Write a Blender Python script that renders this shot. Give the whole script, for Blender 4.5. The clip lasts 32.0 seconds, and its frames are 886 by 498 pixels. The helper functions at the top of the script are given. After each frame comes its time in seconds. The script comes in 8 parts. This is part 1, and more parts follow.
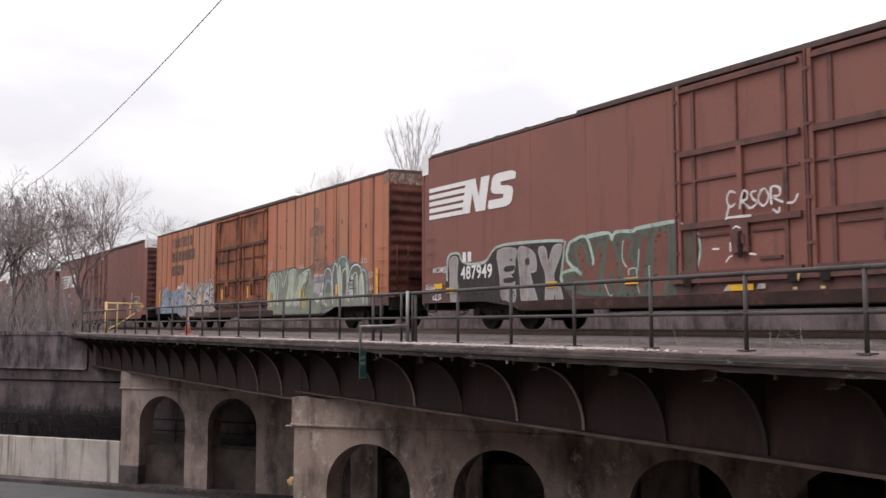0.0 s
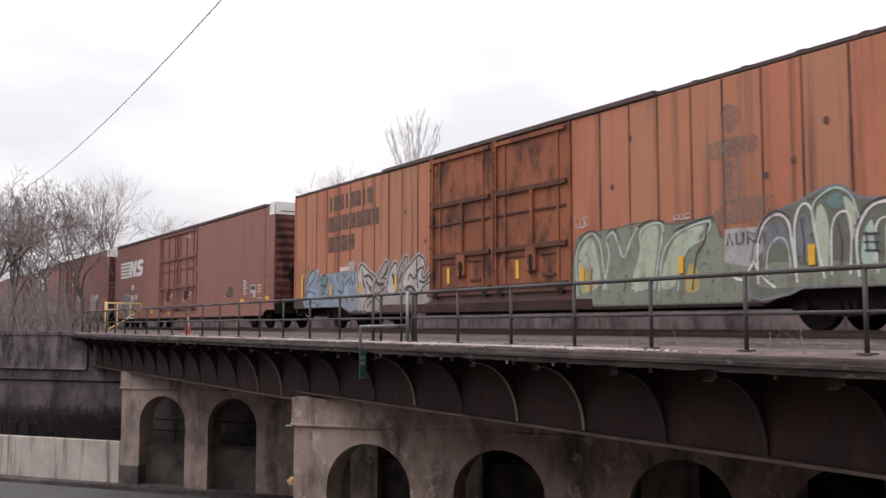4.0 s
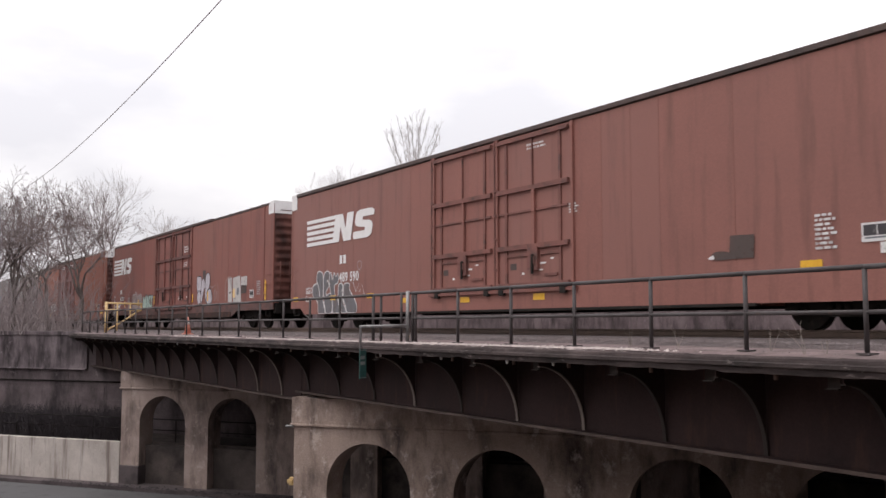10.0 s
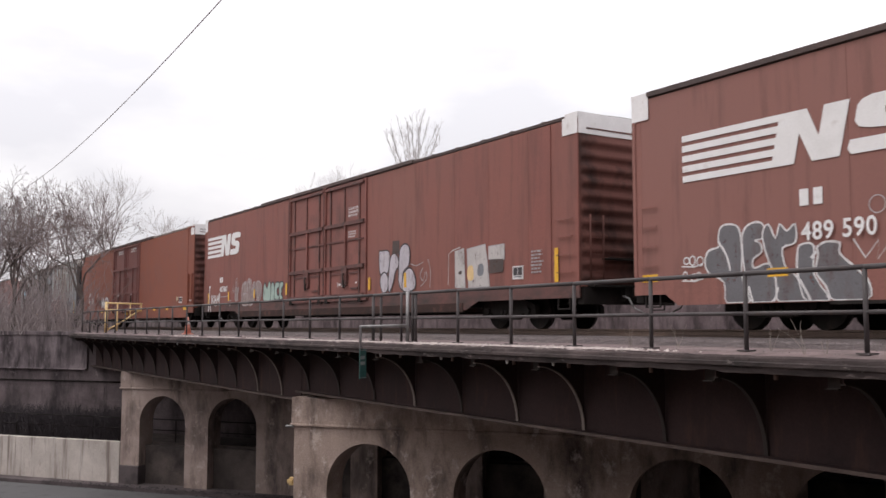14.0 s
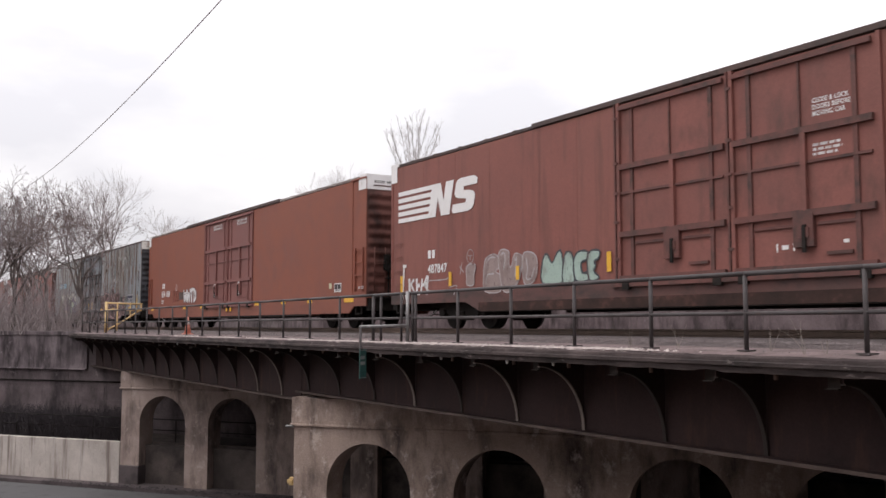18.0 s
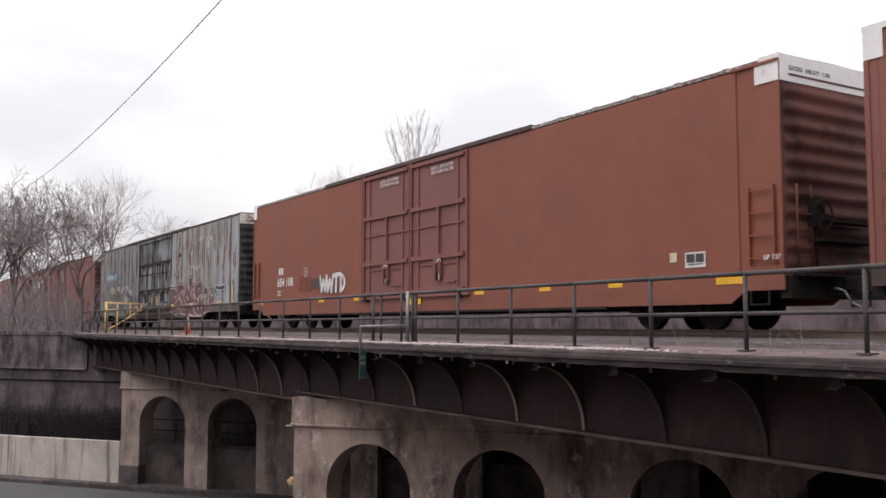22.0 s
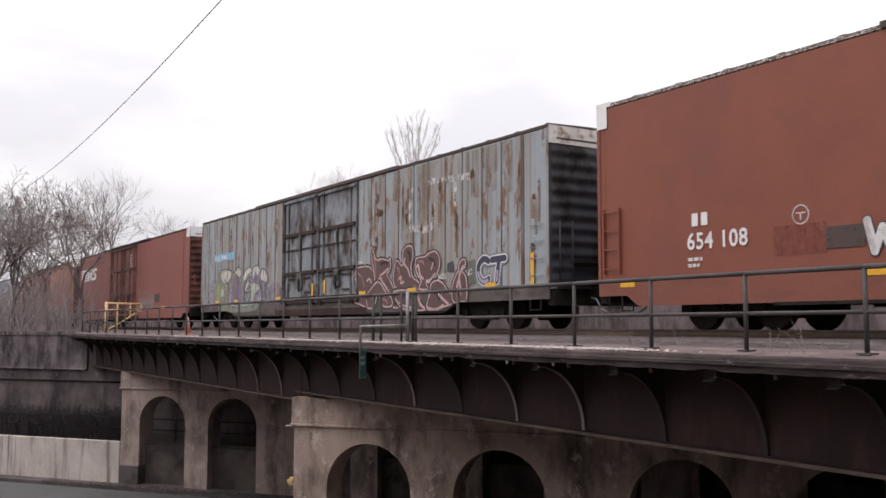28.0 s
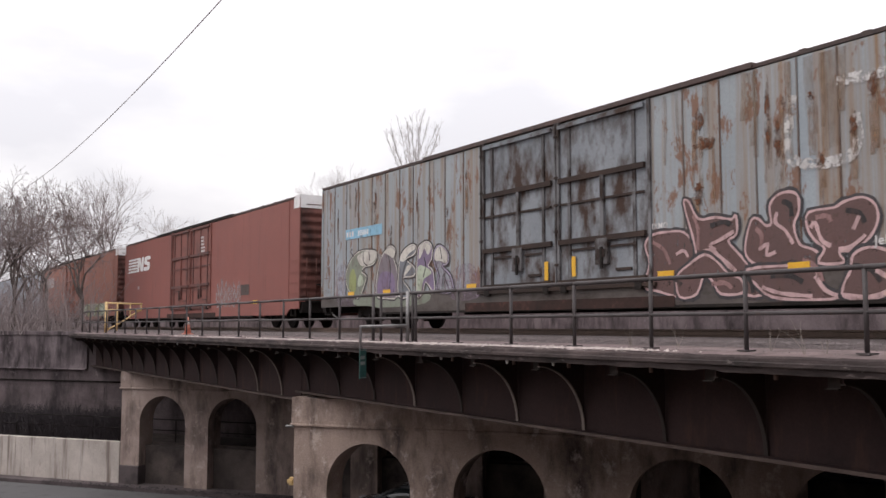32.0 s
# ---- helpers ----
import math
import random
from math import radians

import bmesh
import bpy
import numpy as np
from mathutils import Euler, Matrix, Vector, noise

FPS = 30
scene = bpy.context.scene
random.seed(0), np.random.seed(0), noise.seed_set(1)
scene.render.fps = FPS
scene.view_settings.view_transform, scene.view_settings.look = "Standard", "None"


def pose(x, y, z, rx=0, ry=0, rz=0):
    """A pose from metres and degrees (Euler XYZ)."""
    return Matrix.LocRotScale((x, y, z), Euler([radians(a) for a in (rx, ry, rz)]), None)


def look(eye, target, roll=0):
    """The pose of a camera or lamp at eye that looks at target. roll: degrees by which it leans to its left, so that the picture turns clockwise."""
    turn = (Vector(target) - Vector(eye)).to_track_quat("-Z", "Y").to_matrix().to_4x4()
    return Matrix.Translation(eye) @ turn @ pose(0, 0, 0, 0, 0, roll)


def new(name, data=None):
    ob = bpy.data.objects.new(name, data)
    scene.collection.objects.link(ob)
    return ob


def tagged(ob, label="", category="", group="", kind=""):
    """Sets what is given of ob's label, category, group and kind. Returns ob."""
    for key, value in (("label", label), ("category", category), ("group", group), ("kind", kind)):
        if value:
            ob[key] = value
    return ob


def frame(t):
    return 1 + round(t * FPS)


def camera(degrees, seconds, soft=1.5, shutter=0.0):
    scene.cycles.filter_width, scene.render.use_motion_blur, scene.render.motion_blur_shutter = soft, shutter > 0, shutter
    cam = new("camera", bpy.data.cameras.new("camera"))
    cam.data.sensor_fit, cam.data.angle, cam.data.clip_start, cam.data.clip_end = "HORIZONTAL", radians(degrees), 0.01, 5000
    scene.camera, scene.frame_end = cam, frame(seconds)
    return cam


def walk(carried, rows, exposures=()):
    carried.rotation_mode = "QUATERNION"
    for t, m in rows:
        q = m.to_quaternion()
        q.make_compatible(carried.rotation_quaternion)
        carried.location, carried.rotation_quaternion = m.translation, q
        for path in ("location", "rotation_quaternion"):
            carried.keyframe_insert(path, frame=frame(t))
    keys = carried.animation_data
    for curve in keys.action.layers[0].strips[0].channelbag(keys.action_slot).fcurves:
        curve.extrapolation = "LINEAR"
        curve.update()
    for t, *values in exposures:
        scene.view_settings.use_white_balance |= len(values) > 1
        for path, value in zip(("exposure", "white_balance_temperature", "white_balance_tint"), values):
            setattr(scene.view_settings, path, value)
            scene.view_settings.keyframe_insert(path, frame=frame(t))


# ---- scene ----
# The camera stands still on its tripod, level with the bridge deck.
cam = camera(50.3, 32.0, soft=1.5, shutter=0.25)
EYE = (0.0, 0.0, 7.4)
POSE = look(EYE, (EYE[0] - 0.84411, EYE[1] + 0.52999, EYE[2] + 0.08117))
walk(cam, [(0.0, POSE), (32.0, POSE)], [(0.0, 0.08, 6560, 12), (32.0, 0.08, 6560, 12)])

# ---- world and light: a bright overcast winter sky ----
world = bpy.data.worlds.new("overcast_sky")
scene.world = world
world.use_nodes = True
wn, wl = world.node_tree.nodes, world.node_tree.links
wn.clear()
sky = wn.new("ShaderNodeTexSky")
sky.sky_type, sky.sun_disc = "NISHITA", False
sky.sun_elevation, sky.sun_rotation = radians(58), radians(205)
sky.dust_density, sky.air_density = 4.0, 1.0
sky_gain = wn.new("ShaderNodeVectorMath")
sky_gain.operation = "SCALE"
sky_gain.inputs["Scale"].default_value = 0.12
wl.new(sky.outputs[0], sky_gain.inputs[0])
coord = wn.new("ShaderNodeTexCoord")
stretch = wn.new("ShaderNodeMapping")
stretch.inputs["Scale"].default_value = (1.0, 1.0, 2.6)
wl.new(coord.outputs["Generated"], stretch.inputs["Vector"])
cloud = wn.new("ShaderNodeTexNoise")
cloud.inputs["Scale"].default_value, cloud.inputs["Detail"].default_value, cloud.inputs["Roughness"].default_value = 3.2, 5, 0.5
wl.new(stretch.outputs[0], cloud.inputs["Vector"])
cloud_ramp = wn.new("ShaderNodeValToRGB")
cloud_ramp.color_ramp.elements[0].position, cloud_ramp.color_ramp.elements[0].color = 0.38, (0.855, 0.85, 0.89, 1)
cloud_ramp.color_ramp.elements[1].position, cloud_ramp.color_ramp.elements[1].color = 0.60, (1.10, 1.085, 1.095, 1)
wl.new(cloud.outputs[0], cloud_ramp.inputs[0])
sky_mix = wn.new("ShaderNodeMix")
sky_mix.data_type = "RGBA"
sky_mix.inputs[0].default_value = 0.92
wl.new(sky_gain.outputs[0], sky_mix.inputs[6])
wl.new(cloud_ramp.outputs[0], sky_mix.inputs[7])
# an overcast sky is about three times as bright overhead as at the horizon
split = wn.new("ShaderNodeSeparateXYZ")
wl.new(coord.outputs["Generated"], split.inputs[0])
height = wn.new("ShaderNodeMapRange")
height.inputs[1].default_value, height.inputs[2].default_value, height.inputs[3].default_value, height.inputs[4].default_value = 0.0, 1.0, 0.80, 2.0
wl.new(split.outputs[2], height.inputs[0])
bg = wn.new("ShaderNodeBackground")
wl.new(height.outputs[0], bg.inputs[1])
wl.new(sky_mix.outputs[2], bg.inputs[0])
wout = wn.new("ShaderNodeOutputWorld")
wl.new(bg.outputs[0], wout.inputs[0])

sun = new("sun", bpy.data.lights.new("sun", "SUN"))
sun.data.energy, sun.data.angle, sun.data.color = 0.85, radians(25), (1.0, 0.96, 0.91)
sun.matrix_world = look((-16, -34, 60), (0, 0, 0))


# ---- materials ----
def mat(name, rough=0.8, metal=0.0):
    m = bpy.data.materials.new(name)
    m.use_nodes = True
    b = m.node_tree.nodes["Principled BSDF"]
    b.inputs["Roughness"].default_value, b.inputs["Metallic"].default_value = rough, metal
    return m, m.node_tree.nodes, m.node_tree.links, b


def ramp(n, l, src, stops):
    r = n.new("ShaderNodeValToRGB")
    e = r.color_ramp.elements
    while len(e) < len(stops):
        e.new(0.5)
    for k, (p, c) in zip(e, stops):
        k.position, k.color = p, (*c, 1) if len(c) == 3 else (c[0], c[0], c[0], 1)
    l.new(src, r.inputs[0])
    return r.outputs[0]


def noise_of(n, l, scale, detail=6, rough=0.6, stretch=(1, 1, 1), seat="Object", shift=(0, 0, 0)):
    c = n.new("ShaderNodeTexCoord")
    mp = n.new("ShaderNodeMapping")
    mp.inputs["Scale"].default_value = stretch
    mp.inputs["Location"].default_value = shift
    t = n.new("ShaderNodeTexNoise")
    t.inputs["Scale"].default_value, t.inputs["Detail"].default_value, t.inputs["Roughness"].default_value = scale, detail, rough
    if seat == "World":
        c = n.new("ShaderNodeNewGeometry")
    l.new(c.outputs["Position" if seat == "World" else seat], mp.inputs[0])
    l.new(mp.outputs[0], t.inputs["Vector"])
    return t.outputs[0]


def mixed(n, l, fac, a, b, mode="MIX"):
    m = n.new("ShaderNodeMix")
    m.data_type, m.blend_type = "RGBA", mode
    for sock, v in ((m.inputs[0], fac), (m.inputs[6], a), (m.inputs[7], b)):
        if isinstance(v, (int, float)):
            sock.default_value = v
        elif isinstance(v, tuple):
            sock.default_value = (*v, 1)
        else:
            l.new(v, sock)
    return m.outputs[2]


def bump(n, l, b, src, strength=0.3, dist=0.01):
    k = n.new("ShaderNodeBump")
    k.inputs["Strength"].default_value, k.inputs["Distance"].default_value = strength, dist
    l.new(src, k.inputs["Height"])
    l.new(k.outputs[0], b.inputs["Normal"])


def surface(name, colours, scale=3.0, fine=40.0, rough=0.85, metal=0.0, relief=0.3, depth=0.01, stretch=(1, 1, 1), stain=None, stain_cut=(0.5, 0.65), stain_scale=1.2, stain_stretch=(1, 1, 1), vary=0.0, seat="Object", shift=(0, 0, 0), tint=None, pale=None, pale_cut=0.57, spec=0.5, pale_edge=0.09, pale_stretch=(1, 1, 0.8), grit=0.35):
    """A weathered surface: two colours mixed by broad noise, fine grain, and stains of a third colour."""
    m, n, l, b = mat(name, rough, metal)
    b.inputs["Specular IOR Level"].default_value = spec
    broad = noise_of(n, l, scale, 6, 0.6, stretch, seat, shift)
    col = ramp(n, l, broad, [(0.3, colours[0]), (0.7, colours[1])])
    grain = noise_of(n, l, fine, 4, 0.7, (1, 1, 1), seat)
    col = mixed(n, l, grit, col, ramp(n, l, grain, [(0.3, (0.35,) * 3), (0.7, (0.75,) * 3)]), "OVERLAY")
    if tint:
        info = n.new("ShaderNodeObjectInfo")
        col = mixed(n, l, ramp(n, l, info.outputs["Random"], [(0.25, (0, 0, 0)), (0.95, (0.85,) * 3)]), col, tint)
    if stain:
        s = noise_of(n, l, stain_scale, 8, 0.65, stain_stretch, seat, shift)
        fac = ramp(n, l, s, [(stain_cut[0], (0, 0, 0)), (stain_cut[1], (1, 1, 1))])
        col = mixed(n, l, fac, col, stain)
    if pale:
        s = noise_of(n, l, 1.7, 9, 0.72, pale_stretch, seat, (3.7, 1.9, 8.1))
        col = mixed(n, l, ramp(n, l, s, [(pale_cut, (0, 0, 0)), (pale_cut + pale_edge, (0.85,) * 3)]), col, pale)
    if vary:
        info = n.new("ShaderNodeObjectInfo")
        hsv = n.new("ShaderNodeHueSaturation")
        mr = n.new("ShaderNodeMapRange")
        mr.inputs[3].default_value, mr.inputs[4].default_value = 1 - vary, 1 + vary
        l.new(info.outputs["Random"], mr.inputs[0])
        l.new(mr.outputs[0], hsv.inputs["Value"])
        l.new(col, hsv.inputs["Color"])
        col = hsv.outputs[0]
    l.new(col, b.inputs["Base Color"])
    l.new(ramp(n, l, broad, [(0.2, (max(0, rough - 0.12),)), (0.8, (min(1, rough + 0.1),))]), b.inputs["Roughness"])
    if relief:
        bump(n, l, b, grain, relief, depth)
    return m


def plain(name, colour, rough=0.6, metal=0.0):
    m, n, l, b = mat(name, rough, metal)
    g = noise_of(n, l, 14, 5, 0.6)
    l.new(mixed(n, l, 0.25, colour, ramp(n, l, g, [(0.3, (0.3,) * 3), (0.7, (0.7,) * 3)]), "OVERLAY"), b.inputs["Base Color"])
    return m


CONCRETE = surface("weathered_concrete", spec=0.2, colours=((0.27, 0.201, 0.167), (0.5, 0.387, 0.334)), scale=0.5, fine=18, rough=0.92, relief=0.8, depth=0.03, stain=(0.085, 0.0647, 0.0599), stain_cut=(0.47, 0.66), stain_scale=0.8, stain_stretch=(1.3, 1.3, 0.5), pale=(0.6, 0.5, 0.454), pale_cut=0.56)
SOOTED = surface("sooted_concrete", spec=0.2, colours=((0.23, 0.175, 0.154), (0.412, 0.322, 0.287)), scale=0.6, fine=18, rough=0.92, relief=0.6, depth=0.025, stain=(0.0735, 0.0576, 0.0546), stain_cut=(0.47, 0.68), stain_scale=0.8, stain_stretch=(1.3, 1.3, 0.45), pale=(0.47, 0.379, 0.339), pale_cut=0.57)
PALE = surface("pale_concrete", ((0.34, 0.297, 0.268), (0.53, 0.475, 0.435)), 0.7, 20, 0.92, relief=0.4, depth=0.01, stain=(0.19, 0.152, 0.132), stain_cut=(0.52, 0.66), stain_scale=1.0, stain_stretch=(2.4, 2.4, 0.16), pale=(0.27, 0.222, 0.190), pale_cut=0.59, pale_stretch=(1.1, 1.1, 0.35), seat="World")
# stained concrete behind the arches, with their shade put into the colour
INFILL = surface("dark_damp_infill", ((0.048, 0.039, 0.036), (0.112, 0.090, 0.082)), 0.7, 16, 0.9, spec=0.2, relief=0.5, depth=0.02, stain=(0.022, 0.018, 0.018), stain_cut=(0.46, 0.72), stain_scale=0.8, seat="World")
FACING = surface("grey_wall_facing", ((0.096, 0.0769, 0.0821), (0.218, 0.18, 0.189)), 0.9, 16, 0.95, relief=0.5, depth=0.02, stain=(0.0448, 0.0365, 0.0389), stain_cut=(0.46, 0.66), stain_scale=0.9, stain_stretch=(1.6, 1.6, 0.5), spec=0.2, pale=(0.294, 0.258, 0.271), pale_cut=0.6)
OLDSTONE = surface("sooty_stone", ((0.055, 0.0435, 0.0455), (0.175, 0.140, 0.144)), 0.5, 9, 0.95, spec=0.2, relief=0.5, depth=0.02, stain=(0.032, 0.026, 0.028), stain_cut=(0.45, 0.66), stain_scale=0.6, stain_stretch=(1.3, 1.3, 0.45), vary=0.03, seat="World", pale=(0.27, 0.228, 0.224), pale_cut=0.60)
PLINTH = surface("damp_grey_concrete", ((0.062, 0.051, 0.05136), (0.125, 0.103, 0.1038)), 0.7, 16, 0.9, spec=0.2, relief=0.5, depth=0.02, stain=(0.04, 0.033, 0.03424), stain_cut=(0.46, 0.72), stain_scale=0.8, seat="World")
SLAB = surface("deck_slab", ((0.0889, 0.0631, 0.0617), (0.209, 0.153, 0.15)), 1.6, 22, 0.95, relief=0.6, depth=0.02, stain=(0.047, 0.0344, 0.0334), stain_cut=(0.48, 0.7), stain_scale=1.3, pale=(0.355, 0.277, 0.273), pale_cut=0.60)
GIRDER = surface("rusted_girder_steel", ((0.027, 0.0175, 0.01733), (0.046, 0.0288, 0.02782)), 1.2, 25, 0.85, spec=0.12, relief=0.25, depth=0.01, stain=(0.085, 0.045, 0.03317), stain_cut=(0.54, 0.80), stain_scale=1.3, stain_stretch=(2.2, 2.2, 0.5))
FLANGE = surface("worn_flange_edge", ((0.06, 0.046, 0.04), (0.30, 0.24, 0.21)), 1.1, 25, 0.8, relief=0.25, depth=0.01)
RAILING = surface("dark_pipe", ((0.042, 0.036, 0.037), (0.078, 0.068, 0.069)), 4, 30, 0.65, spec=0.35, relief=0.15, depth=0.004, stain=(0.10, 0.062, 0.05), stain_cut=(0.60, 0.74), stain_scale=5)
GALV = surface("galvanised_pipe", ((0.17, 0.165, 0.165), (0.30, 0.29, 0.29)), 5, 40, 0.5, metal=0.4, relief=0.1, depth=0.003)
BALLAST = surface("ballast", ((0.058, 0.045, 0.04494), (0.138, 0.110, 0.1091)), 4, 30, 0.98, relief=1.0, depth=0.05)
RAILSTEEL = surface("rail_steel", ((0.10, 0.07, 0.055), (0.16, 0.11, 0.09)), 5, 40, 0.6, metal=0.5, relief=0.1, depth=0.003)
ASPHALT = surface("asphalt", ((0.055, 0.053, 0.055), (0.085, 0.082, 0.085)), 0.5, 60, 0.9, relief=0.3, depth=0.008, stain=(0.035, 0.034, 0.035), stain_cut=(0.55, 0.7), stain_scale=0.8)
SOIL = surface("winter_soil", ((0.07, 0.055, 0.042), (0.14, 0.115, 0.085)), 1.0, 12, 0.98, relief=0.8, depth=0.05)
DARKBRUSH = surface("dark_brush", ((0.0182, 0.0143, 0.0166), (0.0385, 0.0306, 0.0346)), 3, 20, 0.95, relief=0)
BARK = surface("bark", ((0.075, 0.06, 0.055), (0.15, 0.125, 0.115)), 3, 20, 0.95, relief=0.6, depth=0.02, stretch=(1, 1, 0.3))
# stem colour lightened to carry the haze over the thicket
STEM = surface("dark_stems", ((0.18, 0.148, 0.147), (0.31, 0.26, 0.258)), 3, 20, 0.95, relief=0)
# far twigs are paler than near ones: distance haze in the colour
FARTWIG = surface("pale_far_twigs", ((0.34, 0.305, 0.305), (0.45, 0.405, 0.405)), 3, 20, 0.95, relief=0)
# edge face of the deck, coloured darker than the slab top
FASCIA = surface("sooty_deck_edge", ((0.036, 0.027, 0.02675), (0.10, 0.077, 0.0749)), 1.5, 22, 0.95, relief=0.7, depth=0.02, stretch=(0.4, 1, 3.0), stain=(0.022, 0.018, 0.01712), stain_cut=(0.46, 0.66), stain_scale=1.2, stain_stretch=(0.5, 1, 2.5), pale=(0.24, 0.20, 0.1947), pale_cut=0.60, spec=0.2, pale_stretch=(0.8, 1, 2.5))
TWIG = surface("twig_bark", ((0.165, 0.130, 0.128), (0.26, 0.212, 0.21)), 3, 20, 0.95, relief=0)
BLACK = surface("grimy_black_steel", ((0.012, 0.0105, 0.010), (0.030, 0.025, 0.023)), 2, 30, 0.85, spec=0.15, relief=0.3, depth=0.006, stain=(0.05, 0.036, 0.028), stain_cut=(0.58, 0.78), stain_scale=3)
WHITE = surface("white_paint", ((0.68, 0.66, 0.66), (0.80, 0.78, 0.78)), 2, 30, 0.6, relief=0.1, depth=0.003, stain=(0.42, 0.36, 0.33), stain_cut=(0.58, 0.8), stain_scale=2.5)
YELLOW = surface("yellow_reflector", ((0.62, 0.32, 0.015), (0.75, 0.42, 0.03)), 4, 30, 0.45, relief=0)
YELLOWPAINT = surface("yellow_paint", ((0.55, 0.37, 0.16), (0.68, 0.48, 0.24)), 4, 30, 0.6, relief=0.1, depth=0.003, stain=(0.30, 0.17, 0.08), stain_cut=(0.6, 0.75), stain_scale=6)
ORANGE = plain("cone_orange", (0.58, 0.23, 0.165), 0.6)
TEAL = plain("sign_green", (0.012, 0.055, 0.05), 0.6)
FLANGE_LOW = surface("rusty_lower_flange", ((0.038, 0.028, 0.025), (0.12, 0.088, 0.078)), 0.9, 25, 0.85, spec=0.2, relief=0.25, depth=0.01, pale=(0.24, 0.20, 0.18), pale_cut=0.62)
FLANGE_RUST = surface("rusted_flange_edge", ((0.018, 0.012, 0.0105), (0.034, 0.023, 0.019)), 1.4, 25, 0.85, relief=0.25, depth=0.01)


# ---- mesh helpers ----
def box(bm, x0, x1, y0, y1, z0, z1, m=None):
    v = [bm.verts.new((x, y, z)) for z in (z0, z1) for x, y in ((x0, y0), (x1, y0), (x1, y1), (x0, y1))]
    if m is not None:
        for p in v:
            p.co = m @ p.co
    for f in ((0, 3, 2, 1), (4, 5, 6, 7), (0, 1, 5, 4), (1, 2, 6, 5), (2, 3, 7, 6), (3, 0, 4, 7)):
        bm.faces.new([v[i] for i in f])
    return bm


def bevel(bm, w=0.01, seg=1):
    bmesh.ops.bevel(bm, geom=list(bm.edges), offset=w, segments=seg, affect="EDGES", clamp_overlap=True)
    return bm


def tube(bm, a, b, r, r2=None, sides=8, caps=True):
    a, b = Vector(a), Vector(b)
    r2 = r if r2 is None else r2
    d = (b - a).normalized()
    u = d.orthogonal().normalized()
    w = d.cross(u)
    rings = []
    for p, q in ((a, r), (b, r2)):
        rings.append([bm.verts.new(p + (u * math.cos(k * math.tau / sides) + w * math.sin(k * math.tau / sides)) * q) for k in range(sides)])
    for k in range(sides):
        f = bm.faces.new((rings[0][k], rings[0][(k + 1) % sides], rings[1][(k + 1) % sides], rings[1][k]))
        f.smooth = True
    if caps:
        bm.faces.new(rings[0][::-1])
        bm.faces.new(rings[1])
    return bm


def prism(bm, pts, axis, lo, hi, m=None):
    """A closed outline of (a, b) pairs pushed along an axis ('x', 'y' or 'z') from lo to hi."""
    def at(a, b, c):
        p = Vector({"x": (c, a, b), "y": (a, c, b), "z": (a, b, c)}[axis])
        return m @ p if m is not None else p
    one = [bm.verts.new(at(a, b, lo)) for a, b in pts]
    two = [bm.verts.new(at(a, b, hi)) for a, b in pts]
    bm.faces.new(one[::-1])
    bm.faces.new(two)
    for k in range(len(pts)):
        j = (k + 1) % len(pts)
        bm.faces.new((one[k], one[j], two[j], two[k]))
    return bm


def mesh_of(name, bm, material):
    bmesh.ops.recalc_face_normals(bm, faces=list(bm.faces))
    me = bpy.data.meshes.new(name)
    bm.to_mesh(me)
    bm.free()
    me.materials.append(material)
    return me


def part(name, bm, material, parent=None, label=""):
    ob = new(name, mesh_of(name, bm, material) if isinstance(bm, bmesh.types.BMesh) else bm)
    ob.parent = parent
    if label:
        ob["label"] = label
    return ob


def thing(name, m, label, category, group="", kind=""):
    ob = new(name)
    ob.empty_display_size = 0.2
    ob.matrix_world = m
    return tagged(ob, label, category, group, kind)


def solid(name, bm, material, label="", category="", group="", kind="", m=None):
    ob = new(name, mesh_of(name, bm, material))
    if m is not None:
        ob.matrix_world = m
    return tagged(ob, label, category, group, kind)


BM = bmesh.new

# ---- the ground, the road and the bridge ----
ROADM = pose(-24.96, 10.73, 0, 0, 0, 36.93)  # along the road: x; across it, away from the camera: y

bm = BM()
box(bm, -2500, 2500, -2500, 2500, -1.0, -0.02)
solid("ground", bm, SOIL, "bare winter soil reaching to the horizon", "ground", kind="structure")
bm = BM()
box(bm, -900, 900, -12.0, 11.7, -0.3, 0.0)
solid("road", bm, ASPHALT, "worn grey asphalt road under the railway bridge", "road", kind="structure", m=ROADM)
for n0, n1 in ((11.7, 12.9), (-13.0, -12.0), (-1.1, 1.9)):
    bm = BM()
    box(bm, -90, 90, n0, n1, -0.3, 0.16)
    solid("pavement", bm, PLINTH, "narrow raised dark concrete kerb strip beside the road", "kerb", kind="structure", m=ROADM)

# embankments that carry the track on both sides of the road
bm = BM()
box(bm, -950, 950, 18.2, 900, -0.5, 6.9)
solid("ground_embankment_far", bm, SOIL, "high railway embankment with bare winter soil", "embankment", kind="structure", m=ROADM)
bm = BM()
box(bm, -950, 950, -900, -18.2, -0.5, 5.85)
solid("ground_embankment_near", bm, SOIL, "bare earth bank opposite the bridge", "embankment", kind="structure", m=ROADM)
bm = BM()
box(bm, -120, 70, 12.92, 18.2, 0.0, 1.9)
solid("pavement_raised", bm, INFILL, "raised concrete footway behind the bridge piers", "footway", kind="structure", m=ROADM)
bm = BM()
box(bm, -120, 70, -18.2, -12.92, 0.0, 1.9)
solid("pavement_raised_near", bm, SOOTED, "raised concrete footway behind the bridge piers", "footway", kind="structure", m=ROADM)


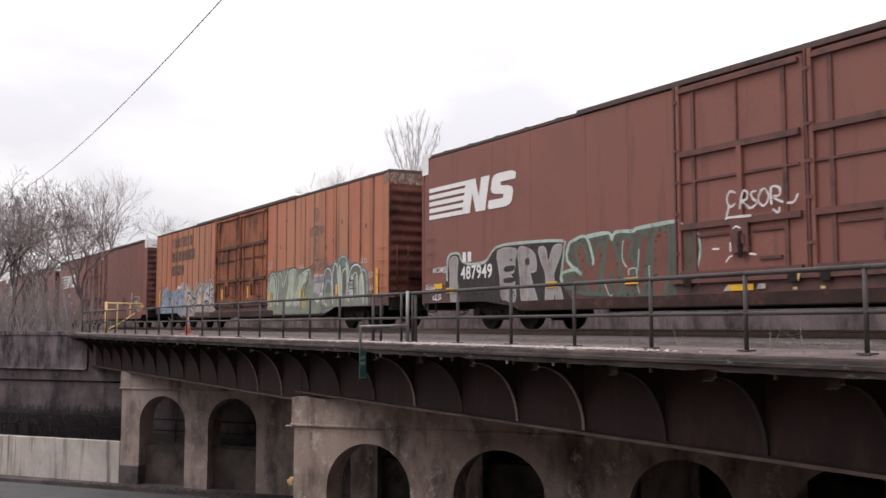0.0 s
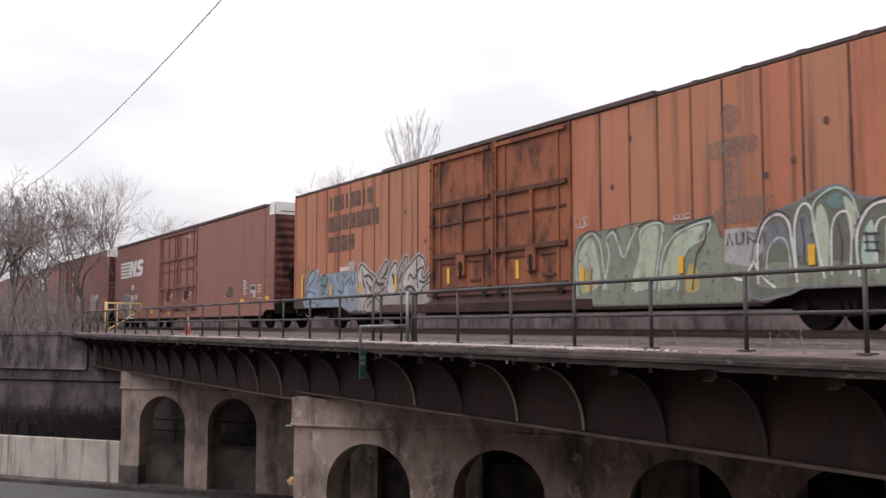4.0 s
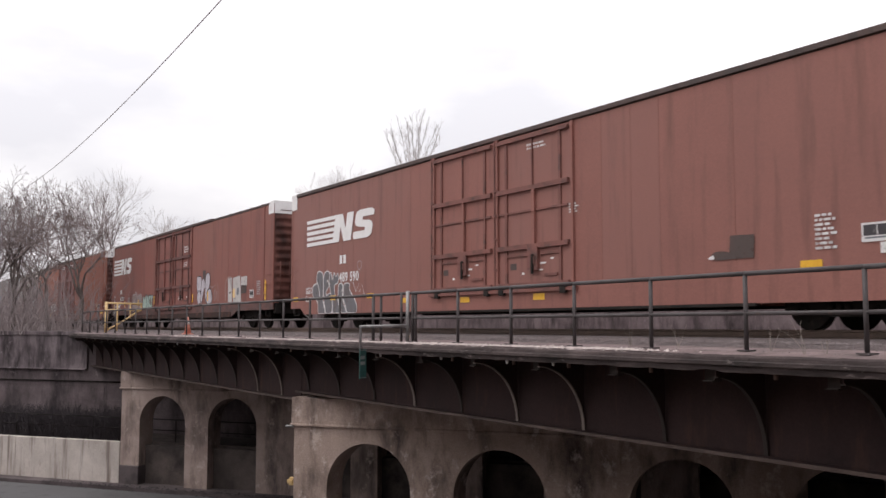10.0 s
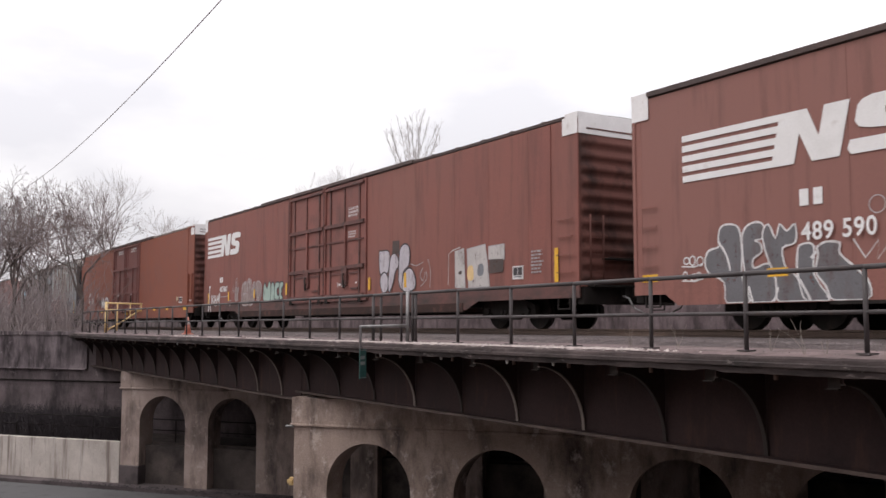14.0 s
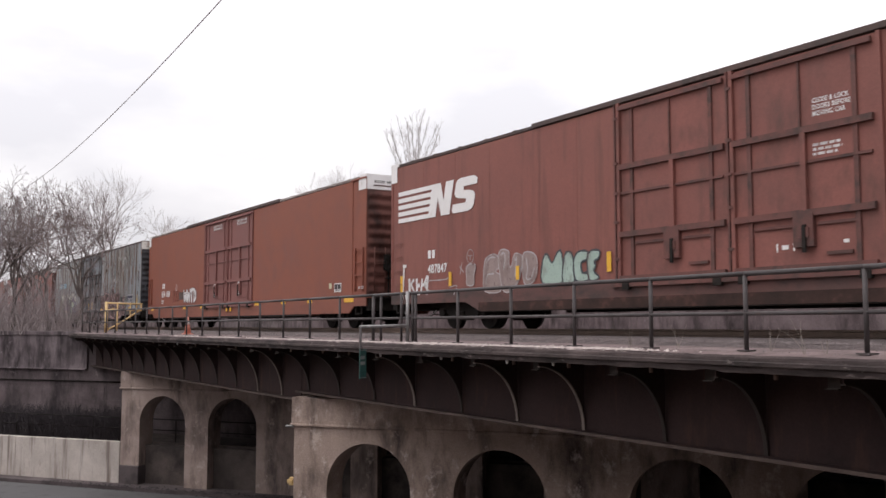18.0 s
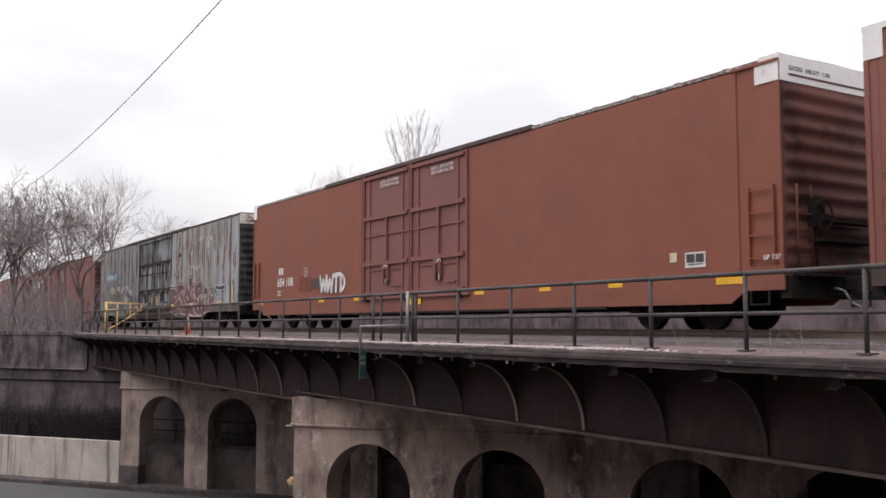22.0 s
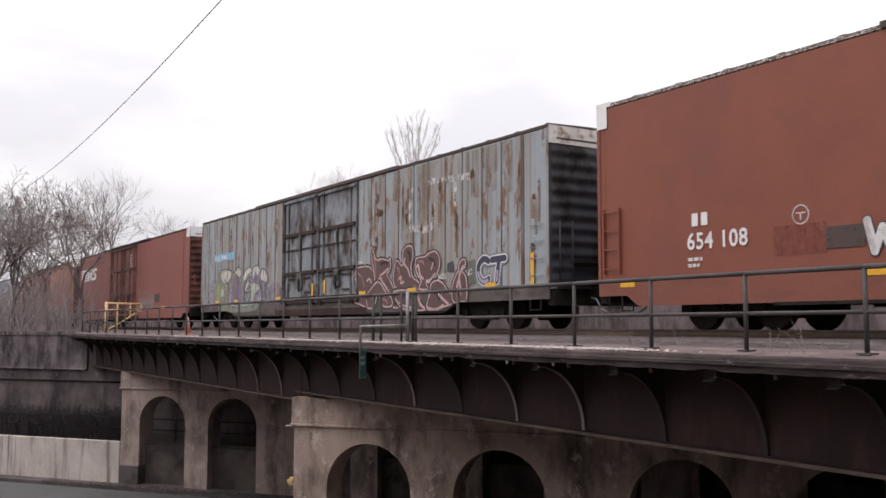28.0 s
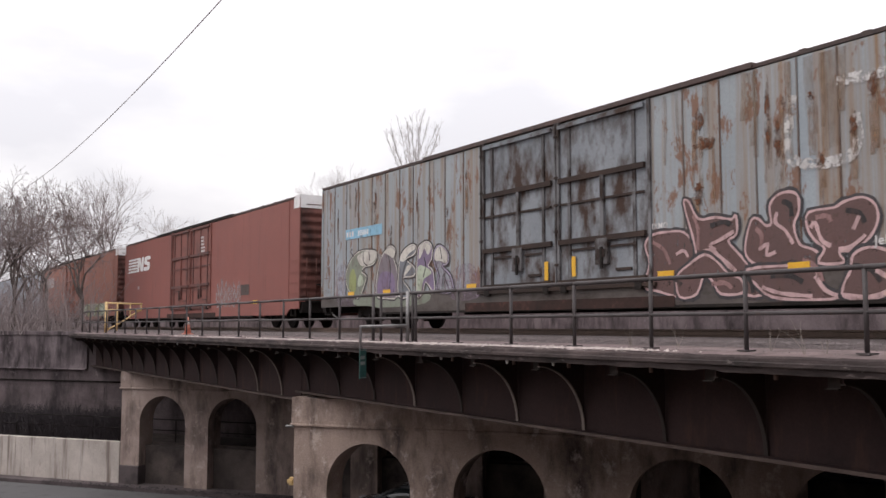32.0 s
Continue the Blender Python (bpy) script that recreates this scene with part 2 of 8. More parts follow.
def coursed_wall(name, n0, n1, w0, w1, z0, z1, course, run, material, label, near):
    """A wall of large blocks along the road: the near stretch in blocks of their own."""
    core = BM()
    box(core, w0, w1, n0 + 0.12, n1, z0, z1 - 0.01)
    wall = solid(name, core, material, label, "wall", kind="structure", m=ROADM)
    shared = {}
    rng = random.Random(name)
    rows = int(round((z1 - z0) / course))
    far = BM()
    for r in range(rows):
        w = w0 - (run / 2 if r % 2 else 0)
        while w < w1:
            a, b = max(w, w0) + 0.0015, min(w + run, w1) - 0.0015
            w += run
            if b - a < 0.1:
                continue
            lo, hi = z0 + r * course + 0.002, z0 + (r + 1) * course - 0.002
            if near[0] < a < near[1]:
                key = (round(b - a, 2), rng.randrange(3))
                if key not in shared:
                    p = BM()
                    d = rng.uniform(-0.015, 0.015)
                    box(p, 0, b - a, d, 0.14, 0, hi - lo)
                    bevel(p, 0.005)
                    shared[key] = mesh_of("stone", p, material)
                s = part("stone", shared[key], material, wall)
                s.location = (a, n0, lo)
            else:
                box(far, a, b, n0, n0 + 0.14, lo, hi)
    if len(far.verts):
        part("far_stones", far, material, wall)["kind"] = "stuff"
    return wall


coursed_wall("wall_abutment_far", 17.0, 18.4, -70, 50, 0.0, 7.0, 0.70, 1.6, OLDSTONE, "soot-darkened coursed stone abutment wall of the bridge", (-32, -4))
coursed_wall("wall_abutment_near", -18.4, -17.0, -70, 60, 0.0, 5.8, 0.70, 1.6, OLDSTONE, "soot-darkened coursed stone abutment wall", (0, 0))

# pale retaining wall beside the road, cast in bays
bm = BM()
box(bm, -100, -16.3, 12.62, 13.2, 0.0, 1.98)
retaining = solid("wall_retaining", bm, PALE, "pale streaked concrete retaining wall beside the road", "wall", kind="structure", m=ROADM)
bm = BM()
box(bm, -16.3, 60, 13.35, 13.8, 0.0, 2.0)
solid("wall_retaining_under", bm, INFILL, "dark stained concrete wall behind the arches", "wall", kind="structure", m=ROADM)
for k in range(10):
    a = -78.75 + k * 6.24
    bm = BM()
    box(bm, 0, 6.232, 0, 0.14, 0, 2.05)
    bevel(bm, 0.02)
    p = part("panel", bm, PALE, retaining)
    p.location = (a, 12.48 + random.uniform(-0.008, 0.008), 0)


# bents: concrete piers pierced by round-headed arches, two to each unit
def bent(w0, n0, top, m, units=5):
    t = thing("bridge_pier", ROADM @ pose(w0, n0, 0), "stained concrete bridge pier with round arched openings", "bridge pier", "bridge piers")
    for u in range(units):
        for half in range(2):
            x0 = u * 8.31 + half * 4.155
            c = x0 + (2.29 if half == 0 else 1.865)
            r, spring = 1.25, 2.95
            pts = [(x0, 0), (x0, top - 0.74), (x0 + 4.155, top - 0.74), (x0 + 4.155, 0), (c + r, 0)]
            pts += [(c + r * math.cos(a), spring + r * math.sin(a)) for a in (math.pi * k / 24 for k in range(25))]
            pts += [(c - r, 0)]
            bm = BM()
            prism(bm, pts, "y", 0, 0.95)
            part("arch_wall", bm, m, t)
            for a, b in ((x0 - 0.04 if half == 0 else x0 + 0.01, c - r + 0.03), (c + r - 0.03, x0 + 4.155 + (0.04 if half else -0.01))):
                if u > 0 or a > 1:
                    continue
                bm = BM()
                box(bm, a, b, -0.06, 1.01, 0, 1.0)
                bevel(bm, 0.03)
                part("plinth", bm, PLINTH, t, "damp grey concrete plinth")
        bm = BM()
        box(bm, u * 8.31 - (0.06 if u == 0 else -0.01), (u + 1) * 8.31 + (0.06 if u == units - 1 else -0.01), -0.06, 1.01, top - 0.74, top)
        bevel(bm, 0.025)
        part("cap_beam", bm, m, t, "chipped concrete cap beam")
        bm = BM()
        box(bm, u * 8.31 - 0.09, (u + 1) * 8.31 + (0.09 if u == units - 1 else -0.1), -0.10, 1.04, top - 0.80, top - 0.72)
        bevel(bm, 0.02)
        part("ledge", bm, m, t)
    return t


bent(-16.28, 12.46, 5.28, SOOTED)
bent(0.0, 0.0, 5.40, CONCRETE)
bent(16.28, -12.46, 5.50, CONCRETE)

# ---- bridge superstructure ----
bridge = thing("railway_bridge", pose(0, 0, 0), "old railway bridge with rusted steel girders and concrete deck", "bridge")
BX0 = -53.2
bm = BM()
rows = []
rng = random.Random(77)
x = BX0 - 3
while x < 48:
    j = lambda a: rng.uniform(-a, a)
    chip = rng.random() ** 3 * (0.13 if -26 < x < -10 else 0.07)
    rows.append([bm.verts.new(p) for p in ((x, 10.12, 6.82), (x, 10.12, 6.90), (x, 10.12 + j(0.004) + chip * 0.7, 6.975 - chip * 0.5 + j(0.006)), (x, 10.24 + j(0.03) + chip, 7.015 + j(0.008)), (x, 10.55, 7.05), (x, 12.1, 7.06), (x, 38.0, 7.06), (x, 38.0, 6.82))])
    x += rng.uniform(0.12, 0.26) if -40 < x < -4 else 2.0
for c0, c1 in zip(rows, rows[1:]):
    for q in range(8):
        bm.faces.new((c0[q], c0[(q + 1) % 8], c1[(q + 1) % 8], c1[q]))
bm.faces.new(rows[0][::-1]), bm.faces.new(rows[-1])
deck = part("deck_slab", bm, SLAB, bridge, "stained concrete deck slab with crumbling edge")
x = BX0 - 3
while x < 46:
    w = rng.uniform(2.2, 4.5)
    bm = BM()
    secs, p = [], x
    near_by = -34 < x < -4
    while p < x + w:
        big = 1.0 if near_by else 0.4
        ledge = 0.5 + 0.5 * noise.noise((p * 0.7, 3.0, 0.0))
        drop = max(0.0, noise.noise((p * 1.9, 7.0, 0.0))) * 0.05 * big
        chew = max(0.0, noise.noise((p * 2.7, 1.0, 5.0))) * 0.11 * big
        q = lambda a: rng.uniform(-a, a) * 0.35 * big
        secs.append([(p, 10.119, 6.775 + drop), (p, 10.085 + q(0.01), 6.775 + drop + q(0.012)), (p, 10.07 + q(0.012), 6.85 + q(0.01)), (p, 10.055 - 0.03 * ledge + q(0.01), 6.875 + q(0.008)),
                     (p, 10.06 - 0.03 * ledge + q(0.012), 6.92 + q(0.01)), (p, 10.075 + q(0.01) + chew * 0.4, 6.935 + q(0.008)), (p, 10.09 + chew * 0.3, 6.985 - chew * 0.5 + q(0.01)), (p, 10.119 + chew * 0.6, 7.012 - chew * 0.25 + q(0.008)), (p, 10.26 + chew, 6.99 - chew * 0.1)])
        p += rng.uniform(0.07, 0.16) if near_by else 0.6
    secs.append([(x + w - 0.004, b, z) for _, b, z in secs[-1]])
    rows = [[bm.verts.new(v) for v in sec] for sec in secs]
    for c0, c1 in zip(rows, rows[1:]):
        for k in range(9):
            bm.faces.new((c0[k], c0[(k + 1) % 9], c1[(k + 1) % 9], c1[k]))
    bm.faces.new(rows[0][::-1]), bm.faces.new(rows[-1])
    part("deck_edge", bm, FASCIA, bridge, "crumbling sooty concrete deck edge")
    x += w
for gi in range(11):
    gy = 11.2 + gi * 2.4
    off = gi * 3.19
    for x0, x1, zb in ((BX0 + off, -25.6 + off, 5.27), (-25.56 + off, -5.2 + off, 5.50), (-5.16 + off, 13.0 + off, 5.52)):
        bm = BM()
        prism(bm, [(gy - 0.16, zb), (gy + 0.22, zb), (gy + 0.22, zb + 0.035), (gy + 0.045, zb + 0.045), (gy + 0.045, 6.78), (gy + 0.22, 6.79), (gy + 0.22, 6.815), (gy - 0.16, 6.815), (gy - 0.16, 6.79), (gy + 0.02, 6.78), (gy + 0.02, zb + 0.045), (gy - 0.16, zb + 0.035)], "x", x0, x1)
        part("girder", bm, GIRDER, bridge, "riveted plate girder with rust" if gi == 0 else "")
        if gi == 0:
            # paler edge strip: the flange's highlight is put into its colour
            bm = BM()
            box(bm, x0, x1, gy - 0.19, gy - 0.162, zb - 0.012, zb + 0.04)
            part("flange_edge", bm, FLANGE_LOW, bridge, "worn rusty edge of the lower flange")

# curved knee brackets that carry the footway overhang
shared = {}
for k in range(-2, 24):
    x = -9.13 - 1.985 * k
    if x < BX0:
        break
    zb = 5.30 if x < -25.6 else 5.53
    key = zb
    if key not in shared:
        h = 6.80 - zb
        arc = [(-1.02 + 1.02 * math.sin(a), h - 0.10 - (h - 0.10) * (1 - math.cos(a))) for a in (math.pi / 2 * q / 14 for q in range(15))]
        pts = [(0.0, h), (-1.02, h)] + arc
        bm = BM()
        prism(bm, pts, "x", -0.008, 0.008)
        plate = mesh_of("knee_plate", bm, GIRDER)
        bm = BM()
        row = []
        for q, (a0, b0) in enumerate(arc):
            ang = math.pi / 2 * q / 14
            nrm = Vector((0, -math.cos(math.pi / 2 - ang) * 0.02, -math.sin(math.pi / 2 - ang) * 0.02))
            p0, p1 = Vector((-0.035, a0, b0)), Vector((0.035, a0, b0))
            row.append([bm.verts.new(p) for p in (p0, p1, p1 + nrm, p0 + nrm)])
        for c0, c1 in zip(row, row[1:]):
            for q in range(4):
                bm.faces.new((c0[q], c0[(q + 1) % 4], c1[(q + 1) % 4], c1[q]))
        bm.faces.new(row[0][::-1]), bm.faces.new(row[-1])
        seat = BM()
        prism(seat, [(-0.90, h - 0.02), (-0.90, h - 0.17), (-0.95, h - 0.17), (-0.95, h - 0.185), (-0.76, h - 0.185), (-0.76, h - 0.02)], "x", -0.30, -0.12)
        shared[key] = (plate, mesh_of("knee_flange", bm, FLANGE), mesh_of("seat_angle", seat, FLANGE_RUST))
    kb = part("knee_bracket", shared[key][0], GIRDER, bridge)
    kb.location = (x, 11.2, zb)
    part("seat_angle", shared[key][2], FLANGE_RUST, kb)
    fl = part("curved_flange", shared[key][1], FLANGE, kb)
    fl.material_slots[0].link = "OBJECT"
    # chosen brackets get the pale flange edge, all others the dark one
    fl.material_slots[0].material = FLANGE if k in (2, 3, 5, 9, 10) else FLANGE_RUST

# ---- railing along the deck edge ----
railing = thing("railing", pose(0, 10.54, 7.05), "dark painted steel pipe railing on the deck edge", "railing")
PITCH = 1.833
posts = [-7.05 - PITCH * k for k in range(-16, 26)]
bm = BM()
tube(bm, (0, 0, 0), (0, 0, 1.05), 0.032, sides=8)
post_mesh = mesh_of("post", bm, RAILING)
bm = BM()
box(bm, -0.09, 0.09, -0.09, 0.09, 0.0, 0.02)
foot_mesh = mesh_of("foot_plate", bm, RAILING)
for x in posts:
    p = part("post", post_mesh, RAILING, railing)
    p.location = (x, 0, 0)
    part("foot_plate", foot_mesh, RAILING, p)
for a, b in zip(posts, posts[1:]):
    for z, r in ((1.075, 0.034), (0.52, 0.028)):
        bm = BM()
        tube(bm, (a, 0, z), (b, 0, z), r, sides=8)
        part("rail", bm, RAILING, railing)

# ---- track ----
bm = BM()
prism(bm, [(11.9, 7.05), (12.3, 7.13), (13.7, 7.16), (14.4, 7.17), (17.5, 7.17), (18.6, 7.10), (20, 7.07)], "x", -420, 170)
solid("ballast_bed", bm, BALLAST, "dirty grey stone ballast under the track", "ballast", kind="structure")
for y in (15.2, 16.64):
    bm = BM()
    for x in range(-420, 168, 12):
        prism(bm, [(y - 0.07, 7.17), (y + 0.07, 7.17), (y + 0.07, 7.185), (y + 0.012, 7.2), (y + 0.012, 7.28), (y + 0.036, 7.29), (y + 0.036, 7.32), (y - 0.036, 7.32), (y - 0.036, 7.29), (y - 0.012, 7.28), (y - 0.012, 7.2), (y - 0.07, 7.185)], "x", x, x + 11.99)
    solid("rail_track", bm, RAILSTEEL, "rust-brown steel running rail with worn top", "rail", kind="structure")
bm = BM()
box(bm, -420, 46, 24.0, 24.35, 6.85, 8.3)
solid("wall_parapet_far", bm, FACING, "low concrete parapet behind the track", "parapet", kind="structure")
bm = BM()
box(bm, 40, 172, 9.0, 38.0, 5.6, 7.05)
solid("ground_track_bank", bm, SOIL, "low earth bank that carries the track away from the bridge", "embankment", kind="structure")
# out-of-view bank, added to keep low sky light off the bridge
bm = BM()
prism(bm, [(-900, -0.5), (-900, 19.0), (-46, 19.0), (-28, 5.8), (-28, -0.5)], "x", -950, 950)
solid("ground_bank_behind", bm, SOIL, "plain earth bank that closes the place behind the camera", "embankment", kind="structure", m=ROADM)
# concrete facing that tops the wing wall
bm = BM()
box(bm, -70, -22.3, 16.88, 17.02, 5.1, 7.08)
facing = solid("wall_coping", bm, FACING, "weathered concrete facing on top of the wing wall", "wall", kind="structure", m=ROADM)
bm = BM()
box(bm, -70, -22.2, 16.82, 17.02, 6.9, 7.12)
part("coping_lip", bevel(bm, 0.02), FACING, facing)
bm = BM()
box(bm, -70, -22.35, 16.82, 17.02, 5.06, 5.13)
part("coping_foot", bevel(bm, 0.015), FACING, facing)
bm = BM()
tube(bm, (-70, 16.94, 4.46), (-20.0, 16.94, 4.46), 0.035, sides=8)
solid("conduit", bm, BLACK, "thin dark conduit fixed along the stone wall", "conduit", m=ROADM)

# ---- boxcars: 88 ft long bodies, two plug doors a side ----
LEN, SIDE, EAVE, SILL, LIFT = 26.8, 1.55, 5.0, 0.50, 0.73
HALF = LEN / 2
NEAR = -SIDE


def rings(bm, sections, close=True):
    """A skin over cross-sections that each hold the same number of points."""
    rows = [[bm.verts.new(p) for p in s] for s in sections]
    n = len(rows[0])
    for a, b in zip(rows, rows[1:]):
        for k in range(n if close else n - 1):
            bm.faces.new((a[k], a[(k + 1) % n], b[(k + 1) % n], b[k]))
    bm.faces.new(rows[0][::-1])
    bm.faces.new(rows[-1])
    return bm


def ribbed_end(s):
    """The pressed end sheet of a boxcar: horizontal ribs across a flat plate."""
    bm = BM()
    prof = []
    z = 1.05
    pitch = 0.318
    while z < 4.5:
        for f, d in ((0.0, 0.0), (0.18, 0.004), (0.30, 0.042), (0.46, 0.074), (0.66, 0.06), (0.88, 0.006)):
            prof.append((z + f * pitch, d))
        z += pitch
    prof.append((4.56, 0.0))
    prof.append((EAVE + 0.02, 0.0))
    cols = ((-SIDE + 0.01, 0.0), (-SIDE + 0.07, 0.0), (-SIDE + 0.13, 1.0), (SIDE - 0.13, 1.0), (SIDE - 0.07, 0.0), (SIDE - 0.01, 0.0))
    grid = [[bm.verts.new((s * (HALF + k * d), y, zz)) for y, k in cols] for zz, d in prof]
    for a, b in zip(grid, grid[1:]):
        for k in range(len(cols) - 1):
            bm.faces.new((a[k], a[k + 1], b[k + 1], b[k])).smooth = True
    ret = bmesh.ops.extrude_face_region(bm, geom=list(bm.faces))
    for v in ret["geom"]:
        if isinstance(v, bmesh.types.BMVert):
            v.co.x = s * (HALF - 0.03)
    return bm


def roof_sheet():
    """A shallow sheet roof: a rim above the side and a raised seam between panels."""
    bm = BM()
    secs = []
    count = 21
    pitch = 2 * HALF / count

    def sec(x, h):
        z = EAVE + 0.045 + h
        return [(x, -SIDE - 0.012, EAVE - 0.03), (x, -SIDE - 0.016, z), (x, -0.3, z + 0.035), (x, 0.3, z + 0.035), (x, SIDE + 0.016, z), (x, SIDE + 0.012, EAVE - 0.03)]
    for k in range(count):
        a = -HALF + k * pitch
        secs += [sec(a, 0.02), sec(a + 0.06, 0.02), sec(a + 0.12, 0.0), sec(a + pitch - 0.12, 0.0), sec(a + pitch - 0.06, 0.02)]
    secs.append(sec(HALF, 0.02))
    return rings(bm, secs)


def truck(parent, x, mats):
    """A two-axle freight truck with cast side frames, springs and wheelsets."""
    t = part("truck", None, None, parent)
    t.location = (x, 0, 0)
    bm = BM()
    box(bm, -0.22, 0.22, -1.12, 1.12, 0.48, 0.72)
    part("bolster", bevel(bm, 0.03), BLACK, t)
    for s in (-1, 1):
        bm = BM()
        pts = [(-1.18, 0.36), (-1.18, 0.60), (-0.95, 0.70), (-0.45, 0.78), (0.45, 0.78), (0.95, 0.70), (1.18, 0.60), (1.18, 0.36), (0.95, 0.34), (0.72, 0.44), (0.42, 0.24), (-0.42, 0.24), (-0.72, 0.44), (-0.95, 0.34)]
        prism(bm, pts, "y", s * 1.02, s * 1.16)
        part("side_frame", bm, BLACK, t)
        for k in (-0.16, 0, 0.16):
            bm = BM()
            tube(bm, (k, s * 1.20, 0.30), (k, s * 1.20, 0.50), 0.06, sides=8)
            part("spring", bm, BLACK, t)
        for k in (-0.89, 0.89):
            bm = BM()
            tube(bm, (k, s * 1.14, 0.46), (k, s * 1.24, 0.46), 0.11, sides=10)
            part("bearing_cap", bm, BLACK, t)
    sets = []
    for k in (-0.89, 0.89):
        if "wheelset" not in mats:
            bm = BM()
            tube(bm, (0, -1.0, 0), (0, 1.0, 0), 0.085, sides=10)
            for s in (-1, 1):
                tube(bm, (0, s * 0.685, 0), (0, s * 0.715, 0), 0.50, sides=28)
                tube(bm, (0, s * 0.715, 0), (0, s * 0.81, 0), 0.46, 0.452, sides=28)
                for q in range(4):
                    a = q * math.pi / 2
                    tube(bm, (0.27 * math.cos(a), s * 0.80, 0.27 * math.sin(a)), (0.27 * math.cos(a), s * 0.822, 0.27 * math.sin(a)), 0.06, sides=8)
            mats["wheelset"] = mesh_of("wheelset", bm, BLACK)
        w = part("wheelset", mats["wheelset"], BLACK, t)
        w.location = (k, 0, 0.46)
        sets.append((w, k))
    return sets


MESHES = {}
WHEELS = []


def share(key, make, material):
    """One mesh for alike parts; the paint sits on the object."""
    if key not in MESHES:
        MESHES[key] = mesh_of(key[0], make(), material)
    return MESHES[key]


def painted(name, me, material, parent, label=""):
    ob = part(name, me, material, parent, label)
    ob.material_slots[0].link = "OBJECT"
    ob.material_slots[0].material = material
    return ob


def block(key, x0, x1, y0, y1, z0, z1):
    def make():
        bm = BM()
        return box(bm, x0, x1, y0, y1, z0, z1)
    return (key, round(x0, 3), round(x1, 3), round(y0, 3), round(z0, 3), round(z1, 3)), make


# colour holds grime and the shade of the recessed underframe
DARK_STRIP = surface("grimy_brown_black_steel", ((0.026, 0.017, 0.015), (0.062, 0.034, 0.029)), 2, 30, 0.85, relief=0.2, stain=(0.10, 0.05, 0.042), stain_cut=(0.54, 0.68), stain_scale=2.0, spec=0.2)


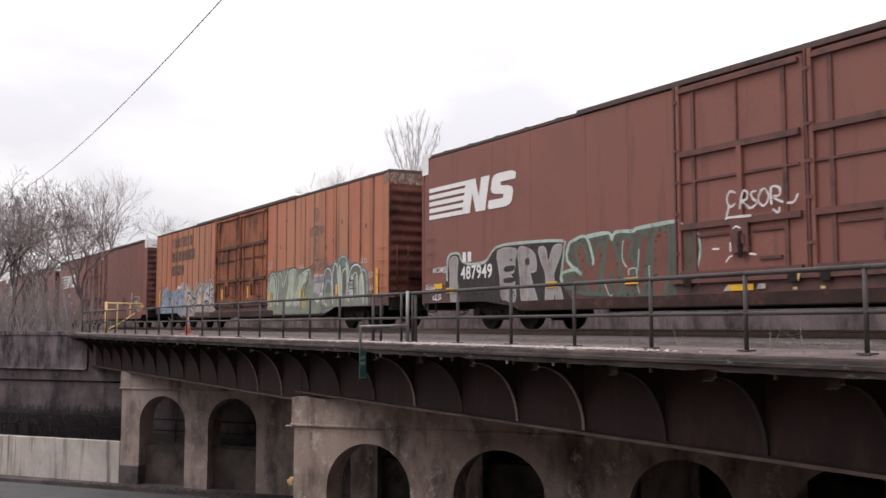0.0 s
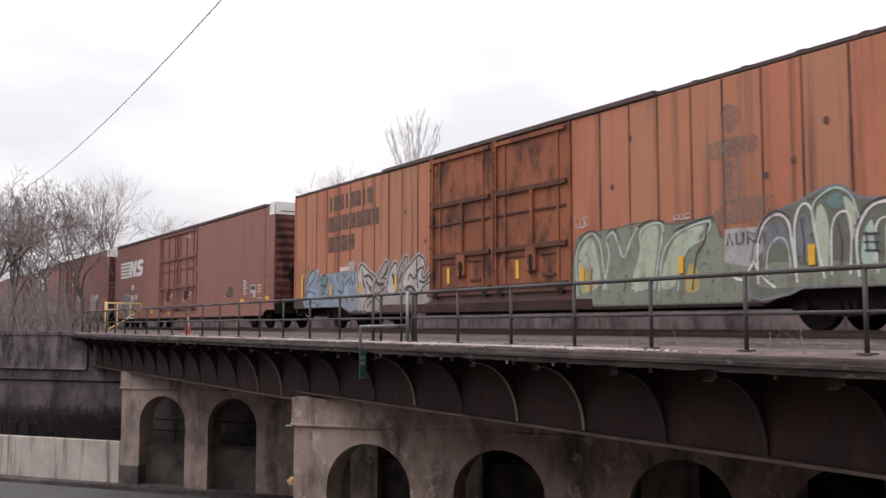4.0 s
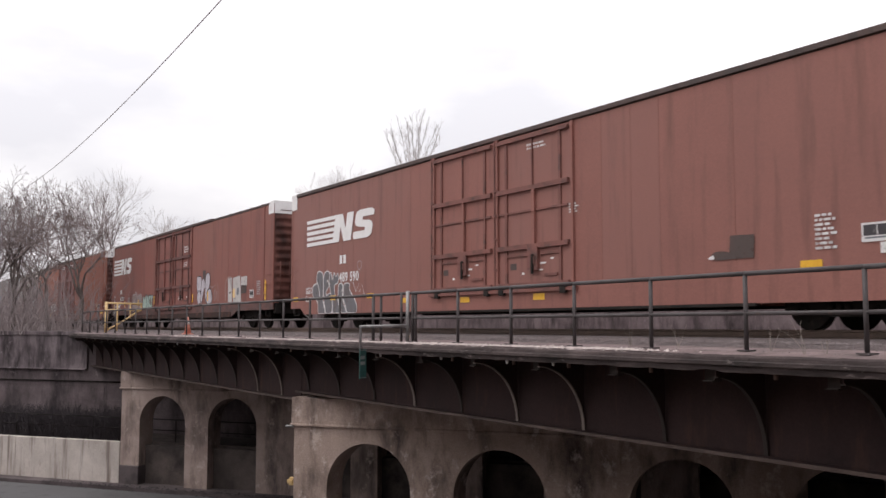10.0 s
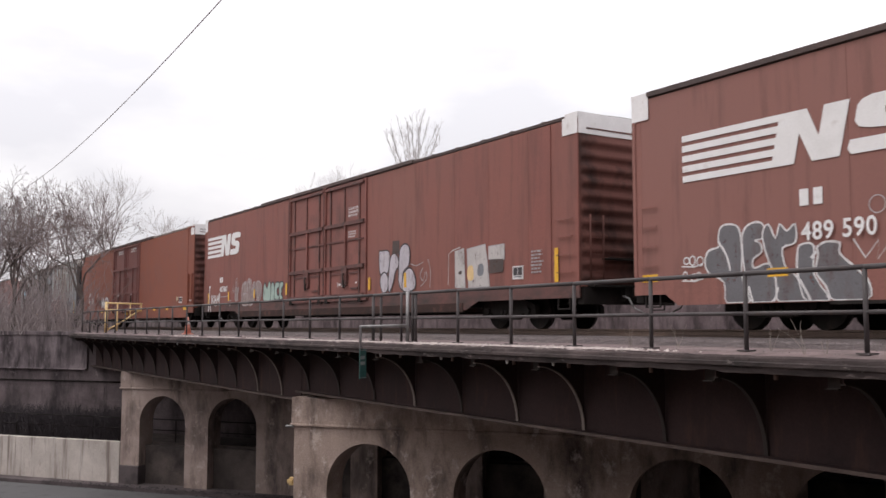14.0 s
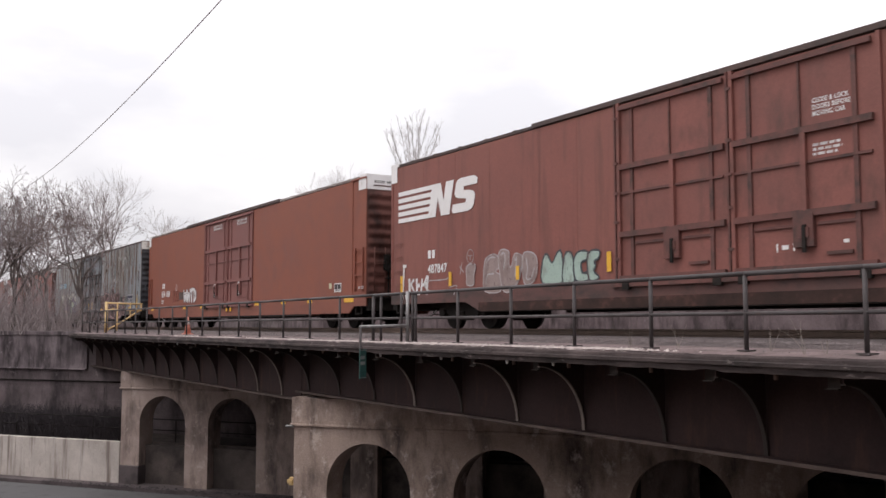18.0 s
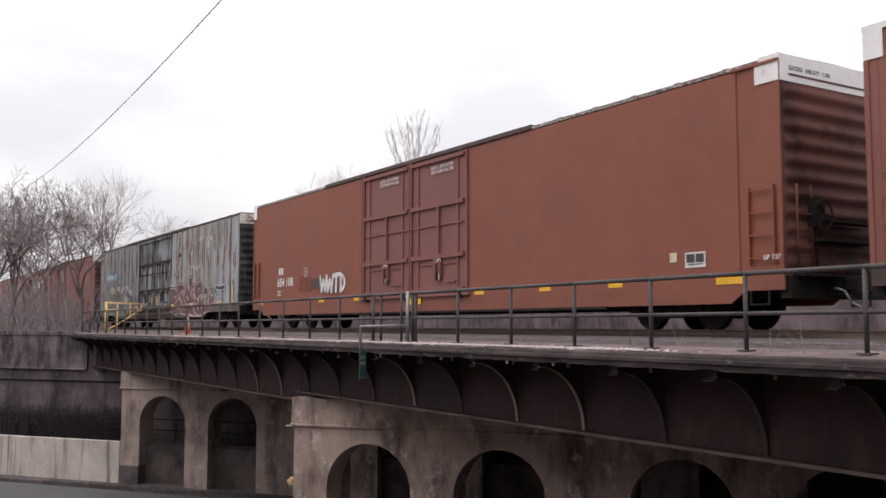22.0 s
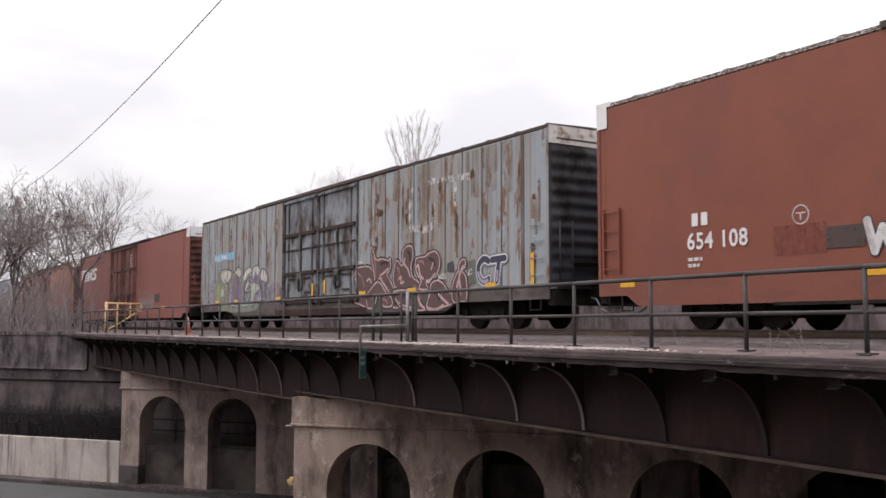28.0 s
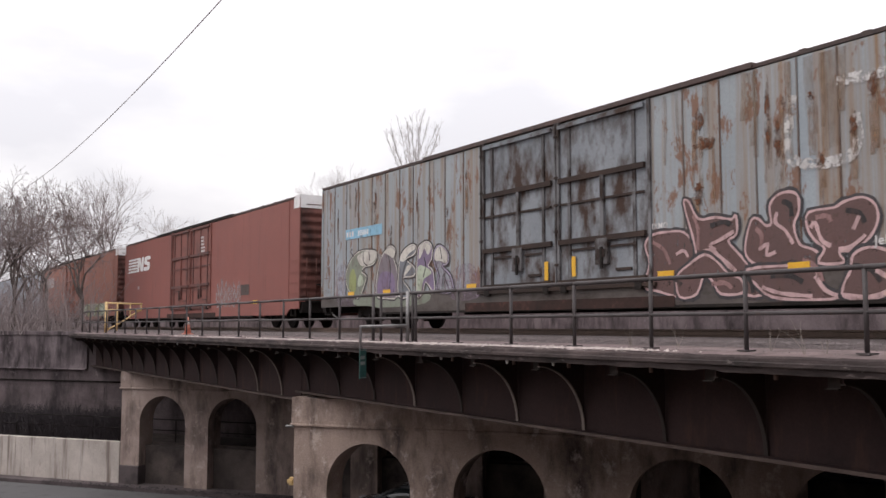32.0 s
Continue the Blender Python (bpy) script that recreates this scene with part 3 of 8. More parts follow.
def boxcar(paint_m, label, posts="wide", cap=(7.1, 19.3), door_m=None, bar_m=None, end_m=None, band=WHITE, cap_m=None, ladder=True, deep=False, rails=False, brake_on=False, end_words="", post_m=None, sill_m=None, doors=(10.22, 13.40), centre=True, door_post_m=None, channel=(9.4, 17.2), roof_m=None):
    c = thing("boxcar", pose(0, 15.92, 7.32), label, "boxcar", "boxcars of the train")
    if deep:
        DEEP.add(c.name)
    door_m, bar_m, end_m = door_m or paint_m, bar_m or door_m or paint_m, end_m or ENDM

    def put(name, x0, x1, y0, y1, z0, z1, m, parent=None, lab=""):
        key, make = block(name, x0, x1, y0, y1, z0, z1)
        return painted(name, share(key, make, m), m, parent or c, lab)

    put("body", -HALF + 0.02, HALF - 0.02, -SIDE + 0.03, SIDE - 0.03, 0.98, EAVE - 0.04, paint_m)
    painted("roof", share(("roof",), roof_sheet, paint_m), roof_m or EAVE_M, c, "ribbed sheet metal roof")
    for s in (-1, 1):
        painted("end_wall", share(("end_wall", s), lambda: ribbed_end(s), end_m), end_m, c, "dirty ribbed end wall")
        if band:
            put("end_band", *sorted((s * (HALF - 0.02), s * (HALF + 0.012))), -SIDE + 0.005, SIDE - 0.005, 4.58, EAVE + 0.03, band, None, "white painted band across the top of the end")
            for n, word in enumerate(end_words.split() if s > 0 else ()):
                me, wide = glyphs(word, 0.085)
                me.transform(Matrix(((0, 0, 1, HALF + 0.0135), (1, 0, 0, (-1.28, -0.80, -0.30)[n]), (0, 1, 0, 4.80), (0, 0, 0, 1))) @ Matrix.Diagonal((0.92, 1, 1, 1)))
                me.materials.clear()
                me.materials.append(BLACK)
                part("end_notice", me, BLACK, c)
            for y in range(6) if band is WHITE and not end_words else ():
                put("band_mark", *sorted((s * (HALF + 0.012), s * (HALF + 0.016))), 0.15 + y * 0.15, 0.23 + y * 0.15, 4.66, 4.79, BLACK)
            if band is WHITE:
                put("roof_cap", *sorted((s * (HALF - 0.46), s * (HALF + 0.013))), -SIDE - 0.02, SIDE + 0.02, EAVE - 0.02, EAVE + 0.086, band, None, "white painted end of the roof")
            put("end_band_lip", *sorted((s * (HALF + 0.012), s * (HALF + 0.03))), -SIDE + 0.25, SIDE - 0.25, 4.70, 4.73, end_m)
        # coupler, brake hose and draft gear
        def coup():
            bm = BM()
            box(bm, HALF - 0.1, HALF + 0.55, -0.12, 0.12, 0.72, 0.98)
            box(bm, HALF + 0.5, HALF + 0.96, -0.2, 0.16, 0.66, 1.0)
            return bevel(bm, 0.03)
        k = painted("coupler", share(("coupler",), coup, BLACK), BLACK, c)
        k.rotation_euler = (0, 0, 0 if s > 0 else math.pi)
        def hose():
            bm = BM()
            p = [Vector((HALF + 0.2, -0.4, 0.78)), Vector((HALF + 0.42, -0.42, 0.72)), Vector((HALF + 0.55, -0.40, 0.50)), Vector((HALF + 0.8, -0.3, 0.36))]
            for a, b in zip(p, p[1:]):
                tube(bm, a, b, 0.022, sides=6)
            return bm
        k = painted("brake_hose", share(("brake_hose",), hose, GALV), GALV, c)
        k.rotation_euler = (0, 0, 0 if s > 0 else math.pi)
        put("draft_sill", *sorted((s * (HALF - 2.0), s * (HALF + 0.22))), -0.33, 0.33, 0.66, 0.98, BLACK)
        put("end_sill", *sorted((s * (HALF - 0.16), s * (HALF + 0.05))), -1.46, 1.46, 0.58, 0.985, BLACK)
        put("end_step", *sorted((s * (HALF - 0.02), s * (HALF + 0.25))), -1.3, 1.3, 0.98, 1.03, BLACK)
        for y in (-1.32, -0.92, 0.92, 1.32):
            def rail_():
                bm = BM()
                return tube(bm, (0, 0, 1.05), (0, 0, 2.66), 0.02, sides=6)
            r = painted("ladder_rail", share(("ladder_rail",), rail_, end_m), end_m, c)
            r.location = (s * (HALF + 0.13), y, 0)
        for y in (-1.12, 1.12):
            for z in range(4):
                put("rung", *sorted((s * (HALF + 0.12), s * (HALF + 0.145))), y - 0.2, y + 0.2, 1.35 + z * 0.38, 1.372 + z * 0.38, end_m)
    # brake gear on the leading end
    def brake():
        bm = BM()
        for q in range(20):
            a, b = q * math.tau / 20, (q + 1) * math.tau / 20
            tube(bm, (HALF + 0.3, -0.80 + 0.27 * math.cos(a), 2.10 + 0.27 * math.sin(a)), (HALF + 0.3, -0.80 + 0.27 * math.cos(b), 2.10 + 0.27 * math.sin(b)), 0.018, sides=5, caps=False)
        for q in range(3):
            a = q * math.tau / 3
            tube(bm, (HALF + 0.3, -0.80, 2.10), (HALF + 0.3, -0.80 + 0.27 * math.cos(a), 2.10 + 0.27 * math.sin(a)), 0.014, sides=5)
        return bm
    if brake_on:
        painted("brake_wheel", share(("brake_wheel",), brake, BLACK), BLACK, c)
        put("brake_housing", HALF + 0.06, HALF + 0.24, -0.94, -0.66, 1.9, 2.42, BLACK)
        put("brake_rod", HALF + 0.12, HALF + 0.16, -0.82, -0.78, 1.0, 1.95, BLACK)
        put("brake_step", HALF + 0.05, HALF + 0.34, -0.55, 0.85, 1.98, 2.03, BLACK)
    put("brake_platform", HALF + 0.05, HALF + 0.32, -0.9, 0.9, 1.62, 1.66, BLACK)
    # underframe
    put("centre_sill", -HALF + 2, HALF - 2, -0.3, 0.3, 0.62, 0.975, BLACK)
    for x in (-7, -4.6, -2.2, 0.3, 2.7, 5.1, 7.4):
        put("cross_bearer", x - 0.06, x + 0.06, -1.5, 1.5, 0.66, 0.97, BLACK)
    put("brake_cylinder", 1.0, 1.9, -1.2, -0.8, 0.5, 0.8, BLACK)
    put("air_reservoir", -3.9, -2.7, -1.3, -0.85, 0.46, 0.85, BLACK)

    open0, open1 = doors[0] - 0.11, doors[1] + 3.03
    if posts == "wide":
        seams = [0.0, 0.25, 1.9, 3.6, 5.25, 7.35, 8.75, open0]
    elif posts == "plain":
        seams = [0.0, 0.25, 9.26, open0]
    elif posts == "smooth":
        seams = [0.0, 0.25, 5.25, 9.1, open0]
    else:
        seams = [0.0, 0.12, 1.05, 1.98, 2.88, 3.85, 4.75, 5.69, 6.52, 7.47, 8.33, 9.3, open0]
    mids = [open1] + [LEN - u for u in seams[-2::-1]]
    if posts == "plain":
        mids = [open1, LEN - 0.25, LEN]
    if posts == "smooth":
        mids[1:3] = [17.75, 18.70, 19.56, 21.55]
    mids = [25.75 if abs(u - (LEN - (0.25 if posts != "narrow" else 0.12))) < 1e-6 else u for u in mids]
    if posts == "narrow":
        mids = [u for u in mids if not 25.6 < u < 25.74]
    gap = 0.009 if posts == "narrow" else 0.0035
    for s in (-1, 1):
        y0, y1 = sorted((s * (SIDE - 0.03), s * SIDE))
        for run in (seams, mids):
            for a, b in zip(run, run[1:]):
                if b - a < 0.02:
                    continue
                put("side_panel", a + gap - HALF, b - gap - HALF, y0, y1, 1.03, EAVE - 0.05, paint_m)
                if posts == "narrow" and 0.3 < a < 25.6:
                    ya, yb = sorted((s * SIDE, s * (SIDE + 0.016)))
                    put("panel_post", a - 0.018 - HALF, a + 0.018 - HALF, ya, yb, 1.05, EAVE - 0.06, post_m or paint_m)
        # corner posts and the tall joint near the leading end
        ya, yb = sorted((s * SIDE, s * (SIDE + 0.022)))
        for a, b in ((0.0, 0.09), (25.68, 25.80), (LEN - 0.09, LEN)):
            put("corner_post", a - HALF, b - HALF, ya, yb, 1.04, EAVE - 0.05, post_m if post_m and 25 < a < 26 else paint_m)
        if posts == "plain":
            put("top_lip", 25.68 - HALF, HALF, *sorted((s * SIDE, s * (SIDE + 0.05))), EAVE - 0.06, EAVE - 0.01, paint_m)
        def sill_(s=s):
            bm = BM()
            e0, e1 = (HALF - 0.9, HALF - 1.25) if deep else (9.3, 8.7)
            pts = [(-HALF, 1.02), (-HALF, LIFT), (-e0, LIFT), (-e1, SILL), (e1, SILL), (e0, LIFT), (HALF, LIFT), (HALF, 1.02)]
            return prism(bm, pts, "y", s * (SIDE - 0.03), s * (SIDE + 0.012))
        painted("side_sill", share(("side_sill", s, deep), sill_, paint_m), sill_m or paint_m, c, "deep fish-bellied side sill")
        put("sill_lip", -8.6, 8.6, *sorted((s * (SIDE - 0.12), s * (SIDE + 0.02))), SILL - 0.05, SILL + 0.01, BLACK)
        ya, yb = sorted((s * (SIDE - 0.12), s * (SIDE + 0.045)))
        put("eave_cap", cap[0] - HALF, cap[1] - HALF, ya, yb, EAVE - 0.02, EAVE + 0.088, cap_m or BLACK, None, "dark door track along the eave")
        put("door_track", open0 - 0.15 - HALF, open1 + 0.15 - HALF, *sorted((s * SIDE, s * (SIDE + 0.09))), 0.92, 1.0, bar_m)
        if channel:
            # added strip: underframe shade and grime, not a separate steel part
            put("door_channel", channel[0] - HALF, channel[1] - HALF, *sorted((s * SIDE, s * (SIDE + 0.03))), SILL - 0.03, 0.70, DARK_STRIP, None, "grimy black channel under the doors")
        # jambs at both sides of the opening and between the doors
        ya, yb = sorted((s * SIDE, s * (SIDE + 0.055)))
        for x in (open0, open1):
            put("door_jamb", x - 0.035 - HALF, x + 0.035 - HALF, ya, yb, 1.0, EAVE - 0.05, door_post_m or door_m)
        # doors
        for d0 in doors:
            d1 = d0 + 2.92
            ya, yb = sorted((s * (SIDE - 0.03), s * (SIDE + 0.012)))
            d = put("door", d0 - 0.06 - HALF, d1 + 0.05 - HALF, ya, yb, 1.04, EAVE - 0.06, door_m, None, "plug door with raised stiffeners")
            ya, yb = sorted((s * (SIDE + 0.012), s * (SIDE + 0.085)))
            yc, yd = sorted((s * (SIDE + 0.012), s * (SIDE + 0.05)))
            for z, h, m in ((4.80, 0.09, door_m if door_post_m else bar_m), (3.48, 0.12, bar_m), (2.00, 0.12, bar_m), (1.06, 0.10, bar_m)):
                put("door_rail", d0 - HALF, d1 - 0.02 - HALF, ya, yb, z, z + h, m, d)
            for z, a, b in ((2.94, 0.0, 1.50), (2.94, 1.62, 2.86), (1.83, 0.45, 1.30), (1.83, 1.80, 2.52)):
                put("door_rib", d0 + a - HALF, d0 + b - HALF, yc, yd, z, z + 0.05, bar_m, d)
            for a, w in ((0.33, 0.09), (2.52, 0.09)):
                put("door_post", d0 + a - HALF, d0 + a + w - HALF, yc, yd, 1.06, 4.80, door_post_m or bar_m, d)
            put("door_edge", d0 - 0.05 - HALF, d0 + 0.035 - HALF, *sorted((s * (SIDE + 0.012), s * (SIDE + 0.075))), 1.05, 4.97, door_post_m or door_m, d)
            put("hinge_rod", d0 - 0.115 - HALF, d0 - 0.075 - HALF, *sorted((s * SIDE, s * (SIDE + 0.09))), 1.02, 4.97, door_post_m or bar_m, d)
            for z in (1.5, 2.3, 2.94, 3.6, 4.6):
                put("hinge_clip", d0 - 0.13 - HALF, d0 + 0.0 - HALF, *sorted((s * (SIDE + 0.02), s * (SIDE + 0.10))), z, z + 0.06, bar_m, d)
            put("lock_rod", d0 + 1.50 - HALF, d0 + 1.61 - HALF, ya, yb, 2.1, 3.5, door_post_m or door_m, d)
            if centre:
                put("lock_rod_upper", d0 + 1.46 - HALF, d0 + 1.50 - HALF, yc, yd, 3.6, 4.80, bar_m, d)
            put("lock_case", d0 + 1.33 - HALF, d0 + 1.74 - HALF, *sorted((s * (SIDE + 0.012), s * (SIDE + 0.10))), 1.46, 2.05, door_post_m or bar_m, d)
            put("lock_lever", d0 + 1.53 - HALF, d0 + 1.60 - HALF, *sorted((s * (SIDE + 0.10), s * (SIDE + 0.14))), 1.36, 1.85, BLACK, d)
            put("lock_hub", d0 + 1.44 - HALF, d0 + 1.66 - HALF, *sorted((s * (SIDE + 0.10), s * (SIDE + 0.125))), 1.62, 1.80, bar_m, d)
            put("step_bracket", d0 + 1.95 - HALF, d0 + 2.45 - HALF, yc, yd, 1.30, 1.36, bar_m, d)
            for a in (0.2, 2.7):
                put("door_roller", d0 + a - 0.1 - HALF, d0 + a + 0.1 - HALF, *sorted((s * (SIDE + 0.02), s * (SIDE + 0.11))), 0.86, 1.03, BLACK, d)
        # side ladders at both ends
        if ladder:
            for a, b in ((26.05, 26.62), (0.22, 0.72)):
                for r in range(4):
                    put("grab_iron", a - HALF, b - HALF, *sorted((s * (SIDE + 0.05), s * (SIDE + 0.075))), 1.32 + r * 0.42, 1.345 + r * 0.42, paint_m)
                for x in (a, b) if rails else ():
                    put("grab_bracket", x - 0.02 - HALF, x + 0.02 - HALF, *sorted((s * SIDE, s * (SIDE + 0.07))), 1.22, 2.66, paint_m)
            for a in (0.3, 26.0):
                put("stirrup", a - HALF, a + 0.45 - HALF, *sorted((s * (SIDE - 0.03), s * SIDE)), 0.46, 0.49, BLACK)
                for x in (a, a + 0.42):
                    put("stirrup_leg", x - HALF, x + 0.03 - HALF, *sorted((s * (SIDE - 0.03), s * SIDE)), 0.49, 0.75, BLACK)
    for u in (3.3, LEN - 3.3):
        WHEELS.extend(truck(c, u - HALF, MESHES))
    return c


# ---- markings on the near side ----
def decal(c, name, u0, u1, v0, v1, m, label="", depth=0.016):
    bm = BM()
    box(bm, u0 - HALF, u1 - HALF, NEAR - depth, NEAR - depth + 0.006, v0, v1)
    return part(name, bm, m, c, label)


def flat(bm, pts, y):
    f = bm.faces.new([bm.verts.new((u - HALF, NEAR - y, v)) for u, v in pts])
    return f


def glyphs(words, h):
    cu = bpy.data.curves.new("lettering", "FONT")
    cu.body, cu.size, cu.extrude = words, h * 1.4, 0.0015
    cu.space_character, cu.offset = 1.1, h * 0.025
    tmp = bpy.data.objects.new("lettering", cu)
    me = bpy.data.meshes.new_from_object(tmp)
    bpy.data.objects.remove(tmp)
    return me, max(p.co.x for p in me.vertices)


def lettering(c, name, words, u, v, h, m, depth=0.018, squeeze=1.0, label=""):
    """Stencilled words, each a part of its own."""
    for row, line in enumerate(words.split("\n")):
        done = ""
        for word in line.split():
            done = (done + " " + word).strip()
            me, wide = glyphs(word, h)
            start = (glyphs(done, h)[1] - wide) * squeeze
            me.transform(Matrix.Translation((u + start - HALF, NEAR - depth, v - row * h * 1.4)) @ Matrix.Rotation(radians(90), 4, "X") @ Matrix.Diagonal((squeeze, 1, 1, 1)))
            me.materials.clear()
            me.materials.append(m)
            part(name, me, m, c, label)


def small_print(c, u0, u1, v0, v1, rows, m, seed=1):
    """Stencilled lines too small to read: plain bars."""
    rng = random.Random(seed)
    bm = BM()
    step = (v1 - v0) / rows
    for r in range(rows):
        u = u0
        end = u0 + (u1 - u0) * rng.uniform(0.6, 1.0)
        while u < end:
            w = rng.uniform(0.05, 0.16)
            box(bm, u - HALF, min(u + w, end) - HALF, NEAR - 0.018, NEAR - 0.013, v1 - r * step - step * 0.55, v1 - r * step)
            u += w + 0.035
    p = part("stencil_print", bm, m, c)
    p["kind"] = "stuff"
    return p


def emblem(c, u, v, w, h, m):
    """Five white stripes running into two slanted block shapes."""
    stripes = 0.42 * w
    for k in range(5):
        z = v + h * k / 4.62
        bm = BM()
        lean = 0.22 * h
        prism(bm, [(u - HALF, z), (u + stripes + lean * (z - v) / h - HALF, z), (u + stripes + lean * (z - v) / h - HALF, z + h * 0.135), (u - HALF, z + h * 0.135)], "y", NEAR - 0.018, NEAR - 0.013)
        part("stripe", bm, m, c)
    a = u + stripes - 0.01 * w
    L = 0.24 * h
    def sl(x, z):
        return (a + x * 0.945 * w + L * z - HALF, v + z * h)
    for shape in ([sl(0, 0), sl(0, 1), sl(0.115, 1), sl(0.185, 0.45), sl(0.185, 1), sl(0.285, 1), sl(0.285, 0), sl(0.175, 0), sl(0.10, 0.56), sl(0.10, 0)],
                  [sl(0.33, 0), sl(0.52, 0), sl(0.565, 0.06), sl(0.58, 0.16), sl(0.58, 0.42), sl(0.56, 0.53), sl(0.52, 0.59), sl(0.43, 0.63), sl(0.425, 0.74), sl(0.585, 0.74), sl(0.585, 0.90), sl(0.55, 0.98), sl(0.50, 1.0), sl(0.37, 1.0), sl(0.335, 0.95), sl(0.32, 0.86), sl(0.32, 0.58), sl(0.34, 0.47), sl(0.38, 0.42), sl(0.475, 0.37), sl(0.475, 0.26), sl(0.315, 0.26), sl(0.31, 0.10)]):
        bm = BM()
        prism(bm, shape, "y", NEAR - 0.018, NEAR - 0.013)
        part("block_shape", bm, m, c)


def strokes(c, name, lines, width, m, depth):
    """Sprayed lines: round-ended bands along polylines, each a hair above the last."""
    bm = BM()
    k = 0
    for pts in lines:
        for (a0, b0), (a1, b1) in zip(pts, pts[1:]):
            ang = math.atan2(b1 - b0, a1 - a0)
            r = width / 2
            out = [(a1 + r * math.cos(ang + t), b1 + r * math.sin(ang + t)) for t in (-math.pi / 2 + math.pi * q / 7 for q in range(8))]
            out += [(a0 + r * math.cos(ang + t), b0 + r * math.sin(ang + t)) for t in (math.pi / 2 + math.pi * q / 7 for q in range(8))]
            flat(bm, out[::-1], depth + 0.00015 * k)
            k += 1
    p = part(name, bm, m, c)
    if k > 2:
        p["kind"] = "stuff"
    return p


def arc(cx, cy, rx, ry, a0, a1, n=8):
    return [(cx + rx * math.cos(radians(a0 + (a1 - a0) * q / n)), cy + ry * math.sin(radians(a0 + (a1 - a0) * q / n))) for q in range(n + 1)]


def band(p0, p1, p2, w0, w1, grow=0.0, blunt=True):
    """Outline of a bent band that tapers from w0 to w1 along a curve."""
    mid = [((1 - t) ** 2 * p0[0] + 2 * t * (1 - t) * p1[0] + t * t * p2[0], (1 - t) ** 2 * p0[1] + 2 * t * (1 - t) * p1[1] + t * t * p2[1]) for t in (q / 8 for q in range(9))]
    left, right_ = [], []
    for q, (x, y) in enumerate(mid):
        a, b = mid[max(q - 1, 0)], mid[min(q + 1, 8)]
        ang = math.atan2(b[1] - a[1], b[0] - a[0])
        r = (w0 + (w1 - w0) * q / 8) / 2 + grow
        left.append((x - r * math.sin(ang), y + r * math.cos(ang)))
        right_.append((x + r * math.sin(ang), y - r * math.cos(ang)))
    out = left
    if blunt:
        ang = math.atan2(mid[8][1] - mid[7][1], mid[8][0] - mid[7][0])
        out = out + [(mid[8][0] + (w1 / 2 + grow) * math.cos(ang + t), mid[8][1] + (w1 / 2 + grow) * math.sin(ang + t)) for t in (0.9, 0.3, -0.3, -0.9)]
    out = out + right_[::-1]
    if blunt:
        ang = math.atan2(mid[0][1] - mid[1][1], mid[0][0] - mid[1][0])
        out = out + [(mid[0][0] + (w0 / 2 + grow) * math.cos(ang + t), mid[0][1] + (w0 / 2 + grow) * math.sin(ang + t)) for t in (0.9, 0.3, -0.3, -0.9)]
    return out


def piece(c, u0, u1, v0, v1, n, seed, fills, line, halo=None, fat=0.36, edge=0.10, gleam=None, rise=0.15, soft=True, per=4, inner=None):
    """A sprayed mural of loose interlocking bands: halo, outlines, fills and gleams."""
    rng = random.Random(seed)
    w, h = (u1 - u0) / n, v1 - v0
    sheets = {}

    def lay(m, pts, y):
        if m.name not in sheets:
            sheets[m.name] = (m, BM())
        flat(sheets[m.name][1], pts[::-1], y)

    y = 0.0145
    if halo:
        for k in range(n * 3):
            cx, r = u0 + (k + 0.5) * (u1 - u0) / (n * 3), 0.30 * h
            for cy in (v0 + 0.32 * h, v0 + (0.68 - 0.12 * rng.random()) * h):
                ph = rng.uniform(0, 6)
                lay(halo, [(cx + r * (1 + 0.12 * math.sin(3 * t + ph)) * math.cos(t), max(v0 - 0.02, cy + r * (1 + 0.12 * math.sin(2 * t + ph)) * math.sin(t))) for t in (math.tau * q / 16 for q in range(16))], y)
                y += 0.00004
    y = 0.018
    for k in range(n):
        x0 = u0 + k * w
        top = v1 - rng.uniform(0, rise) * h
        f = fat * min(w, h)
        col = fills[k % len(fills)]
        for q in range(per):
            lo = (x0 + w * rng.uniform(0.0, 1.0), v0 + f * 0.5 + (top - v0) * rng.uniform(0.0, 0.15))
            hi = (x0 + w * rng.uniform(0.0, 1.0), top - f * 0.5 - (top - v0) * rng.uniform(0.0, 0.25))
            if q % 3 == 2:
                lo = (x0 + w * rng.uniform(-0.1, 0.3), v0 + h * rng.uniform(0.3, 0.75))
                hi = (x0 + w * rng.uniform(0.7, 1.1), v0 + h * rng.uniform(0.3, 0.75))
            bend = ((lo[0] + hi[0]) / 2 + w * rng.uniform(-0.7, 0.7), (lo[1] + hi[1]) / 2 + h * rng.uniform(-0.2, 0.3))
            bend = (bend[0], min(max(bend[1], v0 + f * 0.5), v1))
            sf = soft if soft is not None else rng.random() < 0.5
            w0, w1 = f * rng.uniform(0.6, 1.1), f * (rng.uniform(0.6, 1.1) if sf else rng.uniform(0.05, 0.5))
            lay(line, band(lo, bend, hi, w0, w1, edge * (1.1 if inner else 0.5), sf), y)
            if inner:
                lay(inner, band(lo, bend, hi, w0, w1, edge * 0.5, sf), y + 0.0002)
            lay(col, band(lo, bend, hi, w0, w1, 0, sf), y + 0.0004)
            if gleam and q % 2 == 0:
                d = f * 0.2
                lay(gleam, band((lo[0] - d, lo[1] + d), (bend[0] - d, bend[1]), (hi[0] - d, hi[1] - d), 0.03, 0.05, 0, False), y + 0.0007)
            y += 0.0009
    for name, (m, bm) in sheets.items():
        p = part("mural_" + name.replace("spray_", ""), bm, m, c)
        p["kind"] = "stuff"


DEEP = set()


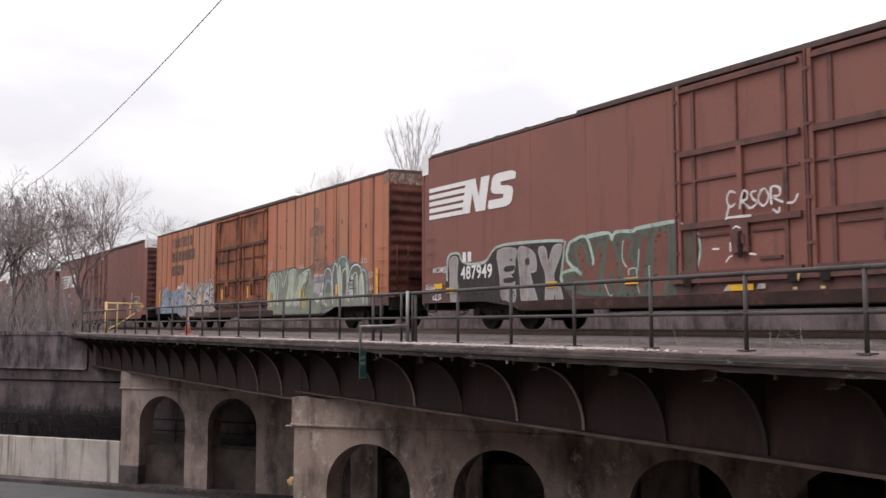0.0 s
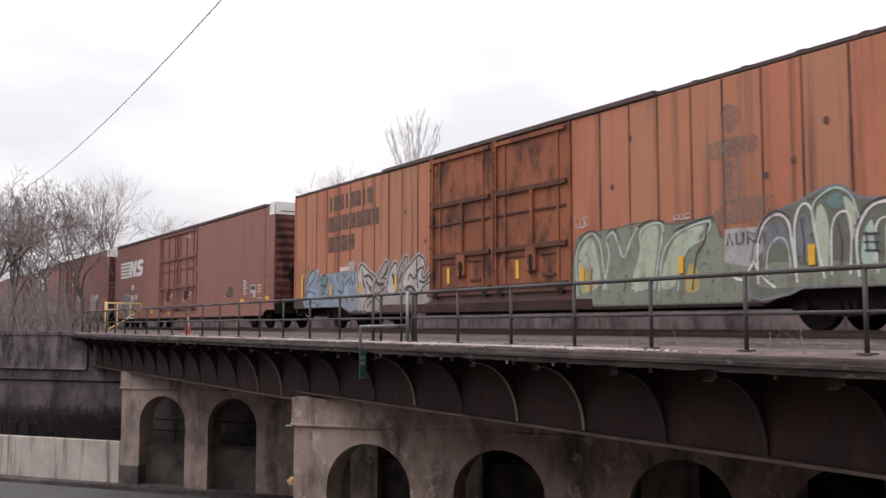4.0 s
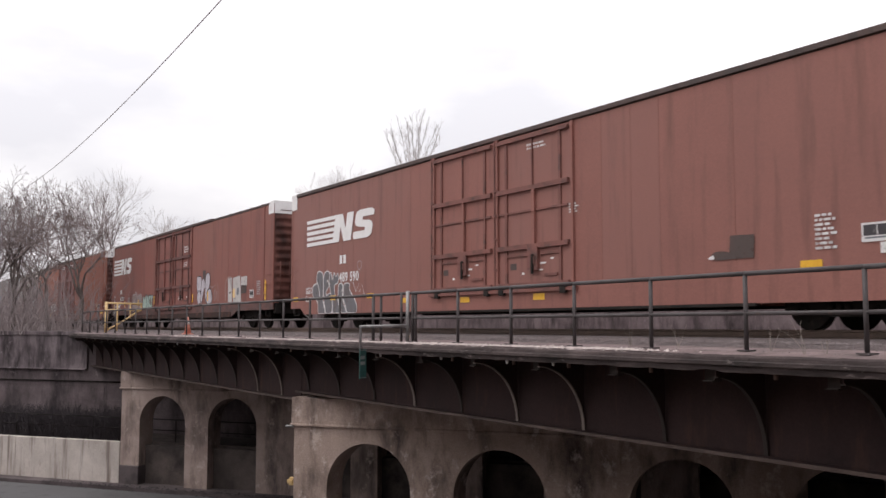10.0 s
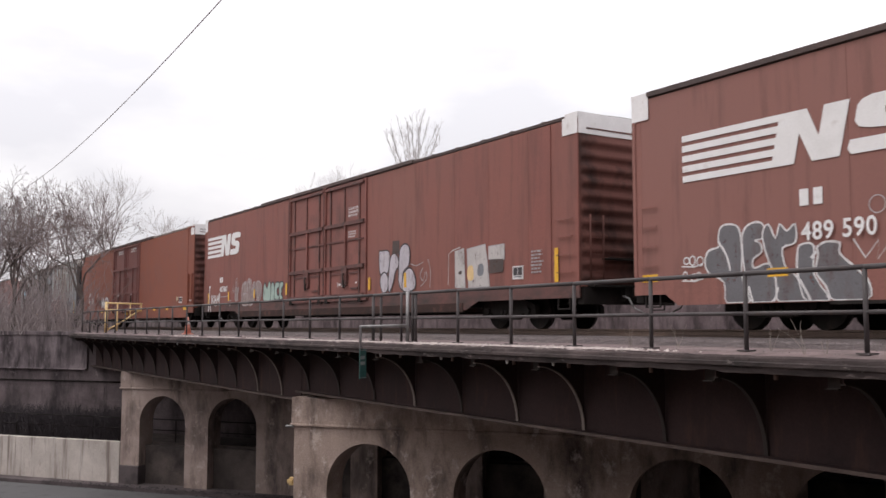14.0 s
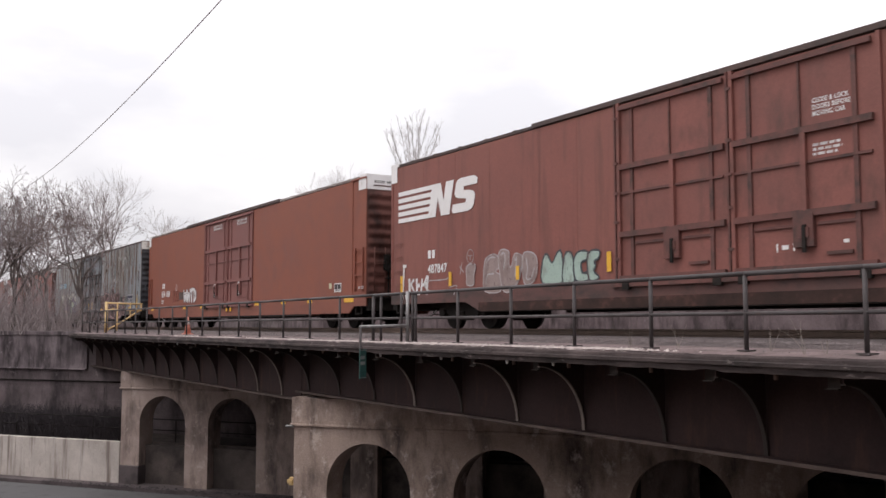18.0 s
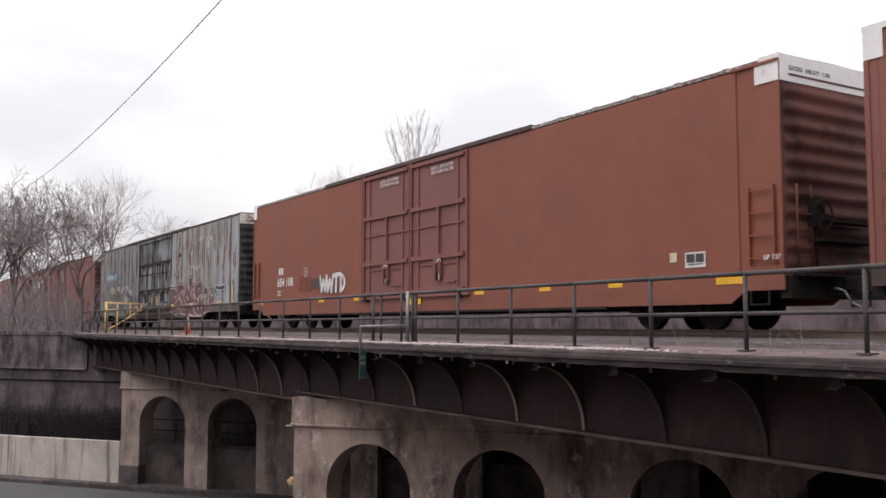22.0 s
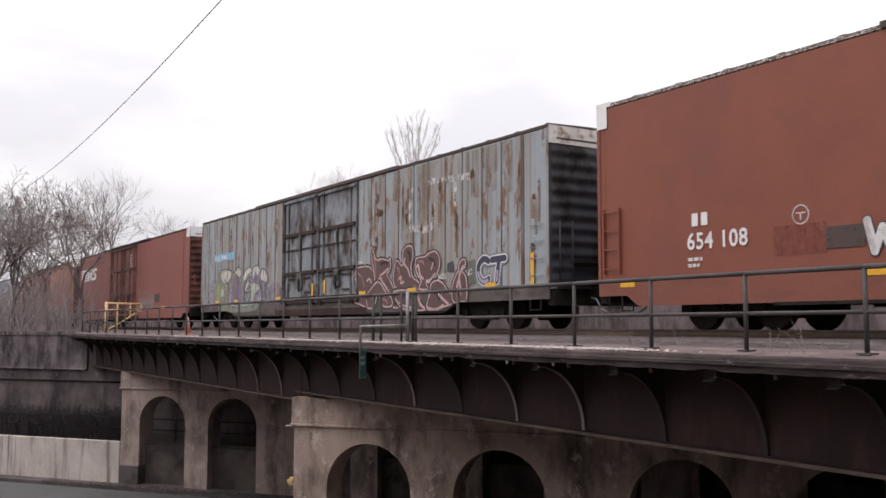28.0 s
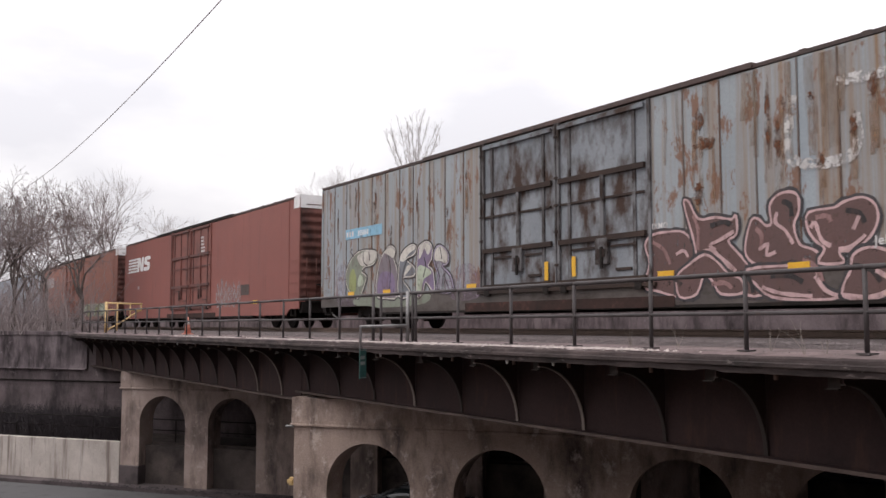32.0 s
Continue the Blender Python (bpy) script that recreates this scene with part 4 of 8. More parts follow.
def low(c, u, v):
    """Paint ends at the lower edge of the side sill."""
    a, b = (0.9, 1.25) if c.name in DEEP else (4.1, 4.7)
    t = min(max((min(u, LEN - u) - a) / (b - a), 0), 1)
    return max(v, LIFT + (SILL - LIFT) * t + 0.015)


def smooth(pts, closed=True, n=3):
    out = []
    k = len(pts)
    for q in range(k if closed else k - 1):
        p = [pts[(q + d) % k] if closed else pts[min(max(q + d, 0), k - 1)] for d in (-1, 0, 1, 2)]
        for t in (j / n for j in range(n)):
            out.append(tuple(0.5 * (2 * p[1][i] + (p[2][i] - p[0][i]) * t + (2 * p[0][i] - 5 * p[1][i] + 4 * p[2][i] - p[3][i]) * t * t + (3 * p[1][i] - p[0][i] - 3 * p[2][i] + p[3][i]) * t ** 3) for i in (0, 1)))
    if not closed:
        out.append(pts[-1])
    return out


def ribbon(c, name, parent, pts, w, m, y, closed=True, seed=0):
    """A sprayed line of slightly uneven width along a curve."""
    rng = random.Random(seed + len(pts))
    bm = BM()
    k = len(pts)
    rows = []
    for q, (u, v) in enumerate(pts):
        a, b = (pts[q - 1], pts[(q + 1) % k]) if closed else (pts[max(q - 1, 0)], pts[min(q + 1, k - 1)])
        d = math.hypot(b[0] - a[0], b[1] - a[1]) or 1.0
        nx, ny = -(b[1] - a[1]) / d, (b[0] - a[0]) / d
        r = w / 2 * rng.uniform(0.75, 1.2)
        rows.append([bm.verts.new((u + e * r * nx - HALF, NEAR - y, low(c, u, v + e * r * ny))) for e in (-1, 1)])
    for q in range(k if closed else k - 1):
        a, b = rows[q], rows[(q + 1) % k]
        bm.faces.new((a[0], a[1], b[1], b[0]))
    return part(name, bm, m, parent)


def letter(c, pts, fill, line=None, w=0.05, y=0.0185, under=None, wide=0.12, curved=True):
    """One sprayed letter: a flat fill with its outline and a darker edge behind."""
    out = smooth(pts) if curved else pts
    out = [(u, low(c, u, v)) for u, v in out]
    bm = BM()
    flat(bm, out, y)
    f = part("graffiti_letter", bm, fill, c)
    if line:
        ribbon(c, "outline", f, out, w, line, y + 0.0006)
    if under:
        ribbon(c, "shadow_line", f, out, wide, under, y - 0.0004)
    return f


def scrawl(c, u0, u1, v0, v1, n, seed, m, width=0.04):
    """A quick unreadable squiggle."""
    rng = random.Random(seed)
    w = (u1 - u0) / n
    ls = []
    for k in range(n):
        cx, cy = u0 + (k + 0.5) * w, (v0 + v1) / 2
        ls.append(arc(cx + rng.uniform(-0.2, 0.2) * w, cy + rng.uniform(-0.15, 0.15) * (v1 - v0), w * rng.uniform(0.3, 0.6), (v1 - v0) * rng.uniform(0.25, 0.5), rng.uniform(0, 180), rng.uniform(260, 480), 9))
    ls.append([(u0, v0 + 0.1 * (v1 - v0)), (u0 + 0.6 * (u1 - u0), v0), (u1, v0 + 0.25 * (v1 - v0))])
    p = strokes(c, "sprayed_scrawl", ls, width, m, 0.02)
    p["kind"] = "stuff"


def yellow(c, u, v0, v1, w=0.12):
    decal(c, "reflector", u - w / 2, u + w / 2, v0, v1, YELLOW, "yellow reflective strip", 0.0225)


def worn(m, cut=(0.34, 0.50), thin=0.0, scale=7.0, stretch=(1, 1, 0.7)):
    """Paint that has flaked and faded, so that the sheet below shows through it."""
    n, l = m.node_tree.nodes, m.node_tree.links
    out = n["Material Output"]
    coarse = noise_of(n, l, scale, 6, 0.75, stretch)
    cover = ramp(n, l, coarse, [(cut[0], (0, 0, 0)), (cut[1], (1 - thin,) * 3)])
    mixer, clear = n.new("ShaderNodeMixShader"), n.new("ShaderNodeBsdfTransparent")
    l.new(cover, mixer.inputs[0])
    l.new(clear.outputs[0], mixer.inputs[1])
    l.new(n["Principled BSDF"].outputs[0], mixer.inputs[2])
    l.new(mixer.outputs[0], out.inputs["Surface"])
    return m


def spray(name, col, rough=0.7, cut=(0.29, 0.43), thin=0.05):
    return worn(surface(name, (tuple(v * 0.86 for v in col), tuple(min(1, v * 1.1) for v in col)), 1.6, 30, rough, relief=0, stain=tuple(v * 0.35 + t for v, t in zip(col, (0.07, 0.035, 0.03))), stain_cut=(0.50, 0.72), stain_scale=2.4, stain_stretch=(1.6, 1, 0.7)), cut, thin)


SP_WHITE, SP_GREY, SP_BLACK = spray("spray_white", (0.66, 0.64, 0.64)), spray("spray_grey", (0.36, 0.34, 0.35)), spray("spray_black", (0.045, 0.04, 0.045))
SP_SILVER, SP_MINT, SP_GREEN = spray("spray_silver", (0.38, 0.345, 0.35)), spray("spray_mint", (0.33, 0.43, 0.38)), spray("spray_green", (0.075, 0.108, 0.088))
SP_PALEGREEN, SP_STEEL = spray("spray_pale_green", (0.40, 0.45, 0.35)), spray("spray_steel", (0.17, 0.18, 0.20))
SP_MAROON, SP_PINK, SP_PURPLE = spray("spray_maroon", (0.115, 0.064, 0.06)), spray("spray_pink", (0.55, 0.37, 0.37)), spray("spray_purple", (0.20, 0.15, 0.24))
SP_RUSTRED, SP_OLIVE, SP_SMOKE = spray("spray_rust_red", (0.165, 0.062, 0.047)), spray("spray_olive", (0.27, 0.30, 0.13)), spray("spray_smoke", (0.022, 0.019, 0.02))
SP_FROST, SP_BONE = spray("spray_frost", (0.40, 0.50, 0.45)), spray("spray_bone", (0.47, 0.44, 0.43))
SP_DENIM, SP_LINEN, SP_TEAL = spray("spray_denim", (0.215, 0.255, 0.305)), spray("spray_linen", (0.33, 0.29, 0.265)), spray("spray_teal", (0.12, 0.20, 0.21))
SP_YOLK = spray("spray_yolk", (0.45, 0.34, 0.12))
SP_SKY = spray("spray_sky", (0.25, 0.33, 0.44))
SP_MIST = spray("spray_mist", (0.47, 0.435, 0.475))
SP_DRAB = spray("spray_drab", (0.13, 0.14, 0.115))
SP_INK = spray("spray_ink", (0.05, 0.055, 0.065))
SP_ROSE = spray("spray_rose", (0.27, 0.155, 0.15))
SP_LILAC = spray("spray_lilac", (0.36, 0.32, 0.42))
SP_PEWTER = spray("spray_pewter", (0.30, 0.272, 0.27))
SP_HAZE = spray("spray_haze", (0.20, 0.17, 0.19))
SP_ASH, SP_SLATE = spray("spray_ash", (0.27, 0.205, 0.195)), spray("spray_slate", (0.135, 0.13, 0.14))
STENCIL = surface("stencil_white", ((0.67, 0.655, 0.65), (0.77, 0.755, 0.755)), 2.0, 30, 0.7, relief=0, stain=(0.46, 0.41, 0.39), stain_cut=(0.58, 0.80), stain_scale=2.0)
SP_SAGE = spray("spray_sage", (0.205, 0.225, 0.18))
SP_MOSS = spray("spray_moss", (0.085, 0.075, 0.055))
SKYBLUE = spray("label_blue", (0.24, 0.46, 0.62))
PATCH = spray("dark_paint_patch", (0.07, 0.05, 0.045))
GHOST = spray("ghost_lettering", (0.12, 0.068, 0.05), cut=(0.30, 0.48), thin=0.05)


def paint(name, k, a, b, rust, cut, stretch=(3.2, 3.2, 0.30), scale=0.9, tint=None, blotch=None, spec=0.5, grit=0.28):
    return surface(name, (a, b), 0.55, 26, 0.68, spec=spec, grit=grit, relief=0.1, depth=0.004, stain=rust, stain_cut=cut, stain_scale=scale, stain_stretch=stretch, shift=(k * 9.7, k * 3.1, k * 1.3), tint=tint, pale=blotch, pale_cut=0.553, pale_edge=0.04, pale_stretch=(1.5, 1.5, 0.55))


BR = ((0.168, 0.060, 0.048), (0.222, 0.085, 0.068), (0.10, 0.045, 0.037))
PA = paint("oxide_brown_paint", 1, *BR, (0.56, 0.80), tint=(0.20, 0.075, 0.06))
PC = paint("faded_oxide_paint", 2, (0.205, 0.079, 0.063), (0.255, 0.104, 0.084), (0.12, 0.052, 0.042), (0.52, 0.82), tint=(0.235, 0.105, 0.088))
PD = paint("worn_oxide_paint", 3, (0.185, 0.060, 0.047), (0.235, 0.082, 0.065), (0.105, 0.042, 0.034), (0.50, 0.78), tint=(0.215, 0.085, 0.066))
PE = paint("fresh_red_brown_paint", 4, (0.188, 0.053, 0.032), (0.240, 0.075, 0.045), (0.165, 0.060, 0.046), (0.52, 0.85), (1.2, 1.2, 0.8), 0.8, grit=0.12)
PED = paint("door_oxide_paint", 4, (0.165, 0.062, 0.055), (0.205, 0.080, 0.070), (0.10, 0.045, 0.04), (0.6, 0.85))
PB = paint("faded_orange_paint", 5, (0.335, 0.110, 0.058), (0.435, 0.160, 0.090), (0.125, 0.048, 0.034), (0.50, 0.72), (4.5, 4.5, 0.15), 0.8, tint=(0.36, 0.172, 0.098))
PBO = paint("rust_worn_orange_door", 5, (0.19, 0.073, 0.043), (0.31, 0.115, 0.062), (0.06, 0.031, 0.026), (0.47, 0.66), (1.3, 1.3, 0.7), 1.2, spec=0.15)
PBD = paint("rusted_door_rails", 5, (0.075, 0.038, 0.03), (0.13, 0.06, 0.042), (0.045, 0.026, 0.022), (0.5, 0.7), spec=0.15)
PF = paint("chalky_blue_grey_paint", 6, (0.238, 0.274, 0.306), (0.318, 0.354, 0.385), (0.235, 0.150, 0.092), (0.46, 0.70), (5.0, 5.0, 0.13), 0.8, tint=(0.275, 0.285, 0.285), blotch=(0.175, 0.072, 0.032))
PFD = paint("grimy_grey_door_paint", 6, (0.165, 0.180, 0.200), (0.275, 0.295, 0.320), (0.058, 0.036, 0.028), (0.45, 0.62), (1.4, 1.4, 0.7), 1.1, spec=0.15)
PFR = paint("rust_caked_rails", 6, (0.022, 0.017, 0.016), (0.062, 0.042, 0.035), (0.12, 0.10, 0.09), (0.66, 0.78), (2, 2, 2), 2.5, spec=0.15)
PFG = paint("worn_grey_door_posts", 6, (0.075, 0.068, 0.068), (0.20, 0.20, 0.21), (0.035, 0.024, 0.020), (0.45, 0.60), (1.5, 1.5, 0.8), 1.6, spec=0.15)
# darker than the sides: grime, plus rib shade put into the colour
ENDM = paint("grimy_brown_end", 3, (0.105, 0.045, 0.038), (0.165, 0.070, 0.058), (0.035, 0.022, 0.019), (0.47, 0.70), (1, 1, 0.6), 1.1, spec=0.15)
PFP = paint("rusty_seam_posts", 6, (0.075, 0.058, 0.05), (0.19, 0.18, 0.175), (0.10, 0.05, 0.03), (0.42, 0.6), (1, 1, 0.5), 1.3)
PFE = paint("dark_blue_end_paint", 6, (0.035, 0.038, 0.046), (0.085, 0.082, 0.088), (0.022, 0.017, 0.016), (0.45, 0.62), (1, 1, 0.6), 1.1, spec=0.15)
PG = paint("dull_red_paint", 7, (0.20, 0.064, 0.052), (0.25, 0.088, 0.073), (0.12, 0.045, 0.037), (0.57, 0.8))
PH = paint("brown_orange_paint", 8, (0.22, 0.085, 0.062), (0.28, 0.115, 0.085), (0.14, 0.055, 0.04), (0.55, 0.78))
PI = paint("pale_blue_grey_paint", 9, (0.28, 0.32, 0.38), (0.36, 0.40, 0.46), (0.2, 0.12, 0.09), (0.6, 0.7))
BANDF = surface("rusty_white_band", ((0.50, 0.46, 0.42), (0.66, 0.62, 0.58)), 2, 30, 0.7, relief=0.1, stain=(0.20, 0.11, 0.07), stain_cut=(0.52, 0.64), stain_scale=2.4)

# side sills: darker colours than the sides above them
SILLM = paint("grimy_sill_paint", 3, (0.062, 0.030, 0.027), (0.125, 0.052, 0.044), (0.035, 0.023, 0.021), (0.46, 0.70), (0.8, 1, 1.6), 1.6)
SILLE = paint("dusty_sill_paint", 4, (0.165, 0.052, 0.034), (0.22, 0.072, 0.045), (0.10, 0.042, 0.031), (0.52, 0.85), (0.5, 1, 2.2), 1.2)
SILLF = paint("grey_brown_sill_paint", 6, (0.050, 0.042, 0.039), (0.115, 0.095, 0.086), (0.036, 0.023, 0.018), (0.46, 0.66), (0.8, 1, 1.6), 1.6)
PBP = paint("dark_rust_seams", 5, (0.135, 0.046, 0.031), (0.24, 0.083, 0.050), (0.05, 0.026, 0.021), (0.45, 0.62), (1, 1, 0.4), 1.4)
ENDB = paint("dark_red_brown_end", 5, (0.095, 0.034, 0.027), (0.165, 0.055, 0.040), (0.026, 0.016, 0.014), (0.45, 0.66), (1, 1, 0.5), 1.0, spec=0.15)
ROOFE = surface("speckled_roof_rim", ((0.07, 0.05, 0.045), (0.16, 0.12, 0.11)), 3, 60, 0.8, relief=0.2, stain=(0.60, 0.56, 0.53), stain_cut=(0.51, 0.57), stain_scale=20, stain_stretch=(1, 0.6, 1.5))
# rails darkened: shade around the raised bars sits in the grimy colour
BARM = paint("grimy_door_rails", 3, (0.085, 0.036, 0.031), (0.15, 0.055, 0.046), (0.045, 0.027, 0.024), (0.48, 0.68), (1.4, 1.4, 1.4), 1.6)
DOORM = paint("grimy_oxide_door", 2, (0.155, 0.055, 0.045), (0.225, 0.081, 0.066), (0.09, 0.042, 0.035), (0.50, 0.78), (1.3, 1.3, 0.6), 1.3)
# the same rail shade in the colour, less dark
BARM2 = paint("dusty_door_rails", 2, (0.12, 0.047, 0.039), (0.20, 0.076, 0.062), (0.06, 0.033, 0.028), (0.5, 0.7), (1.4, 1.4, 1.4), 1.6)
EAVE_M = paint("brown_eave_strip", 3, (0.042, 0.028, 0.025), (0.085, 0.05, 0.043), (0.03, 0.022, 0.02), (0.5, 0.7))

CARS = []


def couple(c, k, extra=0.0):
    CARS.append((c, 28.8 - 28.8 * k + HALF + extra))
    return c


def mark(c, u, v, h, m=None):
    """Two short white bars where the owner's initials stand."""
    for k in range(2):
        decal(c, "initial_bar", u + k * h * 0.95, u + k * h * 0.95 + h * 0.62, v, v + h, m or STENCIL, "", 0.018)


def corners(c, m=WHITE, back=0.18, front=True):
    if front:
        decal(c, "corner_patch", LEN - 0.55, LEN - 0.002, 4.58, EAVE - 0.01, m, "white painted corner patch", 0.024)
    decal(c, "corner_patch", 0.002, back, 4.50, EAVE - 0.02, m, "white painted corner patch", 0.024)


def placard(c, u0, u1, v0, v1):
    p = decal(c, "placard", u0, u1, v0, v1, SP_WHITE, "white-edged dark stencil panel", 0.017)
    w = u1 - u0
    for k in range(2):
        decal(p, "placard_field", u0 + 0.035 + k * (w - 0.05) / 2, u0 + 0.015 + (k + 1) * (w - 0.05) / 2, v0 + 0.10, v1 - 0.035, SP_BLACK, "", 0.019)
    decal(p, "placard_line", u0 + 0.06, u1 - 0.06, v0 + 0.05, v0 + 0.08, SP_STEEL, "", 0.019)


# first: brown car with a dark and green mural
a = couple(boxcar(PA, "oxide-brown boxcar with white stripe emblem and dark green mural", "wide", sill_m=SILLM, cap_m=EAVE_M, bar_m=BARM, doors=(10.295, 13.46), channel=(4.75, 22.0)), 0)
corners(a, WHITE, 0.36)
emblem(a, 0.28, 3.18, 4.25, 0.92, STENCIL)
mark(a, 2.06, 1.84, 0.27)
lettering(a, "car_number", "487949", 1.99, 1.37, 0.36, STENCIL, 0.0245, 0.92)
letter(a, [(1.44, 2.03), (1.87, 2.03), (2.03, 1.81), (2.49, 1.72), (3.18, 1.74), (3.66, 2.09), (4.77, 2.12), (6.35, 2.07), (6.41, 1.61), (6.32, 1.1), (6.41, 0.57), (1.53, 0.7)], SP_SMOKE, None, 0.05, 0.0172, None, 0.12)
ribbon(a, "paint_line", a, smooth([(1.26, 1.34), (1.27, 1.9), (1.44, 2.1), (1.87, 2.09), (2.03, 1.88), (2.49, 1.76), (3.18, 1.8), (3.66, 2.14), (4.77, 2.18), (6.39, 2.11), (6.46, 1.95), (6.41, 1.61), (6.32, 1.16)], False), 0.07, SP_FROST, 0.0178, False, 0)
letter(a, [(1.41, 1.96), (1.82, 1.97), (1.78, 1.45), (1.9, 0.72), (1.47, 0.73), (1.41, 1.4)], SP_PEWTER, SP_SILVER, 0.035, 0.0190, None, 0.12)
letter(a, [(3.74, 2.04), (4.54, 2.04), (4.51, 1.77), (4.46, 1.47), (4.3, 1.41), (4.49, 1.18), (4.48, 0.7), (3.95, 0.72), (3.83, 1.41)], SP_PEWTER, SP_SILVER, 0.035, 0.0194, None, 0.12)
letter(a, [(4.64, 2.01), (4.98, 2.04), (5.34, 1.83), (5.37, 1.44), (5.14, 1.36), (5.44, 0.64), (5.15, 0.63), (4.98, 1.16), (5.04, 0.62), (4.78, 0.64), (4.71, 1.3)], SP_PEWTER, SP_SILVER, 0.035, 0.0198, None, 0.12)
letter(a, [(5.47, 1.97), (5.74, 1.98), (5.86, 1.62), (6.05, 1.98), (6.38, 2.01), (6.3, 1.73), (6.07, 1.34), (6.1, 1.11), (6.01, 0.62), (5.74, 0.63), (5.76, 1.3), (5.61, 1.6)], SP_PEWTER, SP_SILVER, 0.035, 0.0202, None, 0.12)
letter(a, [(6.13, 1.04), (6.32, 0.98), (6.41, 0.61), (6.19, 0.62)], SP_PEWTER, SP_SILVER, 0.035, 0.0206, None, 0.12)
letter(a, [(4.06, 1.6), (4.46, 1.62), (4.46, 1.5), (4.08, 1.47)], SP_SMOKE, None, 0.03, 0.0225, None, 0.12)
letter(a, [(4.03, 1.3), (4.43, 1.31), (4.43, 1.19), (4.05, 1.19)], SP_SMOKE, None, 0.03, 0.0227, None, 0.12)
letter(a, [(4.93, 1.74), (5.07, 1.78), (5.12, 1.63), (4.97, 1.6)], SP_SMOKE, None, 0.03, 0.0229, None, 0.12)
letter(a, [(6.59, 1.62), (6.67, 1.99), (6.89, 2.08), (7.27, 2.09), (8.02, 2.12), (8.86, 2.1), (9.9, 2.18), (10, 2.22), (10, 0.7), (9.84, 0.72), (7.19, 0.81), (6.5, 1.01), (6.4, 1.29), (6.86, 1.35), (7.1, 1.27)], SP_MOSS, SP_GREEN, 0.09, 0.0172, None, 0.12, curved=False)
letter(a, [(6.88, 1.91), (7.16, 1.94), (7.41, 1.43), (7.62, 1.85), (7.88, 1.88), (7.62, 0.88), (7.33, 0.89), (7.07, 1.34)], SP_RUSTRED, SP_GREEN, 0.09, 0.0190, None, 0.12)
letter(a, [(7.95, 1.93), (8.2, 1.9), (8.52, 0.84), (8.22, 0.85), (8.11, 1.28), (8.04, 0.86), (7.78, 0.87)], SP_RUSTRED, SP_GREEN, 0.09, 0.0194, None, 0.12)
letter(a, [(8.44, 1.93), (8.8, 1.95), (8.67, 1.55), (8.84, 1.54), (8.7, 0.84), (8.4, 0.85)], SP_RUSTRED, SP_GREEN, 0.09, 0.0198, None, 0.12)
letter(a, [(9, 1.93), (9.28, 1.95), (9.12, 0.82), (8.9, 0.83)], SP_RUSTRED, SP_GREEN, 0.09, 0.0202, None, 0.12)
letter(a, [(9.42, 1.99), (9.9, 2.01), (9.74, 0.79), (9.37, 0.81)], SP_RUSTRED, SP_GREEN, 0.09, 0.0206, None, 0.12)
ribbon(a, "paint_line", a, smooth([(7.1, 1.27), (6.58, 1.62), (6.64, 1.99), (6.85, 2.09), (7.27, 2.13), (7.5, 1.61), (7.47, 1.47)], False), 0.085, SP_FROST, 0.0225, False, 0)
ribbon(a, "paint_line", a, smooth([(7.27, 2.13), (8.02, 2.16), (8.13, 2), (8.27, 2.16), (8.86, 2.13), (8.93, 2.18), (9.91, 2.23), (10.02, 2.23)], False), 0.085, SP_FROST, 0.0229, False, 1)
ribbon(a, "paint_line", a, smooth([(6.39, 1.1), (6.36, 1.31), (6.73, 1.39), (6.97, 1.4)], False), 0.085, SP_FROST, 0.0233, False, 2)
ribbon(a, "paint_line", a, smooth([(7.88, 1.03), (8.03, 0.76), (8.13, 0.78)], False), 0.035, SP_FROST, 0.0225, False, 0)
ribbon(a, "paint_line", a, smooth([(8.66, 1.18), (8.66, 1.3), (8.89, 1.31), (8.91, 1.03), (8.99, 0.76)], False), 0.035, SP_FROST, 0.0229, False, 1)
ribbon(a, "paint_line", a, smooth([(9.28, 1.36), (9.3, 0.96), (9.34, 0.74)], False), 0.035, SP_FROST, 0.0233, False, 2)
ribbon(a, "paint_line", a, smooth([(8.5, 1.95), (8.46, 1.57), (8.6, 1.35)], False), 0.035, SP_FROST, 0.0237, False, 3)
ribbon(a, "paint_line", a, [(8.99, 1.73), (8.94, 1.28)], 0.035, SP_FROST, 0.0241, False, 4)
lettering(a, "sprayed_word", "MOMS", 0.50, 1.60, 0.17, SP_WHITE, 0.03)
scrawl(a, 0.1, 0.6, 1.14, 1.34, 4, 4, SP_WHITE, 0.03)
scrawl(a, 0.5, 0.95, 0.82, 1.0, 3, 7, SP_WHITE, 0.03)
for u, v in ((0.62, 1.14), (1.25, 1.0), (5.8, 1.0), (8.55, 0.98)):
    decal(a, "reflector", u, u + 0.42, v, v + 0.15, YELLOW, "", 0.046)
for u in (12.96, 13.53):
    letter(a, [(u, 1.06), (u + 0.14, 1.05), (u + 0.10, 0.88), (u + 0.05, 0.88)], YELLOWPAINT, None, y=0.096, curved=False)
    decal(a, "latch_mark", u + 0.0, u + 0.09, 0.72, 0.77, YELLOWPAINT, "", 0.046)
decal(a, "reflector", 11.42, 12.02, 0.75, 0.87, YELLOW, "", 0.046)
letter(a, [(12.1, 0.77), (12.14, 0.87), (12.3, 0.86), (12.3, 0.77)], SP_BONE, None, y=0.046, curved=False)
letter(a, [(11.3, 0.75), (11.42, 0.88), (11.46, 0.75)], SP_BONE, None, y=0.046, curved=False)
